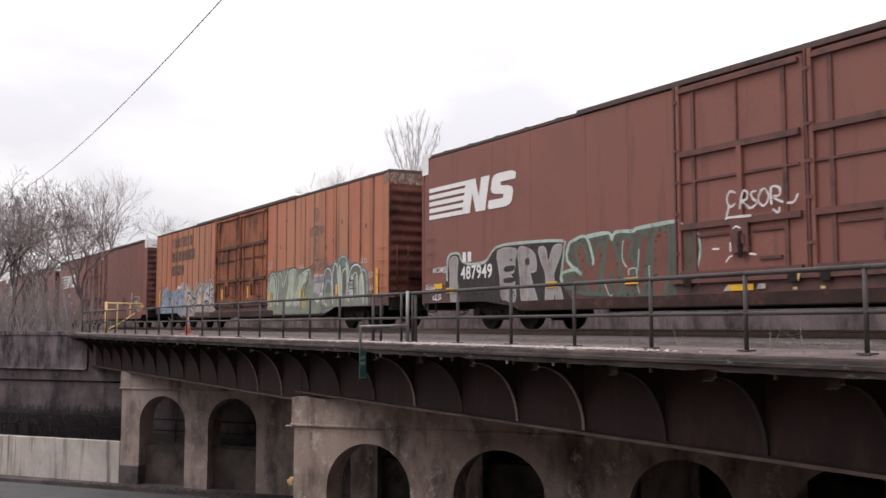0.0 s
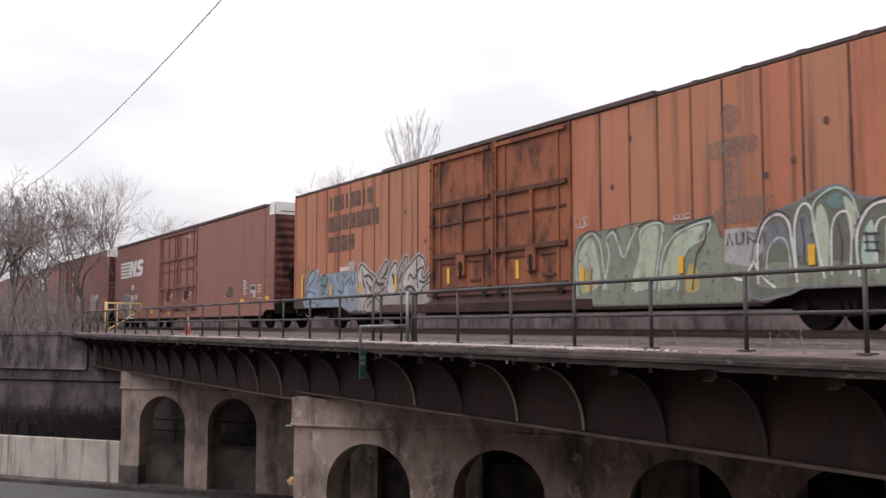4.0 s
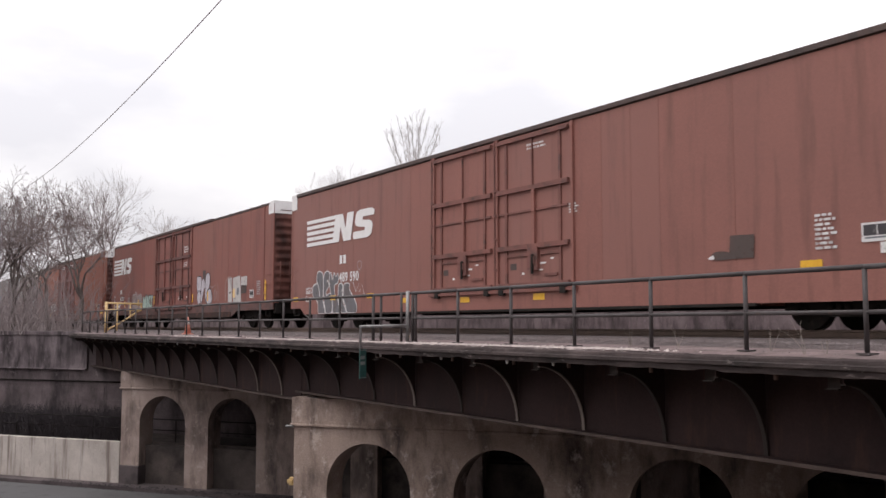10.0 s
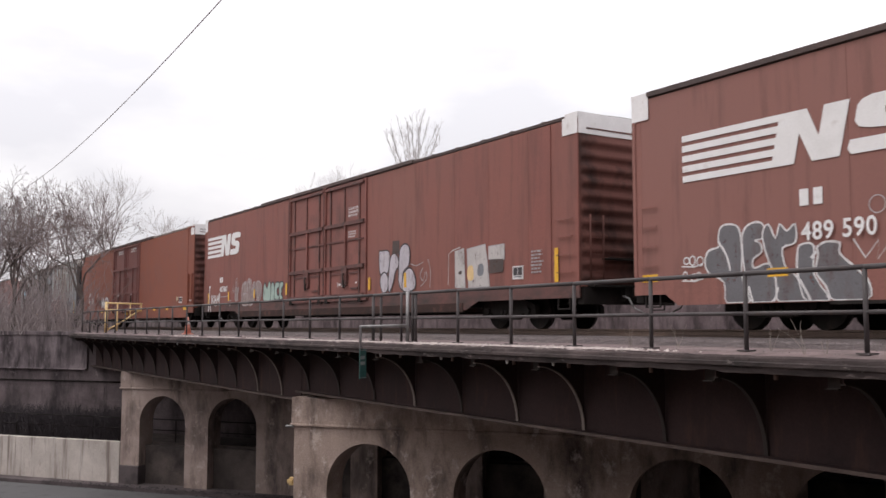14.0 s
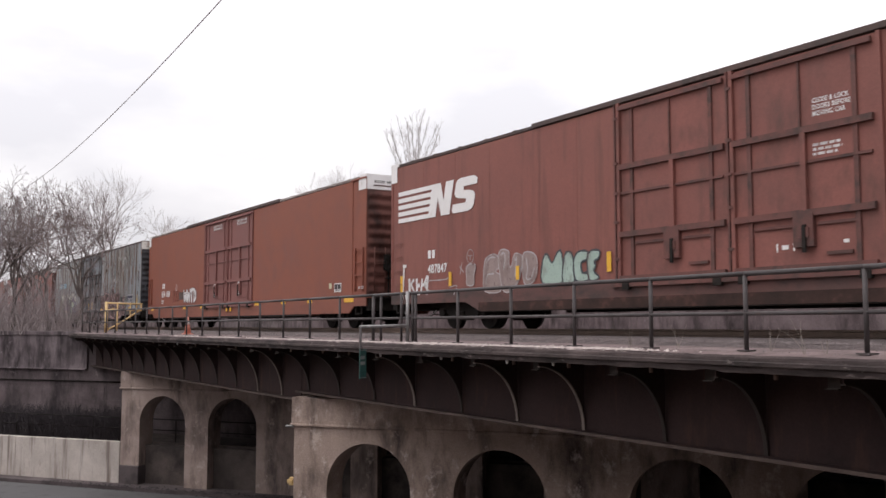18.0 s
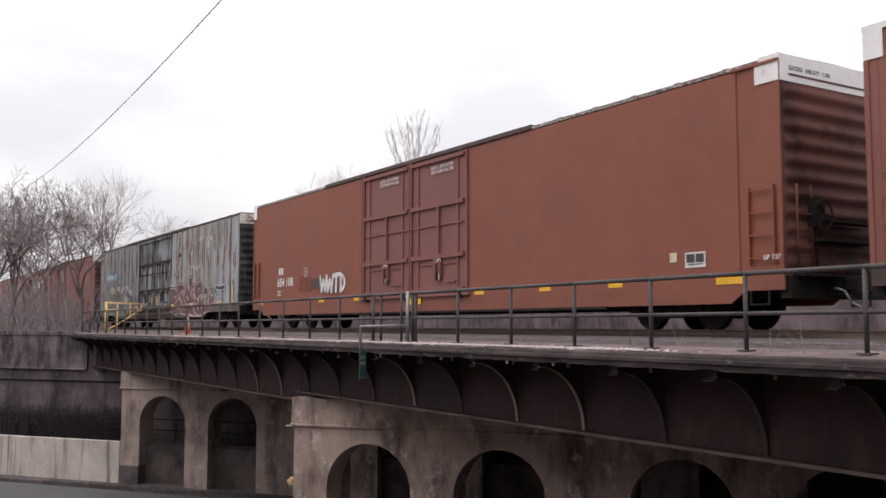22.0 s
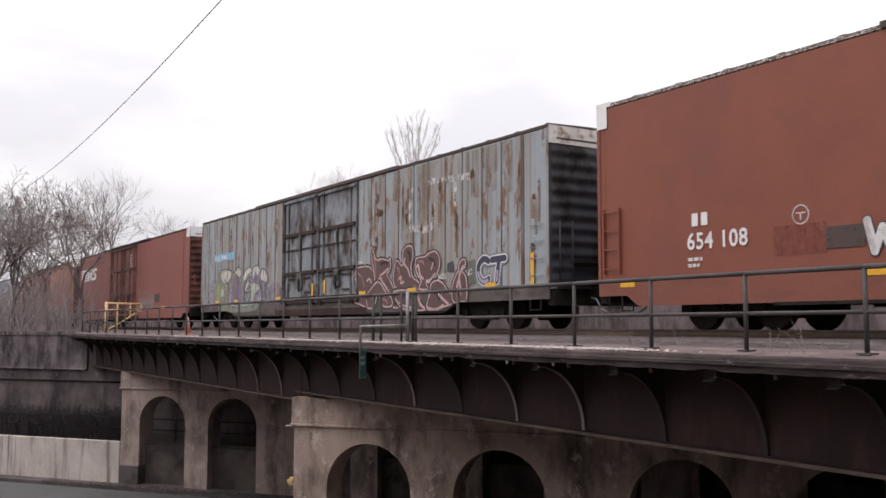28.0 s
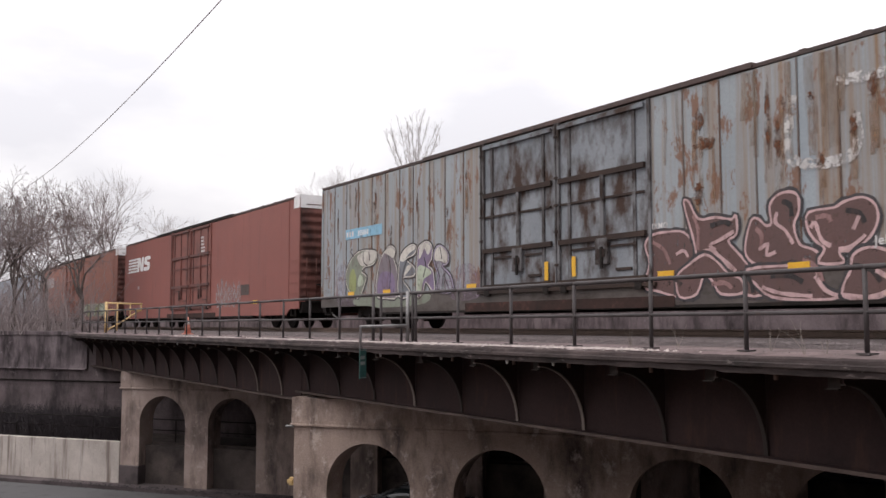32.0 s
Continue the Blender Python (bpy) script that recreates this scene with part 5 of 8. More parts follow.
for k, pts in enumerate(([(11.10, 1.58), (11.28, 1.57)], [(11.55, 1.68), (11.55, 1.50)], [(11.43, 1.30), (11.52, 1.40), (11.60, 1.42)], [(12.0, 1.43), (12.16, 1.41)], [(11.62, 1.94), (11.70, 1.98), (11.80, 1.93)])):
    ribbon(a, "lock_mark", a, pts, 0.032, STENCIL, 0.105 + 0.0004 * k, False)
letter(a, [(10.33, 1.93), (10.62, 1.97), (10.70, 1.55), (10.60, 1.1), (10.44, 0.80), (10.30, 0.85)], SP_MOSS, None, y=0.018)
ribbon(a, "paint_line", a, smooth([(10.64, 1.97), (10.72, 1.6), (10.62, 1.2), (10.66, 0.9)], False), 0.05, SP_FROST, 0.0188, False)
ribbon(a, "paint_line", a, smooth([(10.02, 2.2), (10.16, 2.24), (10.3, 2.12)], False), 0.07, SP_FROST, 0.062, False)
for k, pts in enumerate(([(11.70, 2.62), (11.55, 2.66), (11.48, 2.5), (11.56, 2.36), (11.68, 2.42)], [(11.78, 2.30), (11.86, 2.62), (11.97, 2.60), (11.95, 2.46), (11.84, 2.45), (12.03, 2.28)], [(12.18, 2.60), (12.06, 2.58), (12.10, 2.46), (12.20, 2.38), (12.05, 2.28)],
                         [(12.30, 2.62), (12.22, 2.42), (12.34, 2.30), (12.46, 2.44), (12.38, 2.62), (12.28, 2.58)], [(12.52, 2.30), (12.52, 2.62), (12.70, 2.60), (12.70, 2.46), (12.55, 2.44), (12.78, 2.32)], [(12.86, 2.30), (13.0, 2.30), (13.1, 2.44)], [(11.52, 2.36), (11.44, 2.12)], [(11.46, 2.16), (12.05, 2.15)], [(12.55, 2.22), (12.66, 2.14), (12.70, 2.24)])):
    ribbon(a, "sprayed_tag", a, smooth(pts, False), 0.045, SP_WHITE, 0.090 + 0.0003 * k, False, k)

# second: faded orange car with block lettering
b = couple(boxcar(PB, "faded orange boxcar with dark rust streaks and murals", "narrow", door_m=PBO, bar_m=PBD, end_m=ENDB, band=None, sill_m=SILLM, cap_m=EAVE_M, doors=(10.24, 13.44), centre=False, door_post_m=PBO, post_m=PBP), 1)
for row, (u0, u1, v, n) in enumerate(((2.94, 6.35, 4.14, 8), (2.93, 6.8, 3.42, 7), (2.93, 5.05, 2.70, 4))):
    w = (u1 - u0) / n
    for k in range(n):
        thin = row == 0 and k in (0, 3, 6)
        decal(b, "letter_block", u0 + k * w + (0.1 if thin else 0), u0 + (k + (0.55 if thin else 0.80)) * w, v - 0.02, v + 0.50, GHOST, "faded dark block of an old name", 0.0165)
lettering(b, "car_number", "680483", 3.89, 1.96, 0.16, STENCIL, 0.0185)
letter(b, [(0.95, 0.75), (0.98, 1.5), (1.1, 1.85), (1.4, 2.06), (1.9, 2.13), (2.2, 1.95), (3.1, 1.92), (4.4, 1.93), (5.05, 1.9), (5.22, 1.5), (5.2, 0.62), (3.24, 0.62)], SP_DENIM, None, y=0.0172)
for k, (pts, m) in enumerate((([(1.08, 1.55), (1.37, 1.97), (1.88, 2.11), (1.72, 1.78), (1.3, 1.5)], SP_SKY), ([(2.33, 1.72), (2.6, 1.9), (2.92, 1.74), (2.76, 1.3), (2.41, 1.3)], SP_TEAL), ([(3.2, 1.0), (3.15, 1.8), (3.6, 1.86), (3.8, 1.3), (3.7, 0.95)], SP_SKY), ([(4.3, 1.1), (4.35, 1.8), (4.9, 1.82), (5.1, 1.4), (4.9, 1.0)], SP_SKY), ([(1.2, 0.8), (1.3, 1.35), (2.0, 1.4), (2.1, 0.9)], SP_SKY), ([(4.53, 2.22), (5.0, 2.26), (5.1, 1.97), (4.63, 1.95)], SP_SILVER), ([(1.85, 2.12), (2.22, 2.12), (2.16, 1.93)], SP_SILVER))):
    letter(b, pts, m, None, y=0.0176 + 0.0002 * k)
for k, (pts, w) in enumerate((([(1.08, 1.55), (1.37, 1.97), (1.88, 2.11), (1.72, 1.78), (1.2, 1.51)], 0.06), ([(1.98, 1.6), (2.15, 1.7), (2.2, 1.95)], 0.05), ([(2.33, 1.72), (2.6, 1.9), (2.92, 1.74), (2.76, 1.47), (2.41, 1.55)], 0.07), ([(2.49, 1.54), (2.73, 1.47), (2.66, 1.23), (2.39, 1.21)], 0.07), ([(3.08, 1.82), (3.24, 1.51)], 0.05), ([(3.3, 1.75), (3.45, 1.45), (3.35, 1.1)], 0.04),
                              ([(3.75, 1.3), (4.14, 1.23), (4.24, 1.6)], 0.06), ([(4.34, 1.43), (4.61, 1.68), (4.72, 1.47)], 0.06), ([(4.77, 1.78), (4.91, 1.46), (5.11, 1.63)], 0.06), ([(3.7, 1.85), (3.78, 1.55)], 0.05), ([(1.0, 1.2), (1.4, 1.35), (1.9, 1.2)], 0.045), ([(2.9, 1.2), (3.3, 0.95), (3.6, 1.05)], 0.045), ([(4.37, 0.98), (4.73, 1.08), (5.0, 0.9)], 0.05), ([(4.2, 1.9), (4.3, 1.75), (4.5, 1.85)], 0.04), ([(1.1, 0.85), (1.6, 0.95), (2.2, 0.8)], 0.04))):
    ribbon(b, "paint_line", b, smooth(pts, False), w, SP_INK, 0.0192 + 0.0003 * k, False, k)
ribbon(b, "paint_line", b, smooth([(0.62, 1.55), (0.7, 1.95), (0.95, 1.9)], False), 0.05, SP_BONE, 0.0186, False)
ribbon(b, "paint_line", b, smooth([(2.29, 1.78), (2.6, 1.58), (2.7, 1.34)], False), 0.14, SP_TEAL, 0.0184, False, 3)
ribbon(b, "paint_line", b, smooth([(1.03, 1.47), (0.97, 1.1), (1.14, 0.78)], False), 0.1, SP_TEAL, 0.0184, False, 4)
letter(b, [(5.25, 1.06), (7.14, 1.45), (8.52, 1.52), (10, 1.51), (10, 0.8), (8.5, 0.73), (7.13, 0.74), (5.32, 0.57)], SP_LINEN, None, 0.05, 0.0172)
letter(b, [(5.46, 1.11), (5.26, 1.72), (5.52, 2.11), (6, 1.89), (6.55, 1.64), (7, 1.56), (6.84, 1.36), (6.54, 1.27), (6.07, 1.35), (6.3, 1.08), (5.75, 1.04)], SP_BONE, SP_BLACK, 0.055, 0.0185, SP_SILVER, 0.2)
letter(b, [(6.39, 1.28), (6.85, 1.83), (7.3, 2.14), (7.37, 1.79), (7.07, 1.61), (7.43, 1.48), (6.99, 1.2), (6.54, 1.12)], SP_LINEN, SP_BLACK, 0.055, 0.0199, SP_SILVER, 0.2)
letter(b, [(7.28, 1.19), (7.44, 1.68), (7.83, 2.05), (7.96, 1.85), (7.85, 1.46), (7.98, 1.16), (7.56, 1.08)], SP_BONE, SP_BLACK, 0.055, 0.0213, SP_SILVER, 0.2)
letter(b, [(8.05, 1.25), (8.06, 1.79), (8.51, 2.2), (8.63, 1.99), (8.39, 1.57), (8.25, 1.19)], SP_LINEN, SP_BLACK, 0.055, 0.0227, SP_SILVER, 0.2)
letter(b, [(8.29, 1.34), (8.43, 1.71), (8.85, 1.97), (9.29, 2.18), (9.65, 1.95), (9.46, 1.64), (9.63, 1.49), (10, 1.78), (9.98, 1.42), (9.51, 1.22), (9.2, 0.96), (8.83, 1.12), (8.51, 1.18)], SP_BONE, SP_BLACK, 0.055, 0.0241, SP_SILVER, 0.2)
letter(b, [(5.74, 0.56), (5.91, 0.93), (6.38, 1.02), (6.83, 0.85), (6.68, 0.55)], SP_LINEN, SP_BLACK, 0.055, 0.0255, SP_SILVER, 0.2)
ribbon(b, "paint_line", b, smooth([(5.76, 1.69), (6.08, 1.72), (6.39, 1.54)], False), 0.11, SP_BLACK, 0.0280, False, 0)
ribbon(b, "paint_line", b, smooth([(5.92, 1.52), (6.07, 1.4), (6.23, 1.24)], False), 0.07, SP_BLACK, 0.0283, False, 1)
ribbon(b, "paint_line", b, smooth([(8.65, 1.46), (8.78, 1.64), (9.03, 1.48), (9.28, 1.75), (9.58, 1.82)], False), 0.07, SP_BLACK, 0.0286, False, 2)
ribbon(b, "paint_line", b, smooth([(8.51, 1.23), (8.83, 1.26), (9.08, 1.11)], False), 0.11, SP_BLACK, 0.0289, False, 3)
ribbon(b, "paint_line", b, smooth([(8.12, 1.39), (8.19, 1.58), (8.33, 1.72)], False), 0.07, SP_BLACK, 0.0292, False, 4)
ribbon(b, "paint_line", b, smooth([(7.37, 1.94), (7.15, 1.7), (6.92, 1.56)], False), 0.07, SP_BLACK, 0.0295, False, 5)
ribbon(b, "paint_line", b, smooth([(7.65, 1.72), (7.75, 1.56), (7.78, 1.36)], False), 0.11, SP_BLACK, 0.0298, False, 6)
ribbon(b, "paint_line", b, smooth([(9.17, 2.13), (9.19, 1.57), (9.24, 1.19)], False), 0.07, SP_BLACK, 0.0301, False, 7)
ribbon(b, "paint_line", b, smooth([(5.6, 1.97), (5.67, 1.59), (5.91, 1.14)], False), 0.07, SP_BLACK, 0.0304, False, 8)
ribbon(b, "paint_line", b, smooth([(6.55, 1.53), (6.84, 1.39), (7.14, 1.42)], False), 0.11, SP_BLACK, 0.0307, False, 9)
ribbon(b, "paint_line", b, smooth([(9.33, 1.42), (9.63, 1.36), (9.93, 1.56)], False), 0.07, SP_BLACK, 0.0310, False, 10)
ribbon(b, "paint_line", b, smooth([(5.98, 0.66), (6.22, 0.87), (6.53, 0.7)], False), 0.07, SP_BLACK, 0.0313, False, 11)
letter(b, [(16.46, 0.72), (16.47, 1.92), (16.76, 2.19), (17.81, 2.23), (18.63, 2.29), (19.7, 2.17), (20.63, 2.2), (20.83, 1.83), (21.3, 1.62), (21.62, 1.6), (21.62, 0.62), (20.74, 0.50), (18.0, 0.52)], SP_SAGE, SP_DRAB, 0.05, 0.0170)
letter(b, [(21.55, 0.62), (21.63, 1.6), (21.93, 2.1), (22.6, 2.29), (23.06, 2.46), (23.51, 2.49), (23.82, 2.26), (24.34, 2.17), (24.82, 2.01), (25.15, 1.87), (25.23, 1.38), (25.21, 0.74), (23.4, 0.72), (22.4, 0.66)], SP_DRAB, SP_STEEL, 0.06, 0.0174)
letter(b, [(20.94, 1.96), (21.95, 1.92), (21.86, 1.48), (21.5, 1.2), (20.93, 1.3)], SP_GREY, None, y=0.0178, curved=False)
for k, (pts, m) in enumerate((([(16.62, 0.9), (16.60, 1.7), (16.85, 2.02), (17.06, 2.06), (17.2, 1.8), (17.34, 1.1), (17.1, 0.9)], SP_PALEGREEN), ([(17.5, 0.9), (17.72, 1.6), (17.64, 1.95), (17.82, 2.06), (18.0, 1.6), (18.16, 0.9)], SP_SAGE), ([(18.3, 0.9), (18.55, 1.5), (18.72, 2.1), (19.15, 2.15), (19.1, 1.6), (18.9, 0.9)], SP_PALEGREEN),
                                  ([(19.2, 0.9), (19.4, 1.55), (19.75, 1.95), (20.4, 2.08), (20.2, 1.75), (19.85, 1.5), (19.6, 0.9)], SP_PALEGREEN), ([(20.05, 0.85), (20.22, 1.4), (20.6, 1.75), (20.85, 1.4), (20.9, 0.8)], SP_SAGE), ([(21.75, 0.8), (21.8, 1.15), (22.2, 1.25), (22.9, 1.12), (23.4, 1.2), (24.0, 1.1), (24.9, 1.2), (25.1, 0.8), (23.2, 0.78)], SP_SAGE),
                                  ([(23.02, 1.1), (22.98, 2.0), (23.12, 2.2), (23.25, 1.8), (23.2, 1.1)], SP_PALEGREEN), ([(23.55, 2.3), (23.78, 2.05), (23.70, 1.5), (23.62, 1.9)], SP_PALEGREEN), ([(24.6, 1.1), (24.62, 1.7), (24.78, 1.85), (24.92, 1.6), (24.96, 1.0)], SP_PALEGREEN), ([(23.86, 1.15), (23.9, 1.6), (24.06, 1.85), (24.12, 1.5), (24.1, 1.1)], SP_FROST),
                                  ([(22.62, 1.25), (22.60, 1.8), (22.72, 2.1), (22.86, 1.9), (22.9, 1.3)], SP_STEEL), ([(21.85, 1.3), (21.84, 1.8), (22.05, 2.0), (22.3, 1.95), (22.4, 1.5), (22.2, 1.6), (22.0, 1.5)], SP_STEEL), ([(23.2, 2.25), (23.45, 2.38), (23.55, 2.2), (23.4, 2.1)], SP_TEAL), ([(16.7, 0.9), (16.8, 1.35), (17.0, 1.3), (17.1, 0.9)], SP_YOLK), ([(19.9, 0.8), (20.0, 1.3), (20.2, 1.25), (20.25, 0.8)], SP_YOLK))):
    letter(b, pts, m, None, y=0.0184 + 0.0003 * k)
for k, (pts, w, m) in enumerate((
        ([(16.54, 0.75), (16.5, 1.7), (16.73, 2.06), (17.09, 2.19), (17.33, 1.94), (17.43, 1.45), (17.53, 0.9)], 0.055, SP_FROST), ([(16.83, 0.9), (16.9, 1.63), (17.08, 1.88), (17.19, 1.56), (17.22, 0.95)], 0.04, SP_BONE), ([(17.43, 0.9), (17.64, 1.64), (17.54, 2.01), (17.78, 2.16), (17.94, 1.87), (18.11, 1.57), (18.34, 1.95), (18.55, 2.2)], 0.05, SP_FROST),
        ([(18.46, 0.8), (18.63, 1.64), (18.63, 2.09), (18.98, 2.24), (19.29, 2.18), (19.22, 1.75), (19.01, 0.85)], 0.05, SP_FROST), ([(19.15, 0.8), (19.28, 1.55), (19.58, 1.91), (19.99, 2.07), (20.59, 2.15), (20.39, 1.81), (20.02, 1.68), (19.81, 1.34), (19.69, 0.8)], 0.05, SP_FROST), ([(20.09, 0.8), (20.21, 1.5), (20.41, 1.72), (20.53, 2.12)], 0.04, SP_BLACK),
        ([(16.46, 1.75), (16.68, 2.12), (17.05, 2.26), (17.4, 2.06)], 0.035, SP_BLACK), ([(18.56, 2.2), (18.9, 2.31), (19.35, 2.25)], 0.035, SP_BLACK), ([(17.55, 2.1), (17.78, 2.24), (17.98, 2.0)], 0.03, SP_BLACK), ([(19.6, 2.02), (20.0, 2.14), (20.66, 2.24)], 0.03, SP_BLACK), ([(17.0, 0.8), (17.06, 1.4)], 0.035, SP_BLACK), ([(18.2, 1.2), (18.1, 0.8)], 0.035, SP_BLACK),
        ([(21.72, 0.85), (21.73, 1.59), (21.9, 1.99), (22.18, 2.12), (22.41, 1.97), (22.49, 1.55), (22.57, 0.85)], 0.05, SP_WHITE), ([(21.92, 1.0), (21.95, 1.45), (22.18, 1.69), (22.39, 1.55), (22.45, 1.0)], 0.035, SP_FROST), ([(22.57, 1.0), (22.54, 1.75), (22.62, 2.12), (22.77, 2.26), (22.92, 2.1), (23.01, 1.51), (23.14, 0.9)], 0.045, SP_WHITE),
        ([(22.99, 1.51), (22.92, 2.14), (23.17, 2.4), (23.45, 2.46), (23.72, 2.27), (23.83, 1.9)], 0.04, SP_FROST), ([(23.28, 0.95), (23.31, 1.78), (23.49, 2.03), (23.68, 1.89), (23.64, 0.95)], 0.04, SP_WHITE), ([(23.81, 0.9), (23.78, 1.59), (24.0, 2.02), (24.33, 2.13), (24.65, 2.04), (24.83, 1.7), (24.91, 1.1), (24.9, 0.78)], 0.055, SP_WHITE),
        ([(24.15, 0.95), (24.14, 1.72), (24.36, 1.86), (24.5, 1.61), (24.52, 0.95)], 0.04, SP_WHITE), ([(24.8, 1.94), (25.07, 1.85), (25.18, 1.42), (25.18, 0.79)], 0.05, SP_FROST), ([(24.33, 1.74), (24.31, 1.1)], 0.035, SP_FROST), ([(24.42, 1.78), (24.45, 1.1)], 0.035, SP_WHITE), ([(22.68, 2.0), (22.74, 1.6), (22.72, 1.2)], 0.03, SP_BLACK), ([(23.42, 1.9), (23.5, 1.5), (23.46, 1.1)], 0.03, SP_BLACK),
        ([(21.68, 1.62), (21.86, 2.04), (22.18, 2.19), (22.46, 2.02)], 0.03, SP_BLACK), ([(23.78, 1.75), (23.97, 2.08), (24.33, 2.2), (24.7, 2.1)], 0.03, SP_BLACK), ([(21.62, 1.3), (21.8, 1.0), (22.1, 0.78)], 0.04, SP_WHITE), ([(21.0, 1.1), (21.35, 0.95), (21.6, 1.25)], 0.05, SP_WHITE))):
    ribbon(b, "paint_line", b, smooth(pts, False), w, m, 0.0240 + 0.0003 * k, False, k)
for k, pts in enumerate(([(21.0, 1.62), (21.05, 1.86), (21.14, 1.62)], [(21.22, 1.86), (21.24, 1.64), (21.38, 1.66), (21.40, 1.86)], [(21.5, 1.62), (21.5, 1.86), (21.66, 1.80), (21.52, 1.74), (21.68, 1.64)], [(21.76, 1.62), (21.84, 1.86), (21.92, 1.6)], [(23.9, 1.62), (24.2, 1.60)], [(23.9, 1.48), (24.2, 1.46)], [(23.92, 1.34), (24.2, 1.32)], [(23.96, 1.66), (23.98, 1.3)], [(24.12, 1.64), (24.14, 1.3)])):
    ribbon(b, "paint_line", b, pts, 0.035, SP_BLACK, 0.0335 + 0.0003 * k, False, k)
TAUPE = spray("spray_taupe", (0.24, 0.175, 0.15), cut=(0.40, 0.60), thin=0.25)
for k, pts in enumerate(([(21.09, 4.41), (21.33, 4.28), (21.35, 4.01), (21.13, 3.82), (20.92, 3.94), (20.9, 4.31)], [(20.96, 3.76), (21.14, 3.74), (21.33, 3.7), (21.35, 3.1), (21.30, 2.46), (21.1, 2.42), (20.90, 2.5), (20.95, 3.1)], [(20.56, 3.66), (21.1, 3.72), (21.73, 3.69), (21.72, 3.40), (21.2, 3.38), (20.6, 3.36)], [(20.45, 2.15), (20.8, 2.36), (21.11, 2.52), (21.63, 2.51), (22.1, 2.48), (22.0, 2.12), (21.2, 2.05)])):
    letter(b, pts, TAUPE, None, y=0.0164 + 0.0002 * k)
for k, (u, v) in enumerate(((17.7, 3.2), (21.9, 2.9), (25.0, 3.4), (22.5, 3.1), (4.9, 3.0), (8.4, 3.6), (9.6, 2.6), (23.2, 3.7), (1.2, 2.2), (18.3, 4.2))):
    letter(b, [(u, v), (u + 0.06, v + 0.05), (u + 0.11, v), (u + 0.08, v - 0.09), (u + 0.02, v - 0.08)], PATCH, None, y=0.0168)
scrawl(b, 24.7, 25.2, 2.15, 2.35, 4, 5, SP_BONE, 0.025)
scrawl(b, 25.25, 25.55, 1.65, 1.85, 3, 6, SP_BONE, 0.022)
scrawl(b, 25.3, 25.6, 1.25, 1.42, 3, 7, SP_BONE, 0.022)
scrawl(b, 16.45, 16.95, 2.35, 2.65, 3, 8, SP_BONE, 0.025)
scrawl(b, 19.6, 20.05, 2.25, 2.4, 3, 10, SP_BONE, 0.022)
for u, v0, v1 in ((0.75, 1.09, 1.9), (3.24, 1.15, 1.54), (5.5, 1.15, 1.54), (7.9, 1.18, 1.63), (16.73, 1.1, 1.45), (19.8, 1.15, 1.5), (22.9, 1.15, 1.52), (25.88, 1.11, 1.93)):
    decal(b, "reflector", u - 0.07, u + 0.07, v0, v1, YELLOW, "", 0.046)
for u, v0, v1 in ((10.93, 1.27, 1.72), (14.2, 1.28, 1.75)):
    decal(b, "reflector", u - 0.07, u + 0.07, v0, v1, YELLOW, "", 0.03)

bm = BM()
box(bm, HALF + 0.001, HALF + 0.012, -SIDE + 0.02, SIDE - 0.02, 4.62, EAVE - 0.03)
part("faded_band", bm, spray("faded_grey_band", (0.36, 0.25, 0.21), cut=(0.40, 0.58), thin=0.15), b, "faded grey paint band on the end")
decal(b, "corner_patch", LEN - 0.30, LEN - 0.004, 4.62, EAVE - 0.03, spray("faded_grey_corner", (0.36, 0.245, 0.20), cut=(0.36, 0.6), thin=0.2), "faded grey corner patch", 0.024)

# third: brown car with large emblem
c = couple(boxcar(PC, "faded oxide-brown boxcar with large white stripe emblem", "smooth", cap=(0.48, 25.8), deep=True, brake_on=True, cap_m=EAVE_M, bar_m=BARM2, doors=(10.55, 13.73), channel=None), 2, -0.1)
corners(c, WHITE, 0.5)
emblem(c, 1.45, 3.0, 5.34, 0.96, STENCIL)
mark(c, 4.24, 2.22, 0.30)
lettering(c, "car_number", "489 590", 4.28, 1.60, 0.32, STENCIL, 0.05, 0.92)
letter(c, [(2.35, 1.8), (2.42, 2), (2.63, 2.04), (2.86, 1.94), (2.92, 1.52), (2.91, 1), (3.07, 0.51), (2.53, 0.48), (2.47, 0.92), (2.09, 1.12), (2, 1.35), (2.1, 1.56), (2.36, 1.62)], SP_SLATE, SP_WHITE, 0.04, 0.0185, None, 0.12)
letter(c, [(2.93, 1.56), (2.96, 1.85), (3.09, 1.99), (3.32, 2.02), (3.45, 1.92), (3.41, 1.71), (3.22, 1.68), (3.35, 1.62), (3.38, 1.45), (3.18, 1.33), (3.21, 1.16), (3.53, 1.23), (3.73, 0.93), (3.58, 0.47), (3.13, 0.47), (2.99, 1.04)], SP_SLATE, SP_WHITE, 0.04, 0.0199, None, 0.12)
letter(c, [(3.41, 1.8), (3.55, 1.96), (3.7, 1.69), (3.8, 1.94), (3.95, 1.8), (4.13, 1.91), (4.13, 1.58), (3.85, 1.49), (3.92, 1.11), (4.14, 0.95), (4.31, 0.46), (3.74, 0.47), (3.68, 0.93), (3.47, 1.45)], SP_SLATE, SP_WHITE, 0.04, 0.0213, None, 0.12)
letter(c, [(4.17, 1.41), (4.25, 1.53), (4.51, 1.49), (4.5, 0.98), (4.79, 0.52), (4.34, 0.47), (4.16, 0.99)], SP_SLATE, SP_WHITE, 0.04, 0.0227, None, 0.12)
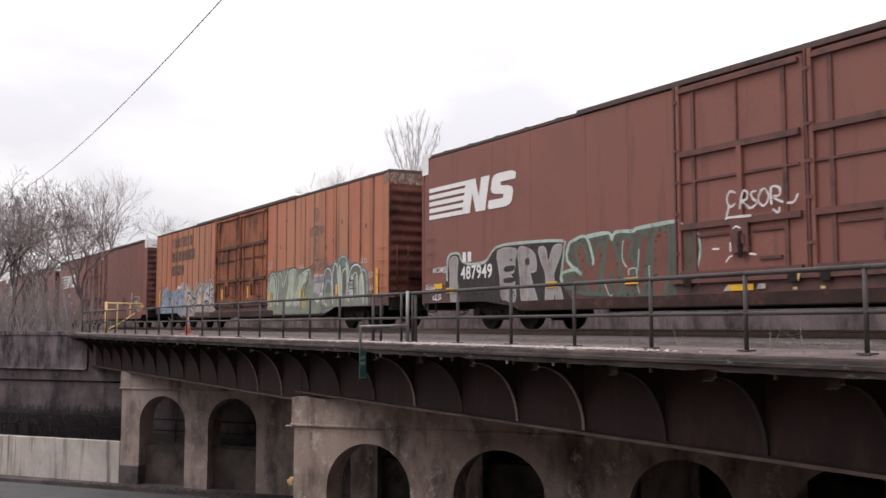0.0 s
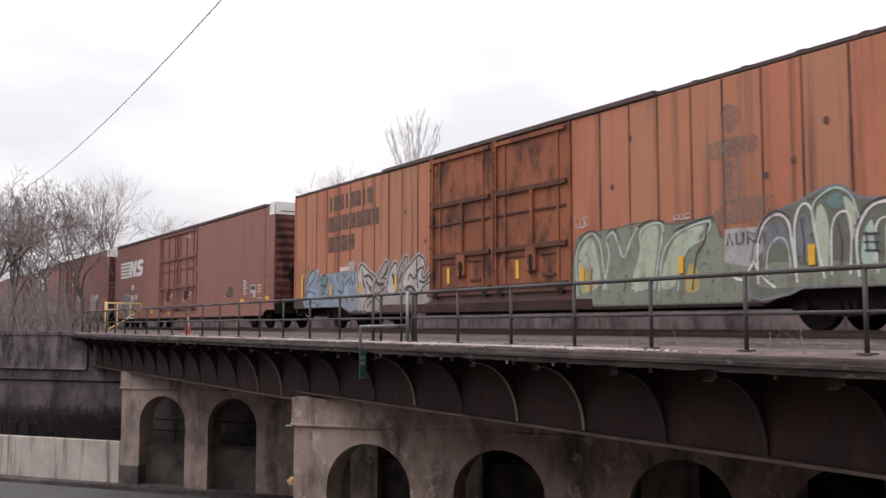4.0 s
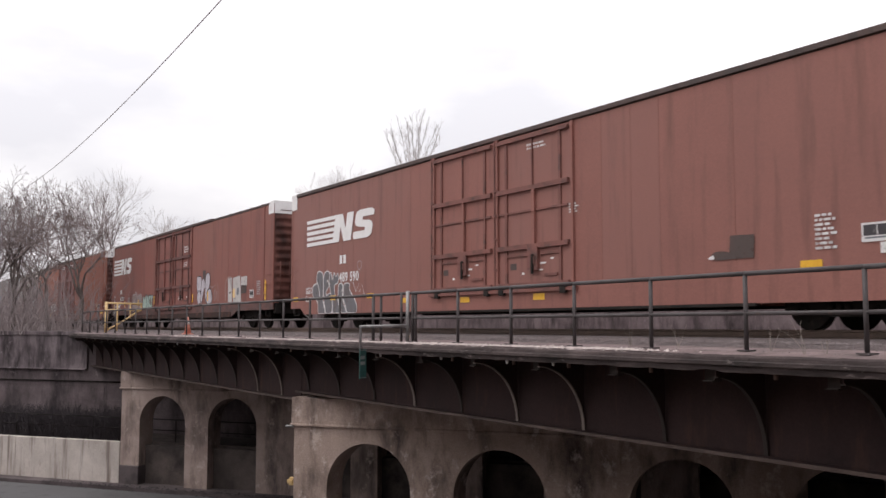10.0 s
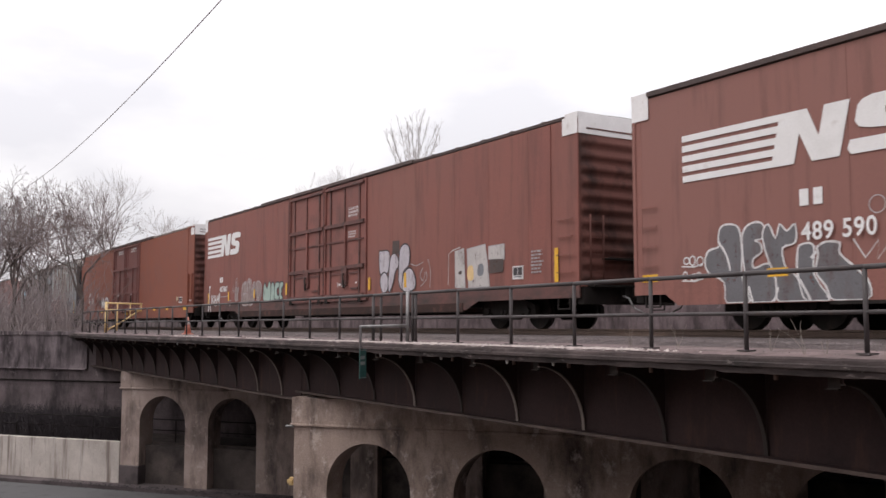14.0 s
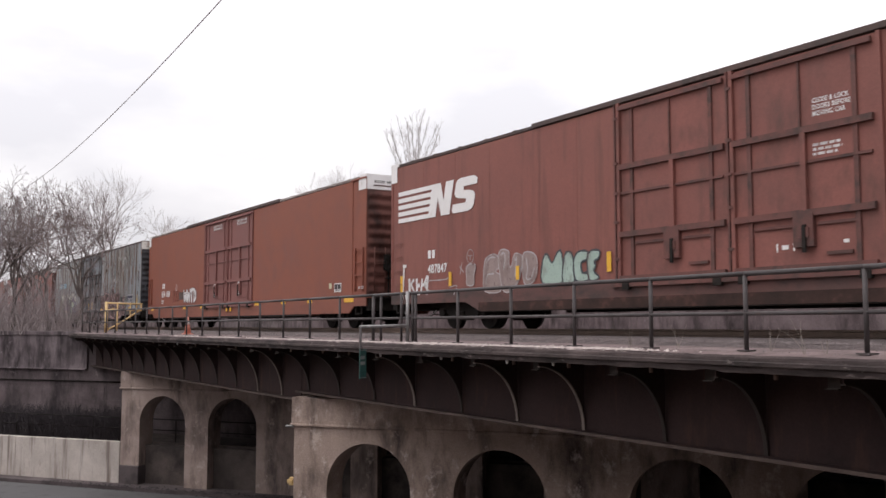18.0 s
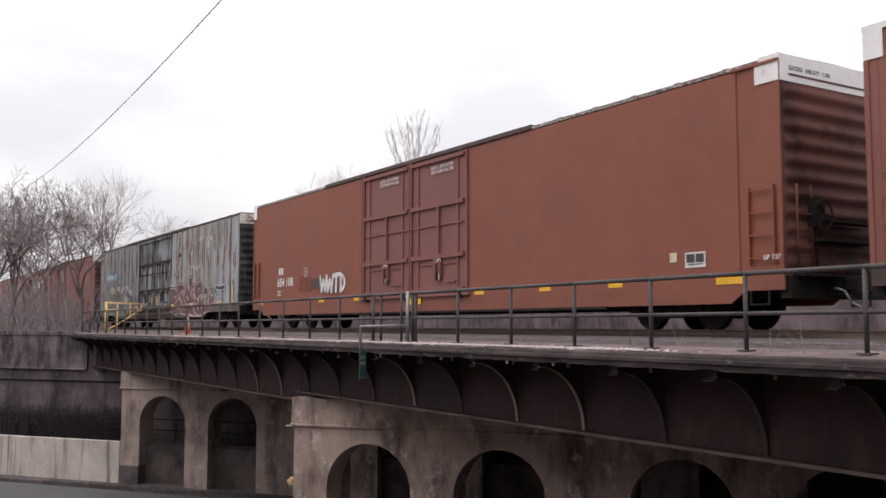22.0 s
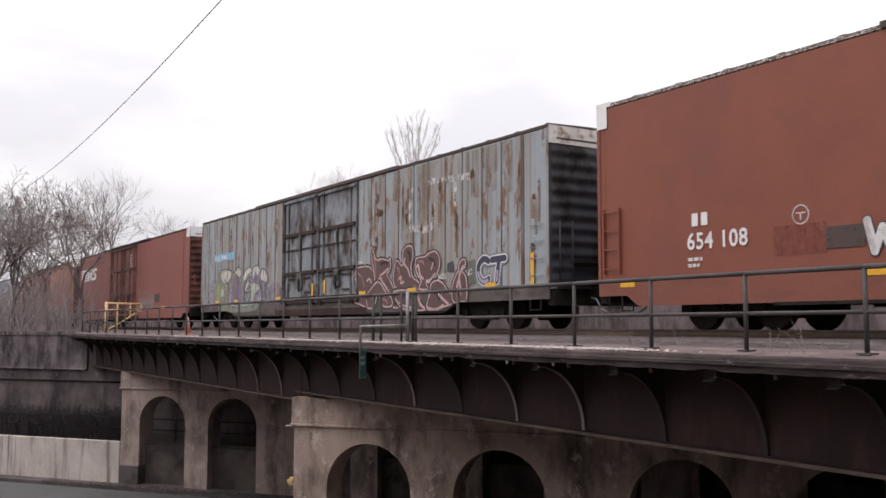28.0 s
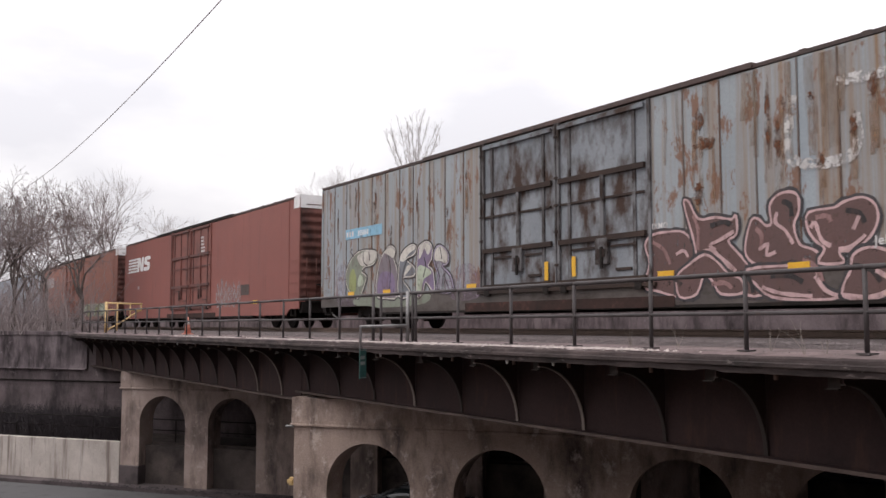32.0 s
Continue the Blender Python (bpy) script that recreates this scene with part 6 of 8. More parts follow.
letter(c, [(4.57, 1.45), (4.75, 1.54), (5.03, 1.5), (5.02, 1.32), (5.35, 1.03), (5.56, 0.79), (5.52, 0.51), (4.89, 0.5), (4.73, 0.77), (4.54, 1.02), (4.6, 1.35)], SP_SLATE, SP_WHITE, 0.04, 0.0241, None, 0.12)
ribbon(c, "paint_line", c, smooth([(2.35, 1.73), (2.55, 1.45), (2.64, 1.14)], False), 0.05, SP_WHITE, 0.0275, False, 0)
ribbon(c, "paint_line", c, [(3.07, 0.82), (3.16, 0.47)], 0.05, SP_WHITE, 0.0279, False, 1)
ribbon(c, "paint_line", c, [(3.74, 0.78), (3.64, 0.46)], 0.05, SP_WHITE, 0.0283, False, 2)
ribbon(c, "paint_line", c, smooth([(4.2, 0.91), (4.37, 0.62), (4.43, 0.47)], False), 0.05, SP_WHITE, 0.0287, False, 3)
ribbon(c, "paint_line", c, [(4.57, 1.39), (4.45, 1.27)], 0.05, SP_WHITE, 0.0291, False, 4)
scrawl(c, 1.4, 1.95, 1.26, 1.48, 3, 6, SP_WHITE, 0.028)
scrawl(c, 1.4, 1.95, 0.97, 1.16, 3, 8, SP_WHITE, 0.028)
ribbon(c, "paint_line", c, [(5.28, 1.56), (5.5, 1.22), (5.75, 1.5), (5.72, 1.18), (5.95, 1.45), (6.08, 1.12)], 0.025, SP_WHITE, 0.0185, False)
strokes(c, "round_mark", [arc(5.75, 2.1, 0.15, 0.15, 0, 360, 14)], 0.02, SP_SILVER, 0.018)
small_print(c, 23.32, 23.80, 1.38, 2.04, 8, SP_WHITE, 3)
placard(c, 24.22, 24.80, 1.48, 1.80)
decal(c, "notice", 24.56, 24.74, 1.28, 1.46, SP_WHITE, "", 0.018)
lettering(c, "shed_code", "0 123 A", 25.02, 1.18, 0.09, SP_WHITE)
small_print(c, 25.0, 25.48, 1.4, 1.8, 3, YELLOWPAINT, 5)
letter(c, [(21.38, 1.36), (21.98, 1.36), (22.0, 1.8), (21.42, 1.82)], PATCH, None, y=0.0172, curved=False)
letter(c, [(20.93, 1.38), (21.38, 1.36), (21.38, 1.5), (21.03, 1.52)], PATCH, None, y=0.0176)
letter(c, [(20.85, 1.40), (21.01, 1.38), (20.99, 1.46)], SP_WHITE, None, y=0.018)
small_print(c, 14.98, 15.9, 4.48, 4.66, 2, SP_WHITE, 7)
for u in (10.06, 13.30):
    letter(c, [(u + 0.95, 1.50), (u + 1.22, 1.50), (u + 1.22, 1.66), (u + 0.95, 1.66)], PATCH, None, y=0.0185, curved=False)
    for u0, u1, v0, v1 in ((2.2, 2.42, 1.60, 1.645), (2.15, 2.3, 1.44, 1.475), (1.44, 1.54, 1.36, 1.42), (2.6, 2.72, 1.7, 1.74)):
        decal(c, "lock_mark", u + u0, u + u1, v0, v1, STENCIL, "", 0.02)
small_print(c, 16.6, 17.0, 2.72, 2.98, 4, SP_WHITE, 8)
for u, v in ((8.6, 0.78), (11.9, 0.72), (15.2, 0.72), (23.0, 1.08), (25.86, 1.14), (0.25, 1.0), (3.5, 0.98), (6.3, 0.98)):
    decal(c, "reflector", u, u + 0.45, v, v + 0.16, YELLOW, "", 0.0225)

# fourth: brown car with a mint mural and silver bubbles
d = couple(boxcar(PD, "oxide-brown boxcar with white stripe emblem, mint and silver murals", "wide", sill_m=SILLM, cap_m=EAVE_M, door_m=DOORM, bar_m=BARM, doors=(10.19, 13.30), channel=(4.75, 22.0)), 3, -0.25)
corners(d, WHITE, 0.36)
emblem(d, 0.22, 3.25, 4.3, 0.96, STENCIL)
mark(d, 1.98, 2.05, 0.24)
lettering(d, "car_number", "487847", 1.98, 1.62, 0.25, STENCIL, 0.0185, 0.9)
letter(d, [(4.82, 1.16), (4.86, 1.68), (4.98, 1.89), (5.31, 1.97), (5.57, 1.84), (5.58, 1.63), (5.4, 1.51), (5.65, 1.37), (5.67, 1.07), (5.48, 0.95), (4.95, 0.98)], SP_ASH, SP_SILVER, 0.035, 0.0185, None, 0.12)
letter(d, [(5.56, 1.5), (5.52, 1.93), (5.68, 2.07), (5.93, 2.02), (6, 1.93), (5.98, 1.68), (6.07, 1.59), (6.22, 1.91), (6.46, 1.89), (6.55, 1.76), (6.44, 1.32), (6.14, 1.01), (5.74, 0.98)], SP_ASH, SP_SILVER, 0.035, 0.0199, None, 0.12)
letter(d, [(6.56, 1.72), (6.65, 1.93), (7.01, 1.88), (7.16, 1.67), (7.12, 1.32), (6.94, 1.15), (6.62, 1.15)], SP_ASH, SP_SILVER, 0.035, 0.0213, None, 0.12)
letter(d, [(4, 1.66), (4.15, 1.76), (4.47, 1.73), (4.38, 1.45), (4.37, 1.2), (4.05, 1.2), (4.02, 1.45)], SP_ASH, SP_SILVER, 0.035, 0.0227, None, 0.12)
ribbon(d, "paint_line", d, smooth([(4.98, 1.76), (5.14, 1.88), (5.38, 1.88)], False), 0.05, SP_SILVER, 0.0245, False, 0)
ribbon(d, "paint_line", d, smooth([(5.32, 1.45), (5.02, 1.43), (4.96, 1.19)], False), 0.05, SP_SILVER, 0.0249, False, 1)
ribbon(d, "paint_line", d, smooth([(5.65, 1.92), (5.75, 1.98), (5.82, 1.86), (5.76, 1.53)], False), 0.05, SP_SILVER, 0.0253, False, 2)
ribbon(d, "paint_line", d, smooth([(6.24, 1.74), (6.31, 1.82), (6.25, 1.33)], False), 0.05, SP_SILVER, 0.0257, False, 3)
ribbon(d, "paint_line", d, smooth([(6.71, 1.79), (6.77, 1.5), (6.72, 1.26), (6.92, 1.27), (7.04, 1.52)], False), 0.05, SP_SILVER, 0.0261, False, 4)
letter(d, [(7.35, 1.12), (7.37, 1.68), (7.54, 1.83), (7.73, 1.6), (7.92, 1.83), (8.09, 1.82), (8.11, 1.11)], SP_MINT, SP_INK, 0.055, 0.0185, None, 0.12)
letter(d, [(8.13, 1.11), (8.2, 1.74), (8.42, 1.82), (8.54, 1.56), (8.54, 1.11)], SP_MINT, SP_INK, 0.055, 0.0199, None, 0.12)
letter(d, [(8.6, 1.14), (8.53, 1.56), (8.68, 1.8), (9.02, 1.79), (8.98, 1.6), (8.8, 1.54), (8.84, 1.31), (9.05, 1.3), (9.02, 1.12)], SP_MINT, SP_INK, 0.055, 0.0213, None, 0.12)
letter(d, [(9.07, 1.13), (9.04, 1.74), (9.42, 1.79), (9.4, 1.61), (9.25, 1.55), (9.3, 1.45), (9.24, 1.32), (9.42, 1.17)], SP_MINT, SP_INK, 0.055, 0.0227, None, 0.12)
ribbon(d, "paint_line", d, [(0.9, 1.51), (0.93, 1.09)], 0.1, SP_WHITE, 0.0185, False, 0)
ribbon(d, "paint_line", d, [(0.93, 1.27), (1.18, 1.47)], 0.1, SP_WHITE, 0.0189, False, 1)
ribbon(d, "paint_line", d, [(1.03, 1.3), (1.25, 1.03)], 0.1, SP_WHITE, 0.0193, False, 2)
ribbon(d, "paint_line", d, [(1.34, 1.49), (1.36, 1.02), (1.52, 1.04)], 0.1, SP_WHITE, 0.0197, False, 3)
ribbon(d, "paint_line", d, [(1.37, 1.26), (1.52, 1.29)], 0.1, SP_WHITE, 0.0201, False, 4)
ribbon(d, "paint_line", d, [(1.66, 1.47), (1.6, 1.07)], 0.1, SP_WHITE, 0.0205, False, 5)
ribbon(d, "paint_line", d, [(1.95, 1.55), (1.77, 1.31), (2.05, 1.05)], 0.1, SP_WHITE, 0.0209, False, 6)
ribbon(d, "paint_line", d, [(1.99, 1.55), (1.91, 1)], 0.1, SP_WHITE, 0.0213, False, 7)
ribbon(d, "paint_line", d, [(0.59, 1.91), (0.54, 1.32), (0.45, 0.74)], 0.1, SP_WHITE, 0.0217, False, 8)
ribbon(d, "paint_line", d, [(0.73, 1.89), (0.51, 1.9)], 0.1, SP_WHITE, 0.0221, False, 9)
ribbon(d, "paint_line", d, [(0.66, 1.1), (0.81, 0.73)], 0.1, SP_WHITE, 0.0225, False, 10)
ribbon(d, "paint_line", d, [(1.61, 1.27), (1.94, 1.33)], 0.1, SP_WHITE, 0.0229, False, 11)
ribbon(d, "paint_line", d, smooth([(2.04, 1.4), (2.93, 1.4), (3.09, 1.46)], False), 0.035, SP_SILVER, 0.0185, False, 0)
ribbon(d, "paint_line", d, [(3.67, 1.73), (3.88, 1.55)], 0.035, SP_SILVER, 0.0189, False, 1)
ribbon(d, "paint_line", d, [(3.79, 1.83), (3.69, 1.51)], 0.035, SP_SILVER, 0.0193, False, 2)
ribbon(d, "paint_line", d, smooth([(3.18, 1.17), (3.53, 1.2), (3.37, 0.95)], False), 0.035, SP_SILVER, 0.0197, False, 3)
strokes(d, "round_mark", [arc(4.2, 1.98, 0.16, 0.19, 0, 360, 16), [(4.12, 2.0), (4.28, 2.0)], [(4.2, 2.0), (4.2, 1.88)]], 0.02, SP_SILVER, 0.018)
letter(d, [(18.12, 2.34), (18.56, 2.30), (18.58, 2.72), (18.14, 2.74)], PATCH, None, y=0.0172, curved=False)
letter(d, [(17.27, 2.42), (17.4, 2.47), (17.94, 2.41), (17.92, 1.89), (17.76, 1.72), (17.34, 1.72)], SP_MIST, SP_BLACK, 0.05, 0.0185, None, 0.12)
letter(d, [(17.38, 1.65), (17.63, 1.78), (17.85, 1.62), (17.88, 1.37), (17.78, 1.16), (17.53, 1.12), (17.35, 1.4)], SP_MIST, SP_BLACK, 0.05, 0.0199, None, 0.12)
letter(d, [(17.92, 1.69), (18.02, 2.21), (18.3, 2.34), (18.52, 2.15), (18.53, 1.9), (18.36, 1.79), (18.19, 1.41), (17.94, 1.12), (17.87, 1.43)], SP_MIST, SP_BLACK, 0.05, 0.0213, None, 0.12)
letter(d, [(18.55, 1.9), (18.61, 2.4), (18.84, 2.58), (19.13, 2.53), (19.23, 2.27), (19.15, 1.91), (18.81, 1.69), (18.79, 1.17), (18.56, 1.39)], SP_MIST, SP_BLACK, 0.05, 0.0227, None, 0.12)
letter(d, [(18.76, 1.38), (18.88, 1.68), (19.18, 1.84), (19.46, 1.69), (19.58, 1.38), (19.47, 1.17), (19.01, 1.1), (18.79, 1.19)], SP_MIST, SP_BLACK, 0.05, 0.0241, None, 0.12)
ribbon(d, "paint_line", d, smooth([(19.26, 1.96), (19.6, 1.88), (20.01, 1.97)], False), 0.03, SP_SILVER, 0.0185, False, 0)
ribbon(d, "paint_line", d, smooth([(20, 1.8), (19.83, 1.6), (19.99, 1.41), (20.16, 1.69), (20.2, 1.45), (19.85, 1.25)], False), 0.03, SP_SILVER, 0.0189, False, 1)
ribbon(d, "paint_line", d, smooth([(20.27, 2.04), (20.42, 1.67), (20.38, 1.21)], False), 0.03, SP_SILVER, 0.0193, False, 2)
letter(d, [(21.73, 2.17), (22.18, 2.23), (22.25, 1.12), (21.74, 1.14)], SP_BONE, SP_GREY, 0.03, 0.0175, None, 0.12, curved=False)
letter(d, [(22.33, 2.19), (23.21, 2.26), (23.31, 1.77), (23.42, 1.12), (22.4, 1.12)], SP_BONE, SP_GREY, 0.03, 0.0181, None, 0.12, curved=False)
letter(d, [(23.36, 2.19), (24.08, 2.21), (24.08, 1.81), (23.36, 1.84)], SP_BONE, SP_GREY, 0.03, 0.0187, None, 0.12, curved=False)
letter(d, [(23.38, 1.47), (24.02, 1.48), (24.03, 1.82), (23.4, 1.84)], PATCH, None, y=0.0205, curved=False)
letter(d, [(22.36, 1.36), (22.64, 1.34), (22.62, 1.70), (22.38, 1.68)], YELLOWPAINT, None, y=0.0205)
letter(d, [(21.9, 1.55), (22.05, 1.62), (22.05, 1.5)], PATCH, None, y=0.0205)
letter(d, [(22.85, 1.45), (23.1, 1.45), (23.12, 1.72), (22.9, 1.72)], SP_STEEL, None, y=0.0205)
ribbon(d, "paint_line", d, [(21.38, 1.22), (21.4, 2.1), (21.6, 2.2), (21.99, 2.26)], 0.035, SP_BONE, 0.0185, False)
small_print(d, 25.2, 25.75, 1.35, 1.95, 7, SP_SILVER, 9)
placard(d, 24.42, 24.87, 1.26, 1.6)
for u0, u1, v0, v1 in ((14.22, 14.25, 1.42, 1.58), (14.34, 14.48, 1.46, 1.54), (14.58, 14.61, 1.42, 1.58), (14.76, 14.84, 1.42, 1.56), (15.6, 15.7, 1.5, 1.56), (11.55, 11.62, 1.5, 1.7)):
    decal(d, "lock_mark", u0, u1, v0, v1, STENCIL, "", 0.02)
lettering(d, "door_notice", "CLOSE & LOCK\nDOORS BEFORE\nMOVING CAR", 15.06, 4.03, 0.085, STENCIL, 0.0185, 0.82)
small_print(d, 15.05, 15.75, 3.05, 3.3, 3, SP_WHITE, 11)
for u, v0, v1 in ((9.75, 1.29, 1.74), (16.62, 1.25, 1.65), (26.2, 1.13, 1.95), (0.45, 1.05, 1.6), (3.2, 1.2, 1.6), (6.35, 1.25, 1.6), (18.95, 1.25, 1.70)):
    decal(d, "reflector", u - 0.07, u + 0.07, v0, v1, YELLOW, "", 0.031)

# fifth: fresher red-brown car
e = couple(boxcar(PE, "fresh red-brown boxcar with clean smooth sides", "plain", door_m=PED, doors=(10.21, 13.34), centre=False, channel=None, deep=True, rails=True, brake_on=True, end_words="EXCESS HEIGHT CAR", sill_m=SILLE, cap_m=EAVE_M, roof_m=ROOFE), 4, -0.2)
corners(e, WHITE, 0.34)
mark(e, 2.62, 2.08, 0.26)
lettering(e, "car_number", "654 108", 2.48, 1.62, 0.33, STENCIL, 0.0185, 0.93)
strokes(e, "round_mark", [arc(5.2, 2.07, 0.17, 0.17, 0, 360, 16), [(5.1, 2.1), (5.3, 2.1)], [(5.2, 2.1), (5.2, 1.98)]], 0.022, SP_WHITE, 0.018)
small_print(e, 2.5, 3.0, 1.2, 1.45, 2, SP_WHITE, 12)
decal(e, "paint_patch", 5.7, 6.45, 1.42, 1.8, PATCH)
decal(e, "paint_patch", 4.6, 5.72, 1.35, 1.9, spray("red_touch_up", (0.225, 0.058, 0.042), cut=(0.34, 0.75), thin=0.62), "", 0.0155)
ww = [[(0, 1), (0.22, 0), (0.5, 0.75), (0.78, 0), (1, 1)], [(0, 1), (0.22, 0), (0.5, 0.75), (0.78, 0), (1, 1)]]
tag = [[(6.5 + 0.55 * p, 1.32 + 0.52 * q) for p, q in ww[0]], [(7.02 + 0.55 * p, 1.30 + 0.54 * q) for p, q in ww[1]], [(7.55, 1.84), (8.1, 1.88)], [(7.84, 1.86), (7.8, 1.3)], [(8.2, 1.3), (8.2, 1.86)], arc(8.15, 1.58, 0.34, 0.27, 85, -85)]
strokes(e, "graffiti_outline", tag, 0.20, SP_BLACK, 0.0165)
strokes(e, "graffiti_fill", tag, 0.15, SP_WHITE, 0.0185)
for u, v in ((11.32, 4.42), (14.47, 4.42)):
    lettering(e, "door_notice", "CLOSE, LOCK DOORS\nBEFORE MOVING CAR", u - 0.05, v + 0.22, 0.095, SP_WHITE, 0.0525, 0.86)
placard(e, 24.1, 24.64, 1.25, 1.56)
decal(e, "notice", 23.68, 23.88, 1.38, 1.58, spray("cream_notice", (0.55, 0.52, 0.36)), "", 0.018)
lettering(e, "shed_code", "BP 127", 26.1, 1.3, 0.09, SP_WHITE, 0.09)
for u in (11.80, 15.0):
    strokes(e, "lock_arrow", [arc(u, 1.86, 0.13, 0.12, 150, 30, 6), [(u, 1.55), (u, 1.40)]], 0.035, SP_WHITE, 0.135)
for u in (0.5, 6.4, 9.2, 16.45, 19.3, 21.8):
    decal(e, "reflector", u, u + 0.45, 0.92, 1.06, YELLOW, "", 0.0225)
decal(e, "reflector", 24.9, 25.6, 0.88, 1.10, YELLOW, "", 0.0225)
for u in (13.0, 13.5):
    decal(e, "reflector", u, u + 0.16, 0.72, 0.9, YELLOW, "", 0.06)

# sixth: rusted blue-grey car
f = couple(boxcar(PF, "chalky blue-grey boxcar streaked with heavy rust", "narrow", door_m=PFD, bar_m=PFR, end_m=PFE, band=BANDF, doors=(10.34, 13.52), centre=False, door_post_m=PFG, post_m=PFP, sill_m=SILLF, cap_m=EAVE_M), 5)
decal(f, "number_label", 1.96, 4.55, 3.02, 3.36, SKYBLUE, "sky blue painted number panel", 0.0185)
for k in range(3):
    decal(f, "initial_bar", 2.02 + k * 0.2, 2.14 + k * 0.2, 3.10, 3.27, SP_WHITE, "", 0.0205)
lettering(f, "car_number", "305868", 2.85, 3.10, 0.17, STENCIL, 0.0205)
SP_MAUVE = spray("spray_mauve", (0.36, 0.27, 0.36), cut=(0.42, 0.68), thin=0.35)
SP_CREAM = spray("spray_cream", (0.56, 0.53, 0.48))
letter(f, [(2.7, 1.02), (4.2, 1.10), (7.3, 1.06), (7.24, 0.74), (5.17, 0.66), (2.83, 0.72)], SP_SAGE, None, y=0.0170)
for k, pts in enumerate(([(1.16, 1.95), (1.95, 2.19), (1.97, 1.35), (1.8, 0.8), (1.29, 0.94)], [(8.74, 1.61), (9.57, 1.81), (10.1, 1.44), (10.1, 0.87), (8.99, 0.78), (8.5, 1.0)], [(2.0, 0.95), (2.5, 1.1), (2.6, 0.75), (2.0, 0.72)])):
    letter(f, pts, SP_MAUVE, None, y=0.0173 + 0.0002 * k)
for k, (pts, m) in enumerate((([(2.14, 1.34), (1.99, 1.84), (2.29, 2.25), (2.62, 2.44), (3.03, 2.56), (3.52, 2.56), (4.23, 2.44), (4.0, 2.09), (3.37, 2.02), (3.16, 1.86), (3.49, 1.71), (3.38, 1.44), (2.9, 1.0)], SP_SAGE), ([(4.18, 1.1), (4.39, 2.07), (4.8, 2.46), (5.13, 2.59), (5.45, 2.44), (5.35, 2.18), (5.58, 1.75), (5.59, 1.0), (4.86, 0.95)], SP_HAZE),
                              ([(5.66, 1.0), (5.72, 2.07), (6.07, 2.42), (6.52, 2.53), (6.75, 2.4), (6.55, 2.21), (6.11, 2.11), (6.63, 1.83), (6.59, 1.58), (5.9, 1.53), (6.43, 1.05)], SP_STEEL), ([(6.77, 1.0), (6.8, 2.2), (6.95, 2.47), (7.35, 2.56), (7.64, 2.39), (7.62, 2.03), (7.42, 1.85), (7.71, 1.66), (7.76, 1.05), (7.3, 1.37), (7.11, 1.05)], SP_PURPLE),
                              ([(7.9, 1.1), (8.0, 1.52), (7.75, 1.96), (7.81, 2.29), (8.12, 2.39), (8.5, 2.16), (8.5, 1.86), (8.19, 1.79), (8.65, 1.5), (8.75, 1.05)], SP_MAUVE))):
    letter(f, pts, m, SP_CREAM if k < 4 else SP_LILAC, 0.04, 0.0190 + 0.0014 * k, SP_BLACK, 0.13)
for k, (pts, m) in enumerate((([(2.87, 2.42), (3.44, 2.53), (4.2, 2.43), (3.95, 2.13), (3.21, 2.06), (2.92, 2.25)], SP_CREAM), ([(4.76, 2.41), (5.13, 2.55), (5.42, 2.42), (5.31, 2.2), (5.06, 2.3)], SP_CREAM), ([(4.33, 1.1), (4.47, 1.73), (5.0, 1.78), (5.37, 1.63), (5.37, 1.1)], SP_PURPLE), ([(5.74, 2.13), (6.07, 2.4), (6.52, 2.5), (6.69, 2.39), (6.28, 2.26), (6.0, 2.05)], SP_CREAM),
                              ([(6.89, 2.07), (6.96, 2.44), (7.35, 2.53), (7.59, 2.38), (7.42, 2.16), (7.22, 2.36), (7.07, 2.18)], SP_CREAM), ([(6.81, 1.05), (6.83, 1.82), (7.23, 1.83), (7.62, 1.66), (7.49, 1.55), (7.17, 1.44), (7.04, 1.1)], SP_PALEGREEN), ([(7.81, 1.99), (7.84, 2.26), (8.12, 2.37), (8.47, 2.15), (8.44, 1.86), (8.13, 1.94)], SP_CREAM), ([(2.3, 1.3), (2.3, 1.8), (2.6, 2.0), (2.8, 1.6), (2.7, 1.2)], SP_OLIVE), ([(2.9, 1.4), (3.0, 1.75), (3.25, 1.7), (3.3, 1.45)], SP_PALEGREEN), ([(6.0, 1.6), (6.3, 1.75), (6.5, 1.9), (6.2, 1.9)], SP_CREAM))):
    letter(f, pts, m, None, y=0.0266 + 0.0003 * k)
for k, pts in enumerate(([(3.3, 2.5), (3.3, 2.2), (3.6, 2.05)], [(3.7, 2.5), (3.75, 2.2)], [(5.0, 2.3), (5.15, 1.9), (5.1, 1.2)], [(6.2, 2.1), (5.95, 1.7), (5.95, 1.1)], [(7.2, 2.1), (7.3, 1.85), (7.15, 1.5)], [(8.1, 2.35), (8.2, 2.0)], [(8.2, 1.2), (8.3, 1.55), (8.5, 1.2)], [(2.6, 2.4), (2.35, 2.6), (2.5, 2.66)])):
    ribbon(f, "paint_line", f, smooth(pts, False), 0.045, SP_BLACK, 0.0300 + 0.0003 * k, False, k)
letter(f, [(16.37, 1.79), (16.59, 2), (17.11, 2.03), (17.49, 1.98), (17.77, 1.7), (17.86, 1.38), (17.62, 1.17), (17.83, 0.69), (17.26, 0.68), (16.75, 0.8), (16.31, 0.92), (16.5, 1.39)], SP_MAROON, SP_PINK, 0.05, 0.0195, SP_BLACK, 0.17)
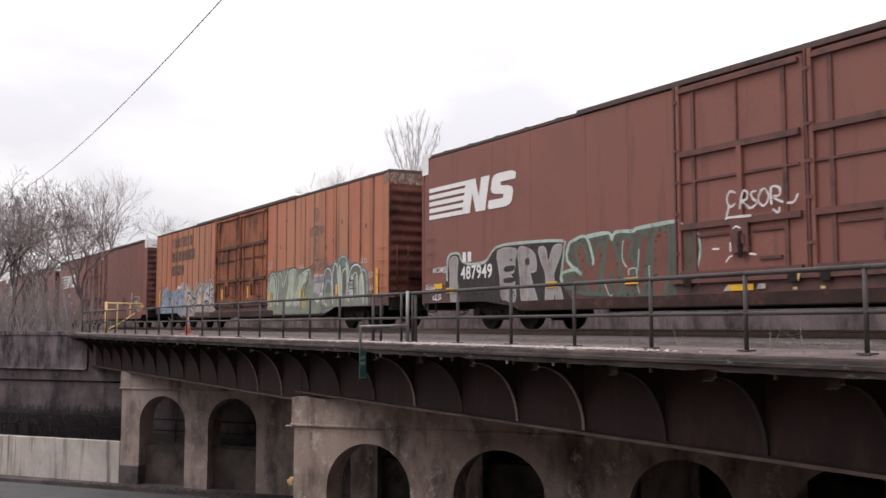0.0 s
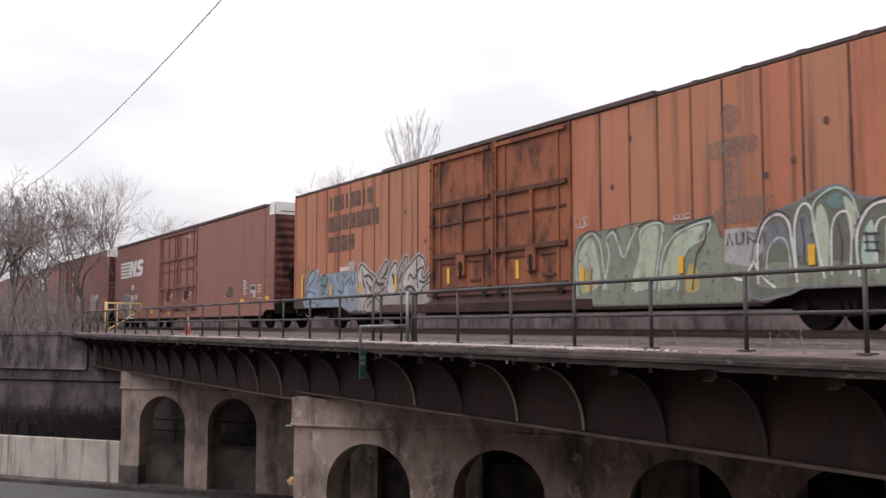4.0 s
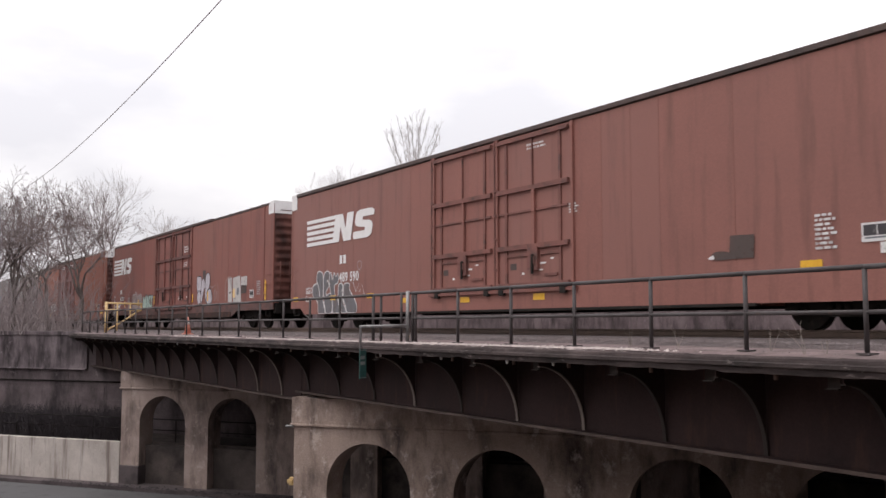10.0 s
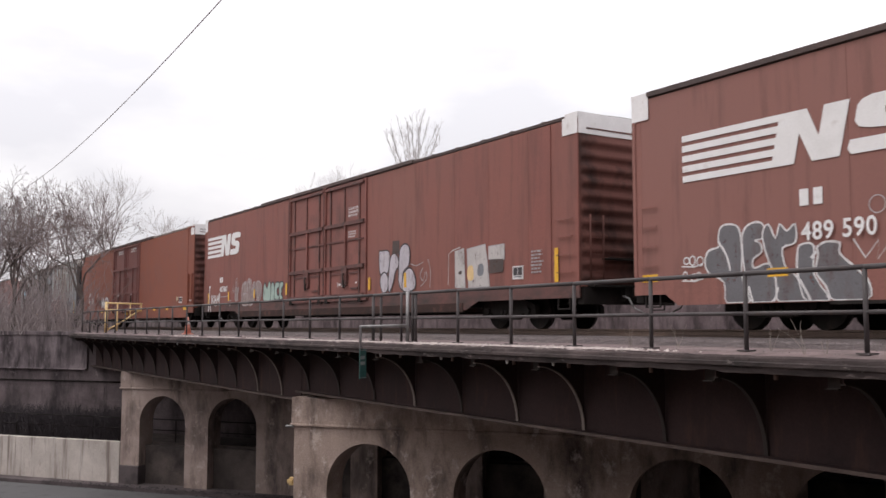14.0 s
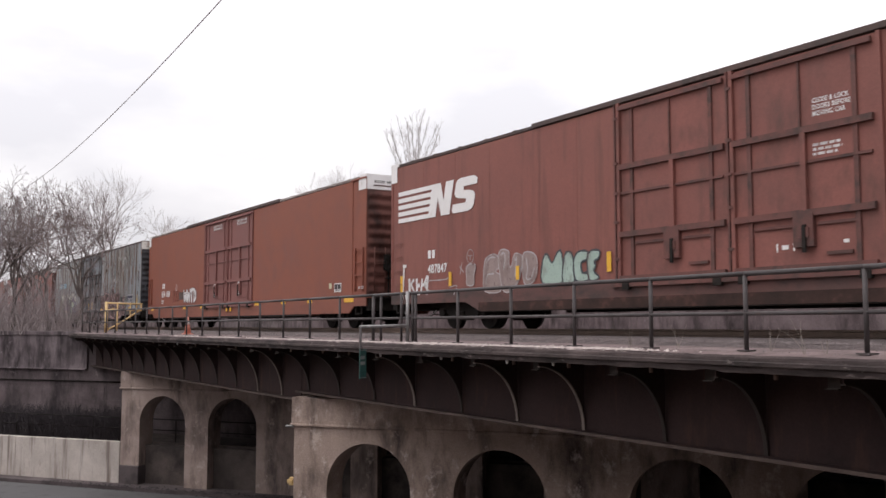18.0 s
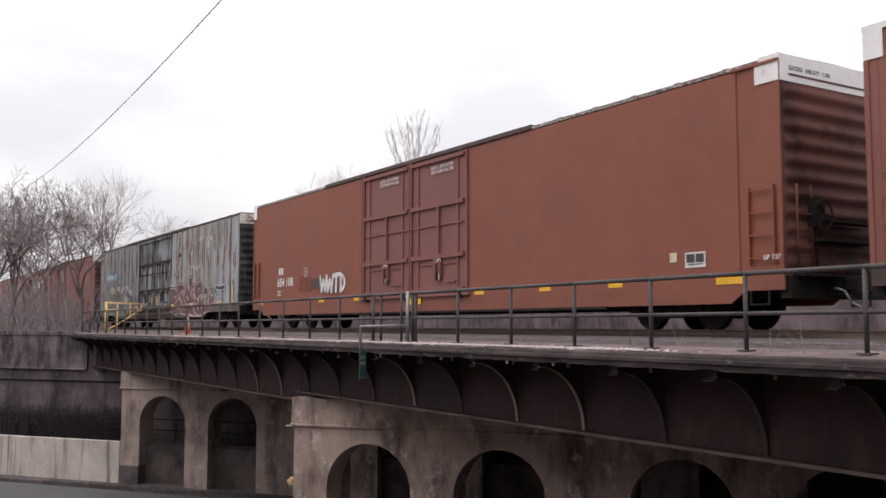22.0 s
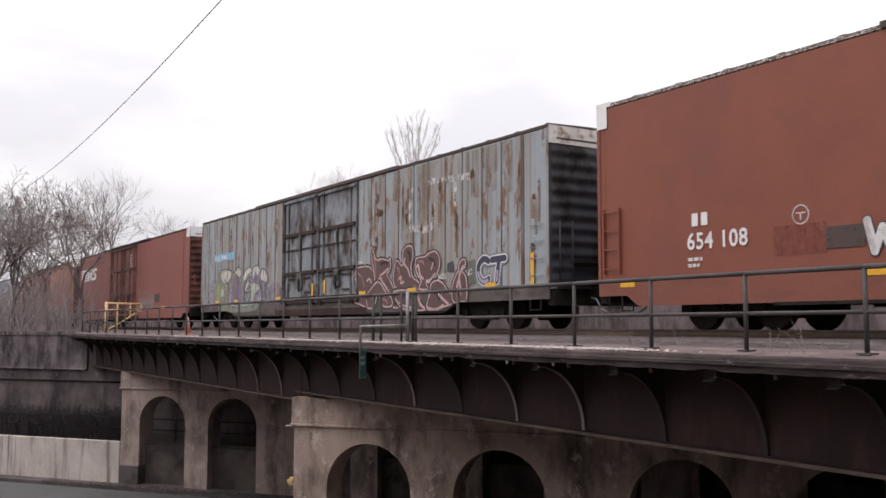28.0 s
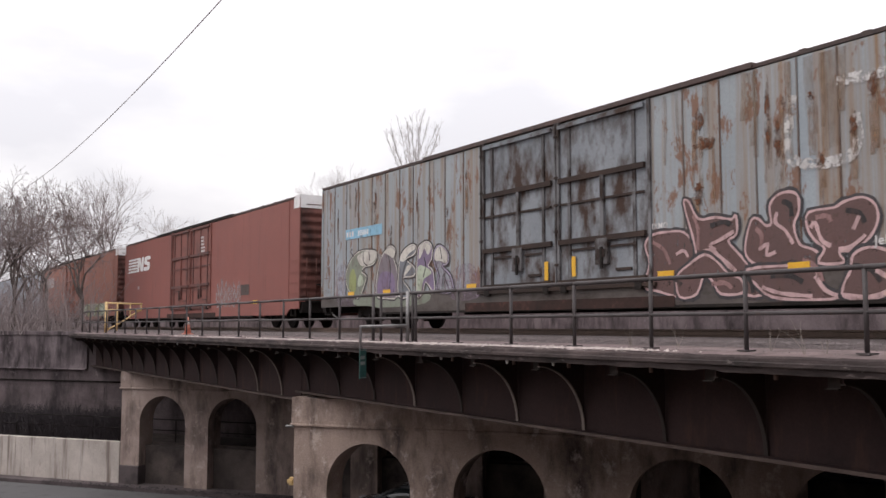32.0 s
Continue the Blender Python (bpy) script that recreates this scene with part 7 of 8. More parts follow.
letter(f, [(17.5, 2.58), (17.64, 2.59), (17.88, 2.22), (18.33, 2.21), (18.71, 2.13), (18.83, 2.2), (18.84, 1.84), (18.63, 1.72), (18.85, 1.48), (19.07, 1.26), (19.5, 0.74), (19.05, 0.66), (18.69, 1.13), (18.32, 1.51), (18.01, 1.58), (17.85, 1.43), (17.73, 1.86)], SP_MAROON, SP_PINK, 0.05, 0.0209, SP_BLACK, 0.17)
letter(f, [(17.6, 1.31), (18.01, 1.49), (18.32, 1.35), (18.62, 1.08), (18.91, 0.97), (18.96, 0.71), (18.42, 0.7), (18.23, 0.94), (18, 1.08), (17.79, 0.71), (17.34, 0.67), (17.27, 1.08)], SP_MAROON, SP_PINK, 0.05, 0.0223, SP_BLACK, 0.17)
letter(f, [(19.65, 1.98), (19.62, 2.28), (19.77, 2.46), (20.04, 2.51), (20.24, 2.41), (20.25, 2.12), (20.14, 1.89), (20.25, 1.54), (20.51, 1.43), (20.76, 1.22), (20.37, 1.06), (20.11, 1.16), (19.63, 1.14), (19.21, 1.26), (19.03, 1.52), (19.19, 2.06), (19.37, 2.07), (19.52, 1.94)], SP_MAROON, SP_PINK, 0.05, 0.0237, SP_BLACK, 0.17)
letter(f, [(19.06, 1.14), (20.11, 1.16), (20.56, 1.05), (20.68, 0.76), (20.99, 0.56), (20.35, 0.54), (19.62, 0.61), (19.27, 0.85)], SP_MAROON, SP_PINK, 0.05, 0.0251, SP_BLACK, 0.17)
letter(f, [(20.46, 2.09), (20.97, 2.12), (21.16, 2.2), (21.52, 2.24), (21.75, 2.08), (21.78, 1.81), (21.62, 1.55), (21.32, 1.36), (21.04, 1.34), (21.13, 1.16), (20.63, 1.18), (20.76, 1.42), (20.58, 1.57), (20.42, 1.82)], SP_MAROON, SP_PINK, 0.05, 0.0265, SP_BLACK, 0.17)
letter(f, [(21.31, 1.28), (21.61, 1.39), (21.96, 1.3), (22.17, 1.11), (22.39, 0.97), (22.45, 0.71), (22.05, 0.63), (21.59, 0.52), (21.11, 0.58), (21.12, 0.8), (21.25, 1.02)], SP_MAROON, SP_PINK, 0.05, 0.0279, SP_BLACK, 0.17)
letter(f, [(22.51, 1.27), (22.68, 1.52), (22.78, 1.6), (22.82, 1.81), (23, 1.92), (23.13, 1.87), (23.11, 1.7), (22.95, 1.61), (23.14, 1.45), (23.22, 1.15), (23.18, 0.81), (23.07, 0.69), (22.6, 0.7), (22.44, 0.93)], SP_MAROON, SP_PINK, 0.05, 0.0293, SP_BLACK, 0.17)
ribbon(f, "paint_line", f, smooth([(16.6, 1.85), (16.93, 1.66), (17.1, 1.35)], False), 0.09, SP_ROSE, 0.0312, False, 0)
ribbon(f, "paint_line", f, smooth([(16.8, 1.1), (17.18, 1.06), (17.4, 0.9)], False), 0.1, SP_SMOKE, 0.0313, False, 1)
ribbon(f, "paint_line", f, smooth([(17.75, 2.3), (17.88, 2.01), (17.85, 1.6)], False), 0.09, SP_ROSE, 0.0314, False, 2)
ribbon(f, "paint_line", f, smooth([(18.2, 2.05), (18.53, 2.1), (18.7, 2.03)], False), 0.1, SP_SMOKE, 0.0315, False, 3)
ribbon(f, "paint_line", f, smooth([(18.2, 0.9), (18.53, 0.91), (18.7, 0.8)], False), 0.09, SP_ROSE, 0.0316, False, 4)
ribbon(f, "paint_line", f, smooth([(18.9, 1.1), (19.13, 0.96), (19.2, 0.7)], False), 0.1, SP_SMOKE, 0.0317, False, 5)
ribbon(f, "paint_line", f, smooth([(19.3, 1.9), (19.43, 1.76), (19.4, 1.5)], False), 0.09, SP_ROSE, 0.0318, False, 6)
ribbon(f, "paint_line", f, smooth([(19.9, 2.35), (20.08, 2.26), (20.1, 2.05)], False), 0.1, SP_SMOKE, 0.0319, False, 7)
ribbon(f, "paint_line", f, smooth([(20.6, 1.98), (20.83, 1.99), (20.9, 1.88)], False), 0.09, SP_ROSE, 0.0320, False, 8)
ribbon(f, "paint_line", f, smooth([(21.2, 2.05), (21.45, 1.98), (21.55, 1.8)], False), 0.1, SP_SMOKE, 0.0321, False, 9)
ribbon(f, "paint_line", f, smooth([(20.3, 1.25), (20.58, 1.11), (20.7, 0.85)], False), 0.09, SP_ROSE, 0.0322, False, 10)
ribbon(f, "paint_line", f, smooth([(21.3, 1.1), (21.63, 1.01), (21.8, 0.8)], False), 0.1, SP_SMOKE, 0.0323, False, 11)
ribbon(f, "paint_line", f, smooth([(22.7, 1.3), (22.88, 1.16), (22.9, 0.9)], False), 0.09, SP_ROSE, 0.0324, False, 12)
ribbon(f, "paint_line", f, smooth([(19.6, 1.0), (20.03, 0.99), (20.3, 0.85)], False), 0.1, SP_SMOKE, 0.0325, False, 13)
ribbon(f, "paint_line", f, smooth([(17.27, 1.54), (17.48, 1.61), (17.6, 1.47)], False), 0.075, SP_PINK, 0.0325, False, 0)
ribbon(f, "paint_line", f, smooth([(18.17, 1.62), (18.43, 1.42), (18.7, 1.23), (18.8, 1.12)], False), 0.075, SP_PINK, 0.0329, False, 1)
ribbon(f, "paint_line", f, smooth([(18.32, 1.56), (18.17, 1.67), (18.4, 1.74), (18.78, 1.89)], False), 0.075, SP_PINK, 0.0333, False, 2)
ribbon(f, "paint_line", f, smooth([(19.79, 2.16), (19.75, 1.97), (19.96, 1.81), (20.12, 1.55)], False), 0.075, SP_PINK, 0.0337, False, 3)
ribbon(f, "paint_line", f, smooth([(19.36, 1.5), (19.57, 1.59), (19.53, 1.39), (19.74, 1.43)], False), 0.075, SP_PINK, 0.0341, False, 4)
ribbon(f, "paint_line", f, smooth([(20.49, 1.81), (20.59, 1.9), (20.7, 1.59), (20.89, 1.46)], False), 0.075, SP_PINK, 0.0345, False, 5)
ribbon(f, "paint_line", f, smooth([(21.04, 1.4), (21.26, 1.41), (21.56, 1.6)], False), 0.075, SP_PINK, 0.0349, False, 6)
ribbon(f, "paint_line", f, [(21.33, 1.71), (21.45, 1.93)], 0.08, SP_PINK, 0.0353, False, 7)
ribbon(f, "paint_line", f, smooth([(19.41, 0.8), (19.83, 0.67), (20.49, 0.6)], False), 0.075, SP_PINK, 0.0357, False, 8)
ribbon(f, "paint_line", f, smooth([(21.11, 0.61), (21.59, 0.56), (22.05, 0.68)], False), 0.075, SP_PINK, 0.0361, False, 9)
ribbon(f, "paint_line", f, smooth([(21.72, 1), (22.05, 0.81), (22.27, 0.69)], False), 0.075, SP_PINK, 0.0365, False, 10)
ribbon(f, "paint_line", f, smooth([(22.88, 1.25), (22.83, 1.42), (22.94, 1.63), (23.07, 1.75)], False), 0.075, SP_PINK, 0.0369, False, 11)
ribbon(f, "paint_line", f, smooth([(22.72, 1.13), (22.78, 1.34), (22.92, 1.12)], False), 0.075, SP_PINK, 0.0373, False, 12)
ribbon(f, "paint_line", f, smooth([(20.56, 0.96), (20.74, 0.71), (20.99, 0.59)], False), 0.075, SP_PINK, 0.0377, False, 13)
ct = [arc(24.05, 1.56, 0.30, 0.31, 50, 310, 10), [(24.4, 1.82), (24.98, 1.84)], [(24.72, 1.82), (24.62, 1.26)]]
strokes(f, "graffiti_halo", ct, 0.33, SP_STEEL, 0.0185)
strokes(f, "graffiti_outline", ct, 0.25, SP_WHITE, 0.0205)
strokes(f, "graffiti_fill", ct, 0.17, spray("spray_navy", (0.045, 0.045, 0.085)), 0.0225)
strokes(f, "graffiti_tint", [arc(24.05, 1.56, 0.30, 0.31, 190, 300, 6)], 0.10, SP_LILAC, 0.0245)
strokes(f, "graffiti_tint", [[(24.66, 1.5), (24.62, 1.28)]], 0.09, SP_LILAC, 0.0249)
letter(f, [(22.16, 1.62), (22.5, 1.58), (22.5, 1.9), (22.2, 1.86)], SP_INK, None, y=0.0172, curved=False)
letter(f, [(23.24, 1.2), (23.62, 1.22), (23.6, 1.9), (23.22, 1.84)], SP_DRAB, None, y=0.0172, curved=False)
lettering(f, "sprayed_word", "JeDL", 21.72, 1.42, 0.16, SP_WHITE, 0.04)
scrawl(f, 23.17, 23.45, 1.47, 1.64, 3, 34, SP_WHITE, 0.025)
lettering(f, "sprayed_word", "MXMO", 16.5, 2.12, 0.12, SP_WHITE, 0.02)
gm = spray("ghost_white", (0.60, 0.585, 0.58), cut=(0.44, 0.53), thin=0.1)
for k, pts in enumerate(([(20.19, 4.26), (20.08, 3.7), (20.05, 3.2), (20.3, 3.0), (20.8, 2.92), (21.3, 2.98), (21.47, 3.2), (21.45, 3.7)], [(21.1, 4.32), (21.8, 4.29), (22.6, 4.25), (23.37, 4.2)], [(22.6, 4.2), (22.6, 3.85), (22.59, 3.45)])):
    ribbon(f, "flaked_lettering", f, smooth(pts, False), 0.19, gm, 0.0164, False, k)
RUSTM = worn(surface("deep_rust", ((0.075, 0.032, 0.019), (0.17, 0.076, 0.040)), 5, 40, 0.95, relief=0.5, depth=0.006, spec=0.2), (0.40, 0.56), 0.05, 5.0)
RUNM = worn(surface("rust_runs", ((0.20, 0.112, 0.066), (0.30, 0.19, 0.12)), 5, 40, 0.9, relief=0.1, depth=0.003), (0.38, 0.62), 0.35, 4.0, (1, 1, 0.3))
for k, (u0, u1, v0, v1) in enumerate(((17.78, 18.06, 3.86, 4.5), (17.74, 18.42, 3.58, 3.86), (17.76, 18.06, 2.4, 3.0), (19.55, 19.70, 3.0, 4.9), (19.74, 19.92, 3.05, 3.95), (19.92, 20.04, 4.0, 4.3), (20.5, 20.66, 4.05, 4.28), (20.6, 20.84, 2.86, 3.14), (21.3, 21.47, 3.25, 3.76), (21.68, 21.9, 3.85, 4.4), (22.52, 22.78, 2.7, 3.4),
                                      (23.3, 23.6, 4.1, 4.4), (26.12, 26.3, 3.2, 3.4), (25.55, 25.65, 3.6, 4.3), (26.38, 26.5, 3.5, 3.75), (26.0, 26.3, 1.9, 2.15), (24.1, 24.2, 3.0, 3.4), (2.6, 2.75, 4.4, 4.75), (4.0, 4.2, 3.9, 4.6), (6.7, 6.85, 3.3, 4.2), (8.4, 8.55, 3.0, 3.6), (1.3, 1.4, 3.6, 4.2), (9.4, 9.5, 4.0, 4.5), (5.1, 5.22, 2.6, 3.3))):
    rng = random.Random(900 + k)
    cu, cv, ru, rv = (u0 + u1) / 2, (v0 + v1) / 2, (u1 - u0) / 2, (v1 - v0) / 2
    bm = BM()
    flat(bm, [(cu + ru * rng.uniform(0.45, 1.15) * math.cos(w), cv + rv * rng.uniform(0.55, 1.1) * math.sin(w)) for w in (math.tau * n / 22 for n in range(22))], 0.0180)
    p = part("rust_patch", bm, RUSTM, f, "dark eaten rust patch")
    for q in range(rng.randrange(2, 5)):
        x, z = rng.uniform(u0, u1), rng.uniform(v0, cv)
        ribbon(f, "rust_run", p, [(x, z), (x + 0.005, z - 0.2), (x, z - rng.uniform(0.35, 1.1))], rng.uniform(0.05, 0.14), RUNM, 0.0172, False, q)
# brown runs that come down from the eave
WASH = worn(surface("rust_wash", ((0.20, 0.125, 0.078), (0.31, 0.215, 0.145)), 4, 40, 0.9, relief=0), (0.34, 0.66), 0.45, 3.0, (1, 1, 0.25))
rng = random.Random(77)
for k in range(34):
    u = rng.choice((rng.uniform(0.3, 9.6), rng.uniform(16.8, 26.5), rng.uniform(16.8, 26.5)))
    ribbon(f, "rust_run", f, [(u, 4.90), (u + rng.uniform(-0.02, 0.02), 4.6), (u + rng.uniform(-0.03, 0.03), 4.9 - rng.uniform(0.5, 1.9))], rng.uniform(0.06, 0.20), WASH, 0.0160 + 0.00003 * k, False, k)
for u in (2.2, 4.7, 9.5, 16.75, 20.0, 24.13):
    decal(f, "reflector", u, u + 0.46, 1.08, 1.22, YELLOW, "", 0.046)
for u, v0, v1 in ((13.02, 1.18, 1.64), (14.05, 1.23, 1.7)):
    decal(f, "reflector", u - 0.07, u + 0.07, v0, v1, YELLOW, "", 0.055)
decal(f, "reflector", 26.1, 26.24, 1.05, 1.9, YELLOW, "", 0.046)

# seventh to ninth: the tail of the train
g = couple(boxcar(PG, "dull red boxcar with faded white emblem", "smooth", end_m=ENDM, deep=True, door_m=DOORM, bar_m=BARM), 6)
corners(g)
emblem(g, 0.9, 3.25, 4.9, 0.82, STENCIL)
mark(g, 3.2, 2.2, 0.2, SP_SILVER)
SP_SMEAR = spray("spray_smear", (0.40, 0.36, 0.36), cut=(0.42, 0.60), thin=0.25)
for k in range(6):
    u = 17.3 + k * 0.55
    letter(g, [(u, 1.0), (u + 0.02, 1.9 + 0.2 * math.sin(k * 2.1)), (u + 0.28, 2.0 + 0.2 * math.sin(k * 1.3)), (u + 0.5, 1.6), (u + 0.46, 1.0)], SP_SMEAR, None, y=0.017 + 0.0003 * k)
decal(g, "reflector", 22.0, 22.5, 1.0, 1.15, YELLOW, "", 0.0225)
decal(g, "paint_patch", 20.5, 21.5, 1.4, 1.85, PATCH, "", 0.018)
small_print(g, 14.9, 15.5, 3.4, 4.4, 6, SP_WHITE, 21)
h = couple(boxcar(PH, "brown-orange boxcar with a pale green mural", end_m=ENDM), 7)
corners(h)
piece(h, 17.0, 23.5, 0.7, 1.7, 5, 101, [SP_PALEGREEN, SP_OLIVE], SP_GREEN, SP_PALEGREEN)
emblem(h, 0.9, 3.25, 4.0, 0.82, SP_SILVER)
i = couple(boxcar(PI, "pale blue-grey boxcar at the tail of the train", "narrow", end_m=PFE), 8)

# the cars are not all of one length
MARKS = ("car_number", "initial_bar", "stencil_print", "emblem", "stripe", "block_shape", "graffiti", "paint_", "placard", "notice", "shed_code", "reflector", "round_mark", "sprayed", "lock_mark", "door_notice", "letter_block", "lock_arrow")
for car, gain, slide, tall in ((a, 1.0045, -0.06, 1.01), (b, 0.9945, -0.134, 1.0), (d, 1.0245, -0.0063, 1.01), (e, 0.99625, -0.0503, 1.009)):
    for p in car.children:
        if not p.name.startswith(MARKS):
            p.location.x = gain * p.location.x + slide
            if not p.name.startswith("truck"):
                p.scale.x = gain
                p.scale.z = tall
        elif car is d:
            p.scale.x = 1.008
for p in e.children:
    if p.name.startswith(MARKS) and not p.name.startswith(("door_notice", "lock_arrow")):
        p.location.x += 0.2

# rear end of the second boxcar along the track, second by second
RUN = [(0, -52.7), (3.0, -38.3), (5.5, -26.3), (7.0, -19.15), (8.0, -14.4), (9.0, -9.65), (10, -4.95), (11, -0.2), (12, 4.5), (13, 9.2), (14, 13.83), (14.5, 16.14), (16.5, 25.60),
       (17, 27.85), (17.5, 30.1), (18, 32.27), (19, 36.5), (20, 40.7), (21, 44.7), (22, 48.7), (23, 52.45), (24, 56.15), (25, 59.83), (26, 63.4), (27.5, 68.65), (28.5, 72.1), (29.5, 75.5), (30.5, 78.95), (32, 84.1)]

# ---- road cars that pass below ----
def glassy(name, col):
    m, n, l, b = mat(name, 0.08)
    g = noise_of(n, l, 3, 3)
    l.new(ramp(n, l, g, [(0.3, col), (0.7, tuple(v * 1.4 for v in col))]), b.inputs["Base Color"])
    b.inputs["Coat Weight"].default_value = 0.5
    return m


GLASS = glassy("tinted_car_glass", (0.03, 0.035, 0.04))
TYRE = surface("tyre_rubber", ((0.02, 0.02, 0.02), (0.04, 0.04, 0.04)), 6, 40, 0.9, relief=0.3, depth=0.004)
RIM = surface("alloy_rim", ((0.42, 0.42, 0.43), (0.55, 0.55, 0.56)), 6, 40, 0.35, metal=0.7, relief=0)
LAMP_RED = plain("tail_lamp_red", (0.22, 0.014, 0.014), 0.2)
LAMP_CLEAR = plain("headlamp_clear", (0.6, 0.6, 0.62), 0.15)


def sedan(name, col, label):
    c = thing("sedan", pose(0, 0, 0), label, "car", "cars on the road")
    pm = surface(name, (tuple(v * 0.92 for v in col), tuple(v * 1.05 for v in col)), 1.5, 60, 0.28, metal=0.35, relief=0)
    def skin(stations, ring, m, name, lab=""):
        """A smooth skin over stations (x, half width, floor, shoulder, crown)."""
        bm = BM()
        rows = [[bm.verts.new(p) for p in ring(*st)] for st in stations]
        for c0, c1 in zip(rows, rows[1:]):
            for k in range(len(c0) - 1):
                bm.faces.new((c0[k], c0[k + 1], c1[k + 1], c1[k])).smooth = True
        for f in (bm.faces.new(rows[0]), bm.faces.new(rows[-1])):
            f.smooth = False
        return part(name, bm, m, c, lab)

    def hull(x, w, lo, mid, top):
        half = [(w * 0.86, lo), (w * 0.97, lo + 0.06), (w, lo + (mid - lo) * 0.55), (w * 0.985, mid - 0.04), (w * 0.94, mid), (w * 0.80, mid + (top - mid) * 0.55), (w * 0.45, top)]
        return [(x, -y, z) for y, z in half] + [(x, y, z) for y, z in half[::-1]]

    skin([(-2.45, 0.66, 0.42, 0.62, 0.66), (-2.42, 0.74, 0.34, 0.84, 0.92), (-2.32, 0.82, 0.28, 0.92, 1.0), (-2.0, 0.87, 0.25, 0.95, 1.03), (-1.5, 0.89, 0.22, 0.96, 1.02), (-0.6, 0.90, 0.20, 0.95, 0.98), (0.4, 0.90, 0.20, 0.93, 0.96), (1.0, 0.89, 0.20, 0.88, 0.96), (1.5, 0.88, 0.22, 0.82, 0.90), (2.0, 0.84, 0.24, 0.73, 0.80), (2.3, 0.76, 0.28, 0.62, 0.68), (2.42, 0.62, 0.36, 0.52, 0.55)], hull, pm, "body")

    def dome(x, w, lo, mid, top):
        half = [(w, lo), (w * 0.97, lo + (top - lo) * 0.4), (w * 0.88, lo + (top - lo) * 0.78), (w * 0.74, top - 0.02), (w * 0.4, top)]
        return [(x, -y, z) for y, z in half] + [(x, y, z) for y, z in half[::-1]]

    skin([(-1.86, 0.74, 0.97, 1, 0.99), (-1.55, 0.77, 0.95, 1, 1.16), (-1.2, 0.80, 0.94, 1, 1.32), (-0.8, 0.82, 0.93, 1, 1.40), (-0.3, 0.83, 0.92, 1, 1.43), (0.2, 0.82, 0.91, 1, 1.39), (0.6, 0.80, 0.90, 1, 1.24), (0.95, 0.78, 0.90, 1, 1.05), (1.2, 0.74, 0.90, 1, 0.93)], dome, GLASS, "window_glass", "tinted window glass")

    def lid(x, w, lo, mid, top):
        half = [(w * 0.90, lo), (w * 0.80, top - 0.02), (w * 0.42, top + 0.012)]
        return [(x, -y, z) for y, z in half] + [(x, y, z) for y, z in half[::-1]]

    skin([(-1.12, 0.81, 1.27, 1, 1.345), (-0.8, 0.83, 1.33, 1, 1.41), (-0.3, 0.84, 1.35, 1, 1.44), (0.15, 0.83, 1.33, 1, 1.405), (0.3, 0.82, 1.29, 1, 1.365)], lid, pm, "roof")
    for sgn in (-1, 1):
        for x in (-1.4, 1.4):
            bm = BM()
            tube(bm, (x, sgn * 0.70, 0.33), (x, sgn * 0.893, 0.33), 0.375, sides=24)
            part("wheel_arch", bm, BLACK, c)
    for s in (-1, 1):
        for x0, z0, x1, z1 in ((-1.80, 0.97, -1.08, 1.33), (1.12, 0.93, 0.28, 1.34), (-0.35, 0.95, -0.35, 1.37)):
            bm = BM()
            tube(bm, (x0, s * 0.80, z0), (x1, s * 0.73, z1), 0.05, 0.04, sides=6)
            part("pillar", bm, pm, c)
        bm = BM()
        box(bm, 0.62, 0.78, s * 0.84, s * 1.0, 0.96, 1.08)
        part("mirror", bevel(bm, 0.02), pm, c)
        bm = BM()
        box(bm, -2.46, -2.20, s * 0.46, s * 0.79, 0.66, 0.82)
        part("tail_lamp", bevel(bm, 0.02), LAMP_RED, c, "red tail lamp")
        bm = BM()
        box(bm, 2.15, 2.36, s * 0.45, s * 0.79, 0.58, 0.72)
        part("headlamp", bevel(bm, 0.02), LAMP_CLEAR, c, "clear headlamp")
        for x in (-0.1, -1.1):
            bm = BM()
            box(bm, x, x + 0.16, s * 0.86, s * 0.905, 0.80, 0.83)
            part("door_handle", bm, pm, c)
        bm = BM()
        box(bm, -0.98, 0.98, s * 0.89, s * 0.912, 0.50, 0.54)
        part("side_strip", bm, pm, c)
        for x in (-1.4, 1.4):
            bm = BM()
            tube(bm, (x, s * 0.70, 0.31), (x, s * 0.905, 0.31), 0.31, sides=24)
            wh = part("wheel", bm, TYRE, c)
            bm = BM()
            tube(bm, (x, s * 0.88, 0.31), (x, s * 0.915, 0.31), 0.21, sides=16)
            part("rim", bm, RIM, wh)
    bm = BM()
    box(bm, -2.50, -2.30, -0.74, 0.74, 0.38, 0.56)
    part("bumper", bevel(bm, 0.03), pm, c)
    bm = BM()
    box(bm, -2.475, -2.40, -0.26, 0.26, 0.68, 0.80)
    part("plate_bar", bm, SP_GREY, c)
    return c


SEDANS = [(sedan("silver_paint", (0.62, 0.60, 0.65), "silver four-door sedan driving on the road"), 5.8, -15.7, -24.0),
          (sedan("grey_blue_paint", (0.23, 0.245, 0.275), "grey-blue four-door sedan driving on the road"), 11.8, -15.1, -18.6),
          (sedan("dark_grey_paint", (0.13, 0.135, 0.145), "dark grey four-door sedan driving under the bridge"), 32.0, -0.7, -19.0)]

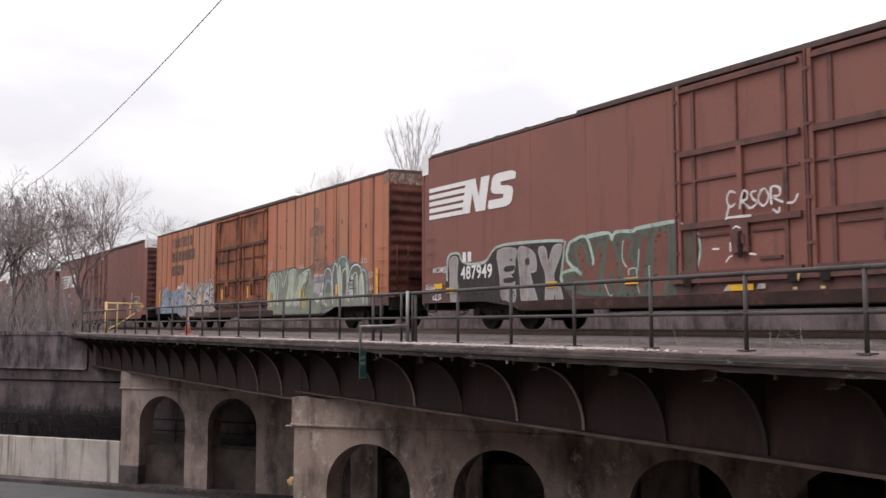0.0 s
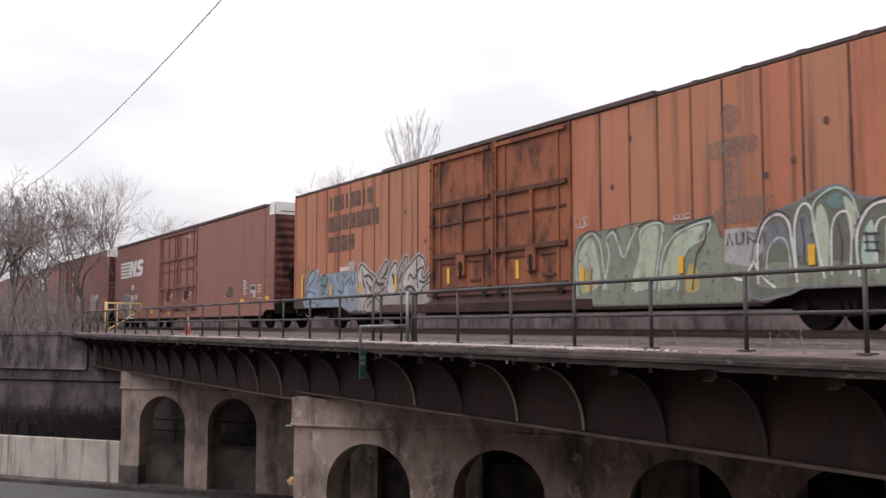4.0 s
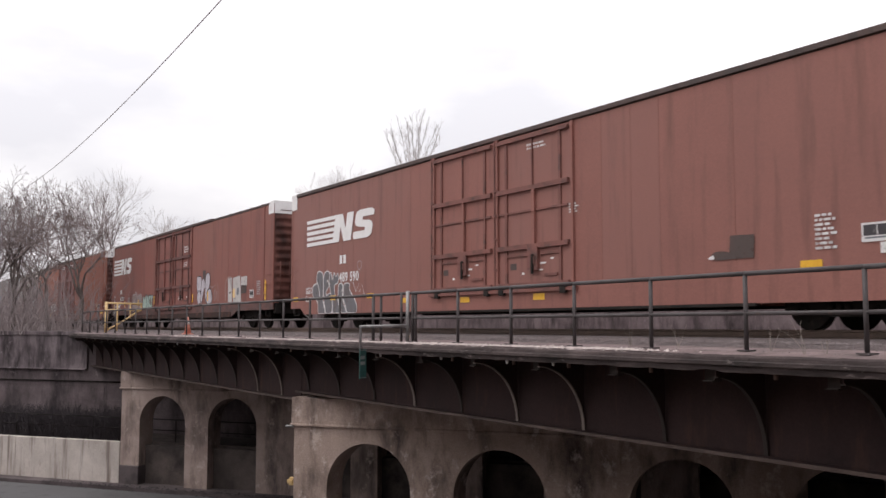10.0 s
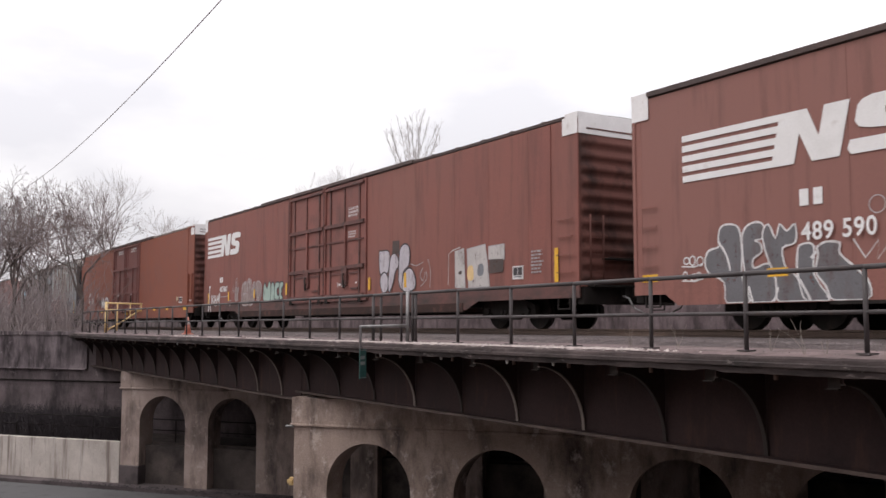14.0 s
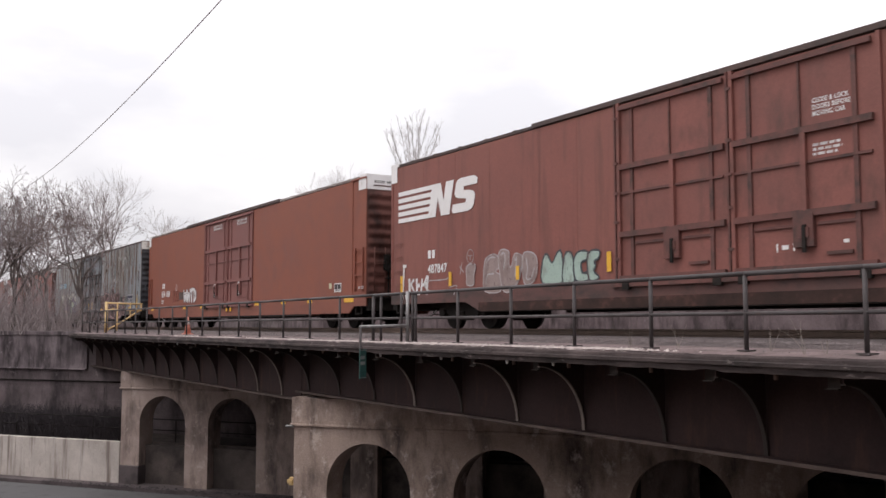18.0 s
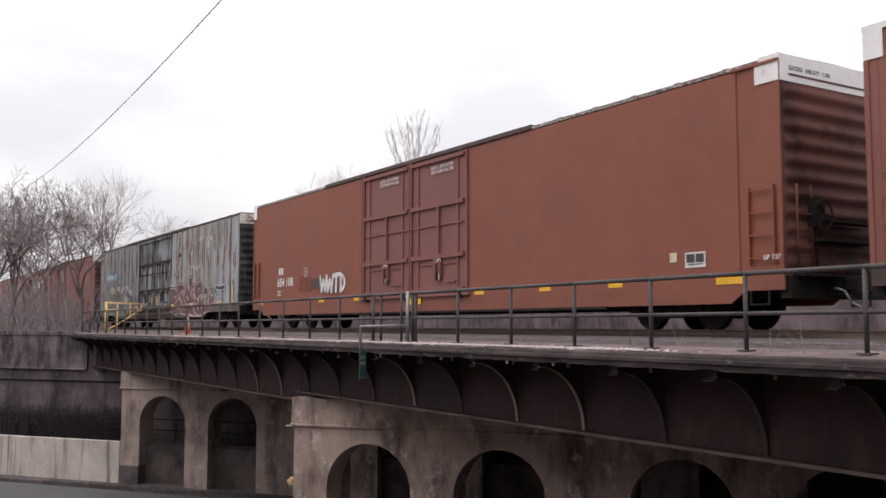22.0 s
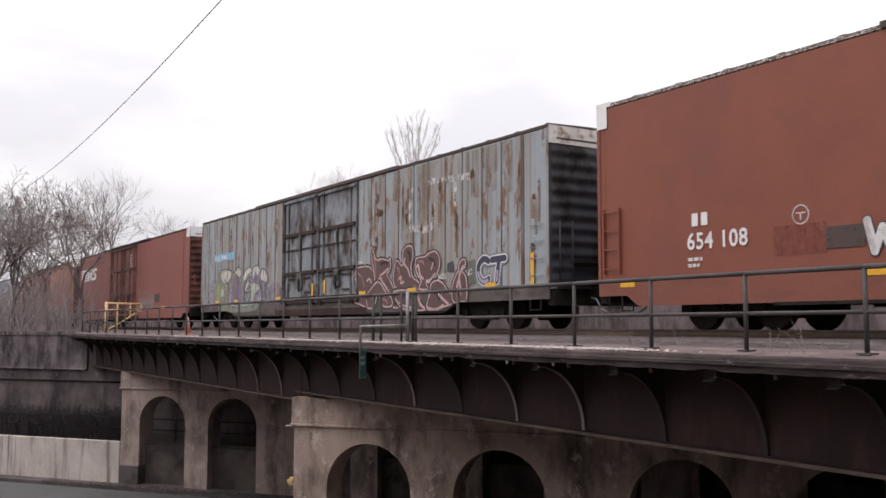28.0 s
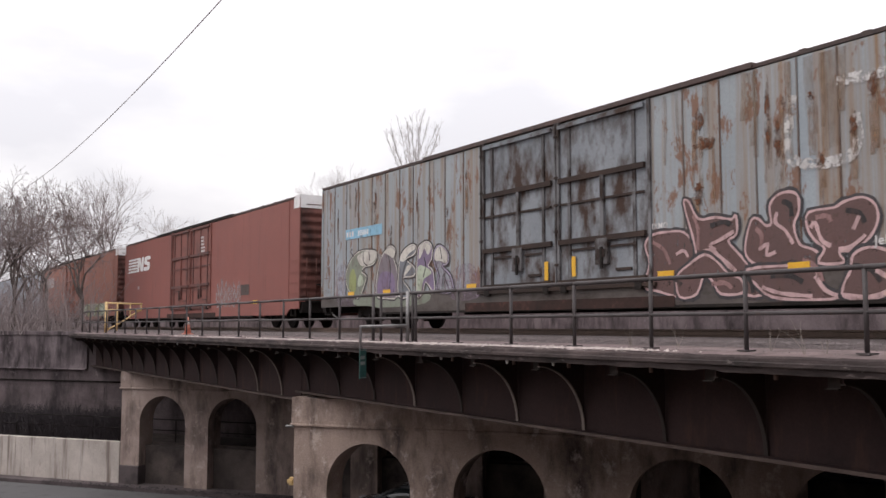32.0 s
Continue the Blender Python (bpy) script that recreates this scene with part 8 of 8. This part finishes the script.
# ---- things on the deck ----
cone = thing("traffic_cone", pose(-37.7, 11.55, 7.06), "orange plastic traffic cone on the bridge deck", "traffic cone")
bm = BM()
tube(bm, (0, 0, 0.03), (0, 0, 0.70), 0.14, 0.03, sides=16)
part("cone", bm, ORANGE, cone)
bm = BM()
box(bm, -0.19, 0.19, -0.19, 0.19, 0, 0.035)
part("base", bevel(bm, 0.01), ORANGE, cone)
bm = BM()
tube(bm, (0, 0, 0.40), (0, 0, 0.52), 0.087, 0.066, sides=16)
part("collar", bm, SP_WHITE, cone, "white collar")

barrier = thing("barrier_frame", pose(-50.2, 11.15, 7.05), "yellow painted tubular barrier across the walkway", "barrier")
for name, p, q, r in (("main_post", (0, 0, 0), (0, 0, 1.58), 0.075), ("post", (0, 0.55, 0.1), (0, 0.55, 1.5), 0.04), ("post", (0, 1.2, 0.75), (0, 1.2, 1.48), 0.04), ("post", (0, 1.75, 1.1), (0, 1.75, 1.48), 0.04),
                      ("top_bar", (0, 0, 1.52), (0, 1.8, 1.48), 0.045), ("middle_bar", (0, 0, 1.18), (0, 1.75, 1.15), 0.032), ("brace", (0, 0.0, 0.1), (0, 0.6, 0.45), 0.04), ("brace", (0, 0.55, 0.4), (0, 1.75, 1.2), 0.04)):
    bm = BM()
    tube(bm, p, q, r, sides=8)
    part(name, bm, YELLOWPAINT, barrier)

signpost = thing("sign_bracket", pose(-18.13, 10.46, 7.05), "galvanised pipe bracket clamped to the railing", "sign bracket")
for name, p, q, r, m in (("upright", (0, 0, 0), (0, 0, 1.12), 0.042, GALV), ("arm", (0, 0, 0.36), (-0.05, -1.16, 0.33), 0.032, GALV), ("drop_pipe", (-0.05, -1.14, 0.33), (-0.05, -1.14, -0.78), 0.028, RAILING),
                         ("stay", (-0.35, 0.04, 0.0), (-0.35, 0.04, 1.1), 0.03, RAILING)):
    bm = BM()
    tube(bm, p, q, r, sides=8)
    part(name, bm, m, signpost)
bm = BM()
box(bm, -0.012, 0.012, -0.17, 0.17, -0.31, 0.31)
sp = part("sign_panel", bm, TEAL, signpost, "green street sign seen almost edge on")
sp.matrix_local = pose(0.03, -1.12, -0.46, 0, 0, 40)
for z0, z1 in ((0.28, 0.30), (-0.30, -0.28), (0.10, 0.17), (-0.02, 0.05)):
    bm = BM()
    box(bm, 0.012, 0.016, -0.15, 0.15 if z0 > 0.2 or z0 < -0.2 else 0.08, z0, z1)
    part("sign_bar", bm, GALV, sp)
for x in (-19.55, -19.95, -17.95):
    bm = BM()
    tube(bm, (x, 0.02, 0), (x, 0.02, 1.1), 0.034, sides=8)
    part("post", bm, RAILING, railing)

# drain stubs under the deck edge
bm = BM()
tube(bm, (0, 0, 0), (0, 0, -0.13), 0.03, sides=8)
stub = mesh_of("drain_stub", bm, RAILSTEEL)
for k in range(22):
    p = part("drain_stub", stub, RAILSTEEL, bridge)
    p.location = (-8.2 - 2.0 * k + 0.3 * math.sin(k * 5), 10.28 + 0.1 * math.sin(k * 3), 6.825)
bm = BM()
tube(bm, (0, 0, 0), (0, 0, -0.04), 0.02, 0.03, sides=8)
tube(bm, (0, 0, -0.04), (0, 0, -0.09), 0.03, 0.02, sides=8)
knob = mesh_of("insulator", bm, WHITE)
for x, y, z in ((-14.05, 10.2, 6.80), (-16.4, 10.25, 6.80), (-18.9, 10.2, 6.80), (-12.9, 10.35, 6.80), (-34.5, 10.2, 6.80)):
    k = part("insulator", knob, WHITE, bridge, "small white porcelain insulator")
    k.location = (x, y, z)
bm = BM()
tube(bm, (-0.2, -0.12, 4.60), (0.05, -0.12, 4.60), 0.035, sides=8)
solid("pipe_stub", bm, GALV, "short pale pipe stub on the pier ledge", "pipe", m=ROADM)
# clamp lamp at the foot of the pier and a pipe on its side
bm = BM()
box(bm, -0.27, -0.02, 0.05, 0.30, 2.93, 3.14)
solid("junction_box", bevel(bm, 0.06, 2), YELLOWPAINT, "small yellow junction box fixed to the pier end", "junction box", m=ROADM)

# crumbled stones and rubble along the deck edge
def rubble(name, count, seed, area, size, m, label):
    rng = random.Random(seed)
    verts, faces = [], []
    for k in range(count):
        x, y, z = area(rng)
        r = rng.uniform(*size)
        b0 = len(verts)
        ang = rng.uniform(0, 6.28)
        for dx, dy, dz in ((1, 0, 0.2), (-0.3, 0.9, 0.1), (-0.9, -0.5, 0.25), (0.4, -0.8, 0.1), (0.1, 0.1, 0.9)):
            j = rng.uniform(0.7, 1.2) * r
            verts.append((x + (dx * math.cos(ang) - dy * math.sin(ang)) * j, y + (dx * math.sin(ang) + dy * math.cos(ang)) * j, z + dz * j * 0.8))
        faces += [(b0, b0 + 1, b0 + 4), (b0 + 1, b0 + 2, b0 + 4), (b0 + 2, b0 + 3, b0 + 4), (b0 + 3, b0, b0 + 4)]
    me = bpy.data.meshes.new(name)
    me.from_pydata(verts, [], faces)
    me.materials.append(m)
    return tagged(new(name, me), label, name.replace("_", " "), kind="stuff")


STONE = surface("crushed_stone", ((0.075, 0.062, 0.06206), (0.20, 0.168, 0.1691)), 6, 40, 0.95, relief=0.5, depth=0.01)
def ballast_spot(r):
    y = r.uniform(11.9, 15.0) - abs(r.gauss(0, 0.12))
    return (-4 - 55 * r.random() ** 1.4, y, 7.05 + max(0.0, min(0.2, y - 11.9)) * 0.4)


rubble("ballast_stones", 9000, 3, ballast_spot, (0.012, 0.042), STONE, "loose crushed grey ballast stones")


CRUMB = surface("broken_concrete", ((0.3, 0.255, 0.242), (0.54, 0.466, 0.443)), 6, 40, 0.95, relief=0.5, depth=0.01)


def edge_spot(r):
    centre = r.choice((-13.6, -15.2, -16.4, -17.1, -19.5, -21, -23.5, -26, -30, -34, -12.2, -11.4))
    y = 10.15 + abs(r.gauss(0, 0.38))
    return (r.gauss(centre, 0.6), y, 6.985 if y < 10.2 else 7.02)


rubble("concrete_crumbs", 6500, 5, edge_spot, (0.012, 0.055), CRUMB, "pale crumbs of broken concrete on the deck edge")
rubble("deck_grit", 3500, 6, lambda r: (-4 - 50 * r.random(), r.uniform(10.25, 11.9), 7.045), (0.008, 0.025), STONE, "scattered grit on the deck")
rubble("kerb_litter", 900, 8, lambda r: tuple(ROADM @ Vector((r.uniform(-20, 0), 11.6 + abs(r.gauss(0, 0.25)), 0.0 if r.random() < 0.4 else 0.17))), (0.02, 0.07), DARKBRUSH, "dead leaves and grit along the kerb")


# ---- dry weeds on the deck ----
STRAW = surface("dry_straw", ((0.19, 0.16, 0.14), (0.30, 0.26, 0.23)), 6, 40, 0.9, relief=0)


def weed(x, y, z, h, seed):
    rng = random.Random(seed)
    bm = BM()
    for k in range(3):
        p = Vector((rng.uniform(-0.03, 0.03), rng.uniform(-0.03, 0.03), 0))
        d = Vector((rng.uniform(-0.5, 0.5), rng.uniform(-0.3, 0.3), 1)).normalized()
        for q in range(4):
            e = p + d * h / 4
            tube(bm, p, e, 0.0045 - 0.0008 * q, 0.0037 - 0.0008 * q, sides=4, caps=False)
            if q > 0:
                t = (d + Vector((rng.uniform(-1, 1), rng.uniform(-0.5, 0.5), rng.uniform(0, 0.7)))).normalized()
                tube(bm, e, e + t * h * 0.16, 0.003, 0.0015, sides=3, caps=False)
            p = e
            d = (d + Vector((rng.uniform(-0.25, 0.25), rng.uniform(-0.2, 0.2), -0.12))).normalized()
    solid("dry_weed", bm, STRAW, "dry straw-coloured weed growing from the deck edge", "weed", "weeds on the deck", m=pose(x, y, z))


for k, (x, y, h) in enumerate(((-10.35, 10.75, 0.36), (-8.75, 10.9, 0.3), (-7.75, 10.3, 0.42), (-7.6, 10.5, 0.2), (-12.0, 11.3, 0.3))):
    weed(x, y, 7.04, h, 40 + k)


# ---- bare trees ----
POD = surface("dry_seed_heads", ((0.10, 0.07, 0.065), (0.18, 0.13, 0.12)), 6, 30, 0.95, relief=0)

def limb(verts, faces, pts, radii, sides):
    prev = None
    for k, (p, r) in enumerate(zip(pts, radii)):
        d = (pts[min(k + 1, len(pts) - 1)] - pts[max(k - 1, 0)]).normalized()
        u = d.orthogonal().normalized()
        w = d.cross(u)
        b0 = len(verts)
        for q in range(sides):
            a = math.tau * q / sides
            verts.append(p + (u * math.cos(a) + w * math.sin(a)) * r)
        if prev is not None:
            for q in range(sides):
                faces.append((prev + q, prev + (q + 1) % sides, b0 + (q + 1) % sides, b0 + q))
        prev = b0


def tree_part(name, v, f, m, t):
    me = bpy.data.meshes.new(name)
    me.from_pydata(v, [], f)
    me.materials.append(m)
    for poly in me.polygons:
        poly.use_smooth = True
    return part(name, me, m, t)


def bare_tree(x, y, z, h, wide, seed, thick=0.16, fork=0.3, fine=0.006, levels=7, label="bare grey-brown winter tree on the embankment", crown_m=TWIG, rise=0.035, bendy=0.09, pods=0):
    """A trunk that forks again and again into a rounded crown of fine twigs."""
    rng = random.Random(seed)
    wood, twig, seed_heads = ([], []), ([], []), ([], [])
    reach = h * (1 - fork) / 3.55

    def turned(d, angle):
        axis = d.orthogonal().normalized()
        axis.rotate(Matrix.Rotation(rng.uniform(0, math.tau), 3, d))
        e = d.copy()
        e.rotate(Matrix.Rotation(angle, 3, axis))
        return e

    def grow(p, d, length, r, level):
        steps = 3 if level < 5 else 2
        pts, radii = [p.copy()], [r]
        for k in range(steps):
            d = (d + Vector((rng.gauss(0, bendy), rng.gauss(0, bendy), rise))).normalized()
            p = p + d * length / steps
            pts.append(p.copy())
            radii.append(r * (1 - 0.32 * (k + 1) / steps))
        limb(*(wood if level < 3 else twig), pts, radii, 6 if level < 2 else 4 if level < 4 else 3)
        if level >= levels:
            if pods and rng.random() < pods:
                e = p + Vector((rng.gauss(0, 0.05), rng.gauss(0, 0.05), -0.04))
                q = rng.uniform(0.025, 0.05)
                limb(*seed_heads, [e + Vector((0, 0, q)), e, e - Vector((0, 0, q))], [q * 0.3, q * 0.8, q * 0.2], 4)
            return
        if level >= 2 and rng.random() < 0.8:
            e = turned(d, rng.uniform(0.5, 0.95))
            q = pts[1]
            limb(*twig, [q, q + e * length * 0.35, q + (e + Vector((0, 0, 0.3))).normalized() * length * 0.75], [max(fine, r * 0.35), fine, fine * 0.6], 3)
        for k in range(3 if rng.random() < (0.75 if level < 2 else 0.32) else 2):
            e = (turned(d, rng.uniform(0.22, 0.62) * wide) + Vector((0, 0, 0.07))).normalized()
            grow(p, e, length * rng.uniform(0.66, 0.92), max(r * 0.64, fine), level + 1)

    lean = Vector((rng.gauss(0, 0.06), rng.gauss(0, 0.06), 1)).normalized()
    foot = Vector((0, 0, -0.1))
    top = foot + lean * (h * fork)
    limb(*wood, [foot, foot.lerp(top, 0.5) + Vector((rng.gauss(0, 0.05), rng.gauss(0, 0.05), 0)), top], [thick, thick * 0.88, thick * 0.8], 8)
    grow(top, lean, reach * 1.12, thick * 0.62, 1)
    for k in range(3):
        grow(top - lean * 0.05 * k, turned(lean, rng.uniform(0.15, 0.5) * wide), reach * rng.uniform(0.85, 1.1), thick * 0.6, 1)
    t = thing("tree", pose(x, y, z), label, "tree", "bare trees")
    for name, (v, f), m in (("trunk", wood, BARK), ("crown", twig, crown_m), ("seed_heads", seed_heads, POD)):
        if not v:
            continue
        p = tree_part(name, v, f, m, t)
        if name == "seed_heads":
            p["kind"] = "stuff"
    return t


def fan_tree(x, y, z, h, fork, seed, label):
    """A tall trunk whose slim stems fan out into an open oval crown."""
    rng = random.Random(seed)
    wood, twig = ([], []), ([], [])
    top = Vector((0, 0, h * fork))
    limb(*wood, [Vector((0, 0, -0.1)), top * 0.5 + Vector((0.1, 0.05, 0)), top], [0.2, 0.16, 0.11], 8)
    for k in range(15):
        turn, tip = k * 2.4 + rng.uniform(-0.3, 0.3), 0.06 + 0.56 * math.sqrt((k + 0.3) / 15) + rng.uniform(-0.05, 0.05)
        d = Vector((math.sin(tip) * math.cos(turn), math.sin(tip) * math.sin(turn), math.cos(tip)))
        reach = h * (1 - fork) * (1.02 - 0.30 * tip * tip) * rng.uniform(0.88, 1.02)
        p, pts, radii = top.copy() - Vector((0, 0, rng.uniform(0, 0.8))), [], []
        for q in range(9):
            pts.append(p.copy())
            radii.append(0.022 * (1 - q / 8.6) + 0.010)
            d = (d + Vector((rng.gauss(0, 0.05), rng.gauss(0, 0.05), 0.028))).normalized()
            p = p + d * reach / 8
        limb(*twig, pts, radii, 4)
        for q in range(38):
            n = rng.randrange(1, 8)
            a = pts[n].lerp(pts[n + 1], rng.random())
            e = (d + Vector((rng.gauss(0, 0.42), rng.gauss(0, 0.42), 0.12))).normalized()
            g = rng.uniform(0.35, 1.15)
            b = a + e * g * 0.5
            c = b + (e + Vector((rng.gauss(0, 0.2), rng.gauss(0, 0.2), 0.2))).normalized() * g * 0.5
            limb(*twig, [a, b, c], [0.012, 0.010, 0.007], 3)
            e = (e + Vector((rng.gauss(0, 0.5), rng.gauss(0, 0.5), 0.1))).normalized()
            limb(*twig, [b, b + e * g * 0.4], [0.011, 0.007], 3)
    t = thing("tree", pose(x, y, z), label, "tree", "bare trees")
    tree_part("trunk", *wood, BARK, t)
    tree_part("crown", *twig, FARTWIG, t)
    return t


NEARTREE = "bare many-branched tree beside the track"
for k, (x, y, h, sp, th, fk) in enumerate(((-62.9, 8.5, 9.3, 1.55, 0.15, 0.24), (-58.6, 11.55, 8.3, 1.35, 0.13, 0.26), (-66.0, 11.0, 8.4, 1.5, 0.13, 0.25), (-79.0, 11.7, 9.8, 1.45, 0.14, 0.25), (-60.5, 7.0, 8.2, 1.5, 0.13, 0.2), (-72.0, 10.4, 8.0, 1.5, 0.12, 0.2))):
    bare_tree(x, y, 6.9, h, sp, 200 + k, th, fk, 0.0085, 7 if k in (0, 1, 3) else 6, NEARTREE, bendy=0.2, pods=0.35)
FARTREE = "bare winter tree standing behind the track"
for k, (x, y, h, sp, th, fk) in enumerate(((-115.2, 26.3, 17.2, 0.95, 0.16, 0.4), (-109.6, 31.6, 14.0, 1.05, 0.14, 0.45), (-100.3, 46.5, 18.6, 1.05, 0.14, 0.55), (-124.0, 25.6, 15.0, 1.0, 0.16, 0.4))):
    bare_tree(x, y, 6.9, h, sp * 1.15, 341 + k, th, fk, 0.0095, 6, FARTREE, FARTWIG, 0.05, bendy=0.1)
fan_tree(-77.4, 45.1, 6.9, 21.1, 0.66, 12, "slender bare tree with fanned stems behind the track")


def brush(name, count, seed, spot, height, m, label, thick=0.012):
    """A thicket of thin bare stems."""
    rng = random.Random(seed)
    v, f = [], []
    for k in range(count):
        p = Vector(spot(rng))
        h = rng.uniform(*height)
        d = Vector((rng.gauss(0, 0.22), rng.gauss(0, 0.22), 1)).normalized()
        pts, r = [p.copy()], [thick]
        for q in range(3):
            d = (d + Vector((rng.gauss(0, 0.22), rng.gauss(0, 0.22), 0.02))).normalized()
            p = p + d * h / 3
            pts.append(p.copy())
            r.append(thick * (1 - 0.27 * (q + 1)))
        limb(v, f, pts, r, 3)
        for q in range(3):
            e = pts[1 + q % 3]
            t = (d + Vector((rng.gauss(0, 0.7), rng.gauss(0, 0.7), 0.3))).normalized()
            limb(v, f, [e, e + t * h * 0.3], [thick * 0.6, thick * 0.25], 3)
    me = bpy.data.meshes.new(name)
    me.from_pydata(v, [], f)
    me.materials.append(m)
    return tagged(new(name, me), label, "thicket", kind="stuff")


brush("thicket_by_track", 1100, 7, lambda r: (r.uniform(-82, -55.5), r.uniform(5.5, 12.6), 6.9), (1.0, 3.8), STEM, "tangle of bare stems beside the track", 0.018)
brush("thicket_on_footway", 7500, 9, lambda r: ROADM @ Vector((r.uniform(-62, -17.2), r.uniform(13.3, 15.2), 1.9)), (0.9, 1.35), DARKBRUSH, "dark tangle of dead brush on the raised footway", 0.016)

# footway railing above the retaining wall
frail = thing("footway_railing", ROADM @ pose(0, 13.5, 1.98), "thin dark pipe railing on the raised footway", "railing")
for k in range(34):
    bm = BM()
    tube(bm, (-62 + k * 2.4, 0, 0), (-62 + k * 2.4, 0, 1.08), 0.03, sides=6)
    part("post", bm, BLACK, frail)
    for z in (1.05, 0.55):
        bm = BM()
        tube(bm, (-62 + k * 2.4, 0, z), (-59.6 + k * 2.4, 0, z), 0.028, sides=6)
        part("rail", bm, BLACK, frail)

# ---- overhead wire that runs down into the trees ----
eye = Vector(EYE)
fwd, right, up3 = Vector((-0.84411, 0.52999, 0.08117)), Vector((0.5317, 0.8469, 0)), Vector((0.0688, -0.0432, 0.9967))


def spot(x, y, depth):
    """The place at a depth in front of the eye, off its axis by x and y."""
    return eye + (fwd + right * x + up3 * y) * depth


bm = BM()
A0, A1 = spot(-0.134, 0.378, 21.0), spot(-0.447, 0.062, 62.0)
prev = None
for k in range(25):
    t = k / 24
    p = A0.lerp(A1, t) - Vector((0, 0, 0.7 * 4 * t * (1 - t)))
    if prev is not None:
        tube(bm, prev, p, 0.02, sides=6, caps=False)
    prev = p
# wire colour raised: glare of the bright sky around it painted in
solid("overhead_wire", bm, plain("bright_wire", (0.62, 0.60, 0.62), 0.7), "single pale grey overhead wire running down into the trees", "wire")


# ---- everything that moves ----
def motions():
    for c, off in CARS:
        walk(c, [(t, pose(s + off, 15.92, 7.32)) for t, s in RUN])
    times, runs = zip(*RUN)
    steps = [k * 4 / 30 for k in range(241)]
    for w, x in WHEELS:
        walk(w, [(t, pose(x, 0, 0.46, 0, math.degrees(float(np.interp(t, times, runs)) / 0.46) % 360, 0)) for t in steps])
    for c, t0, w0, v in SEDANS:
        walk(c, [(t, ROADM @ pose(w0 + v * (t - t0), 10.1, 0.0, 0, 0, 180)) for t in range(33)])


motions()
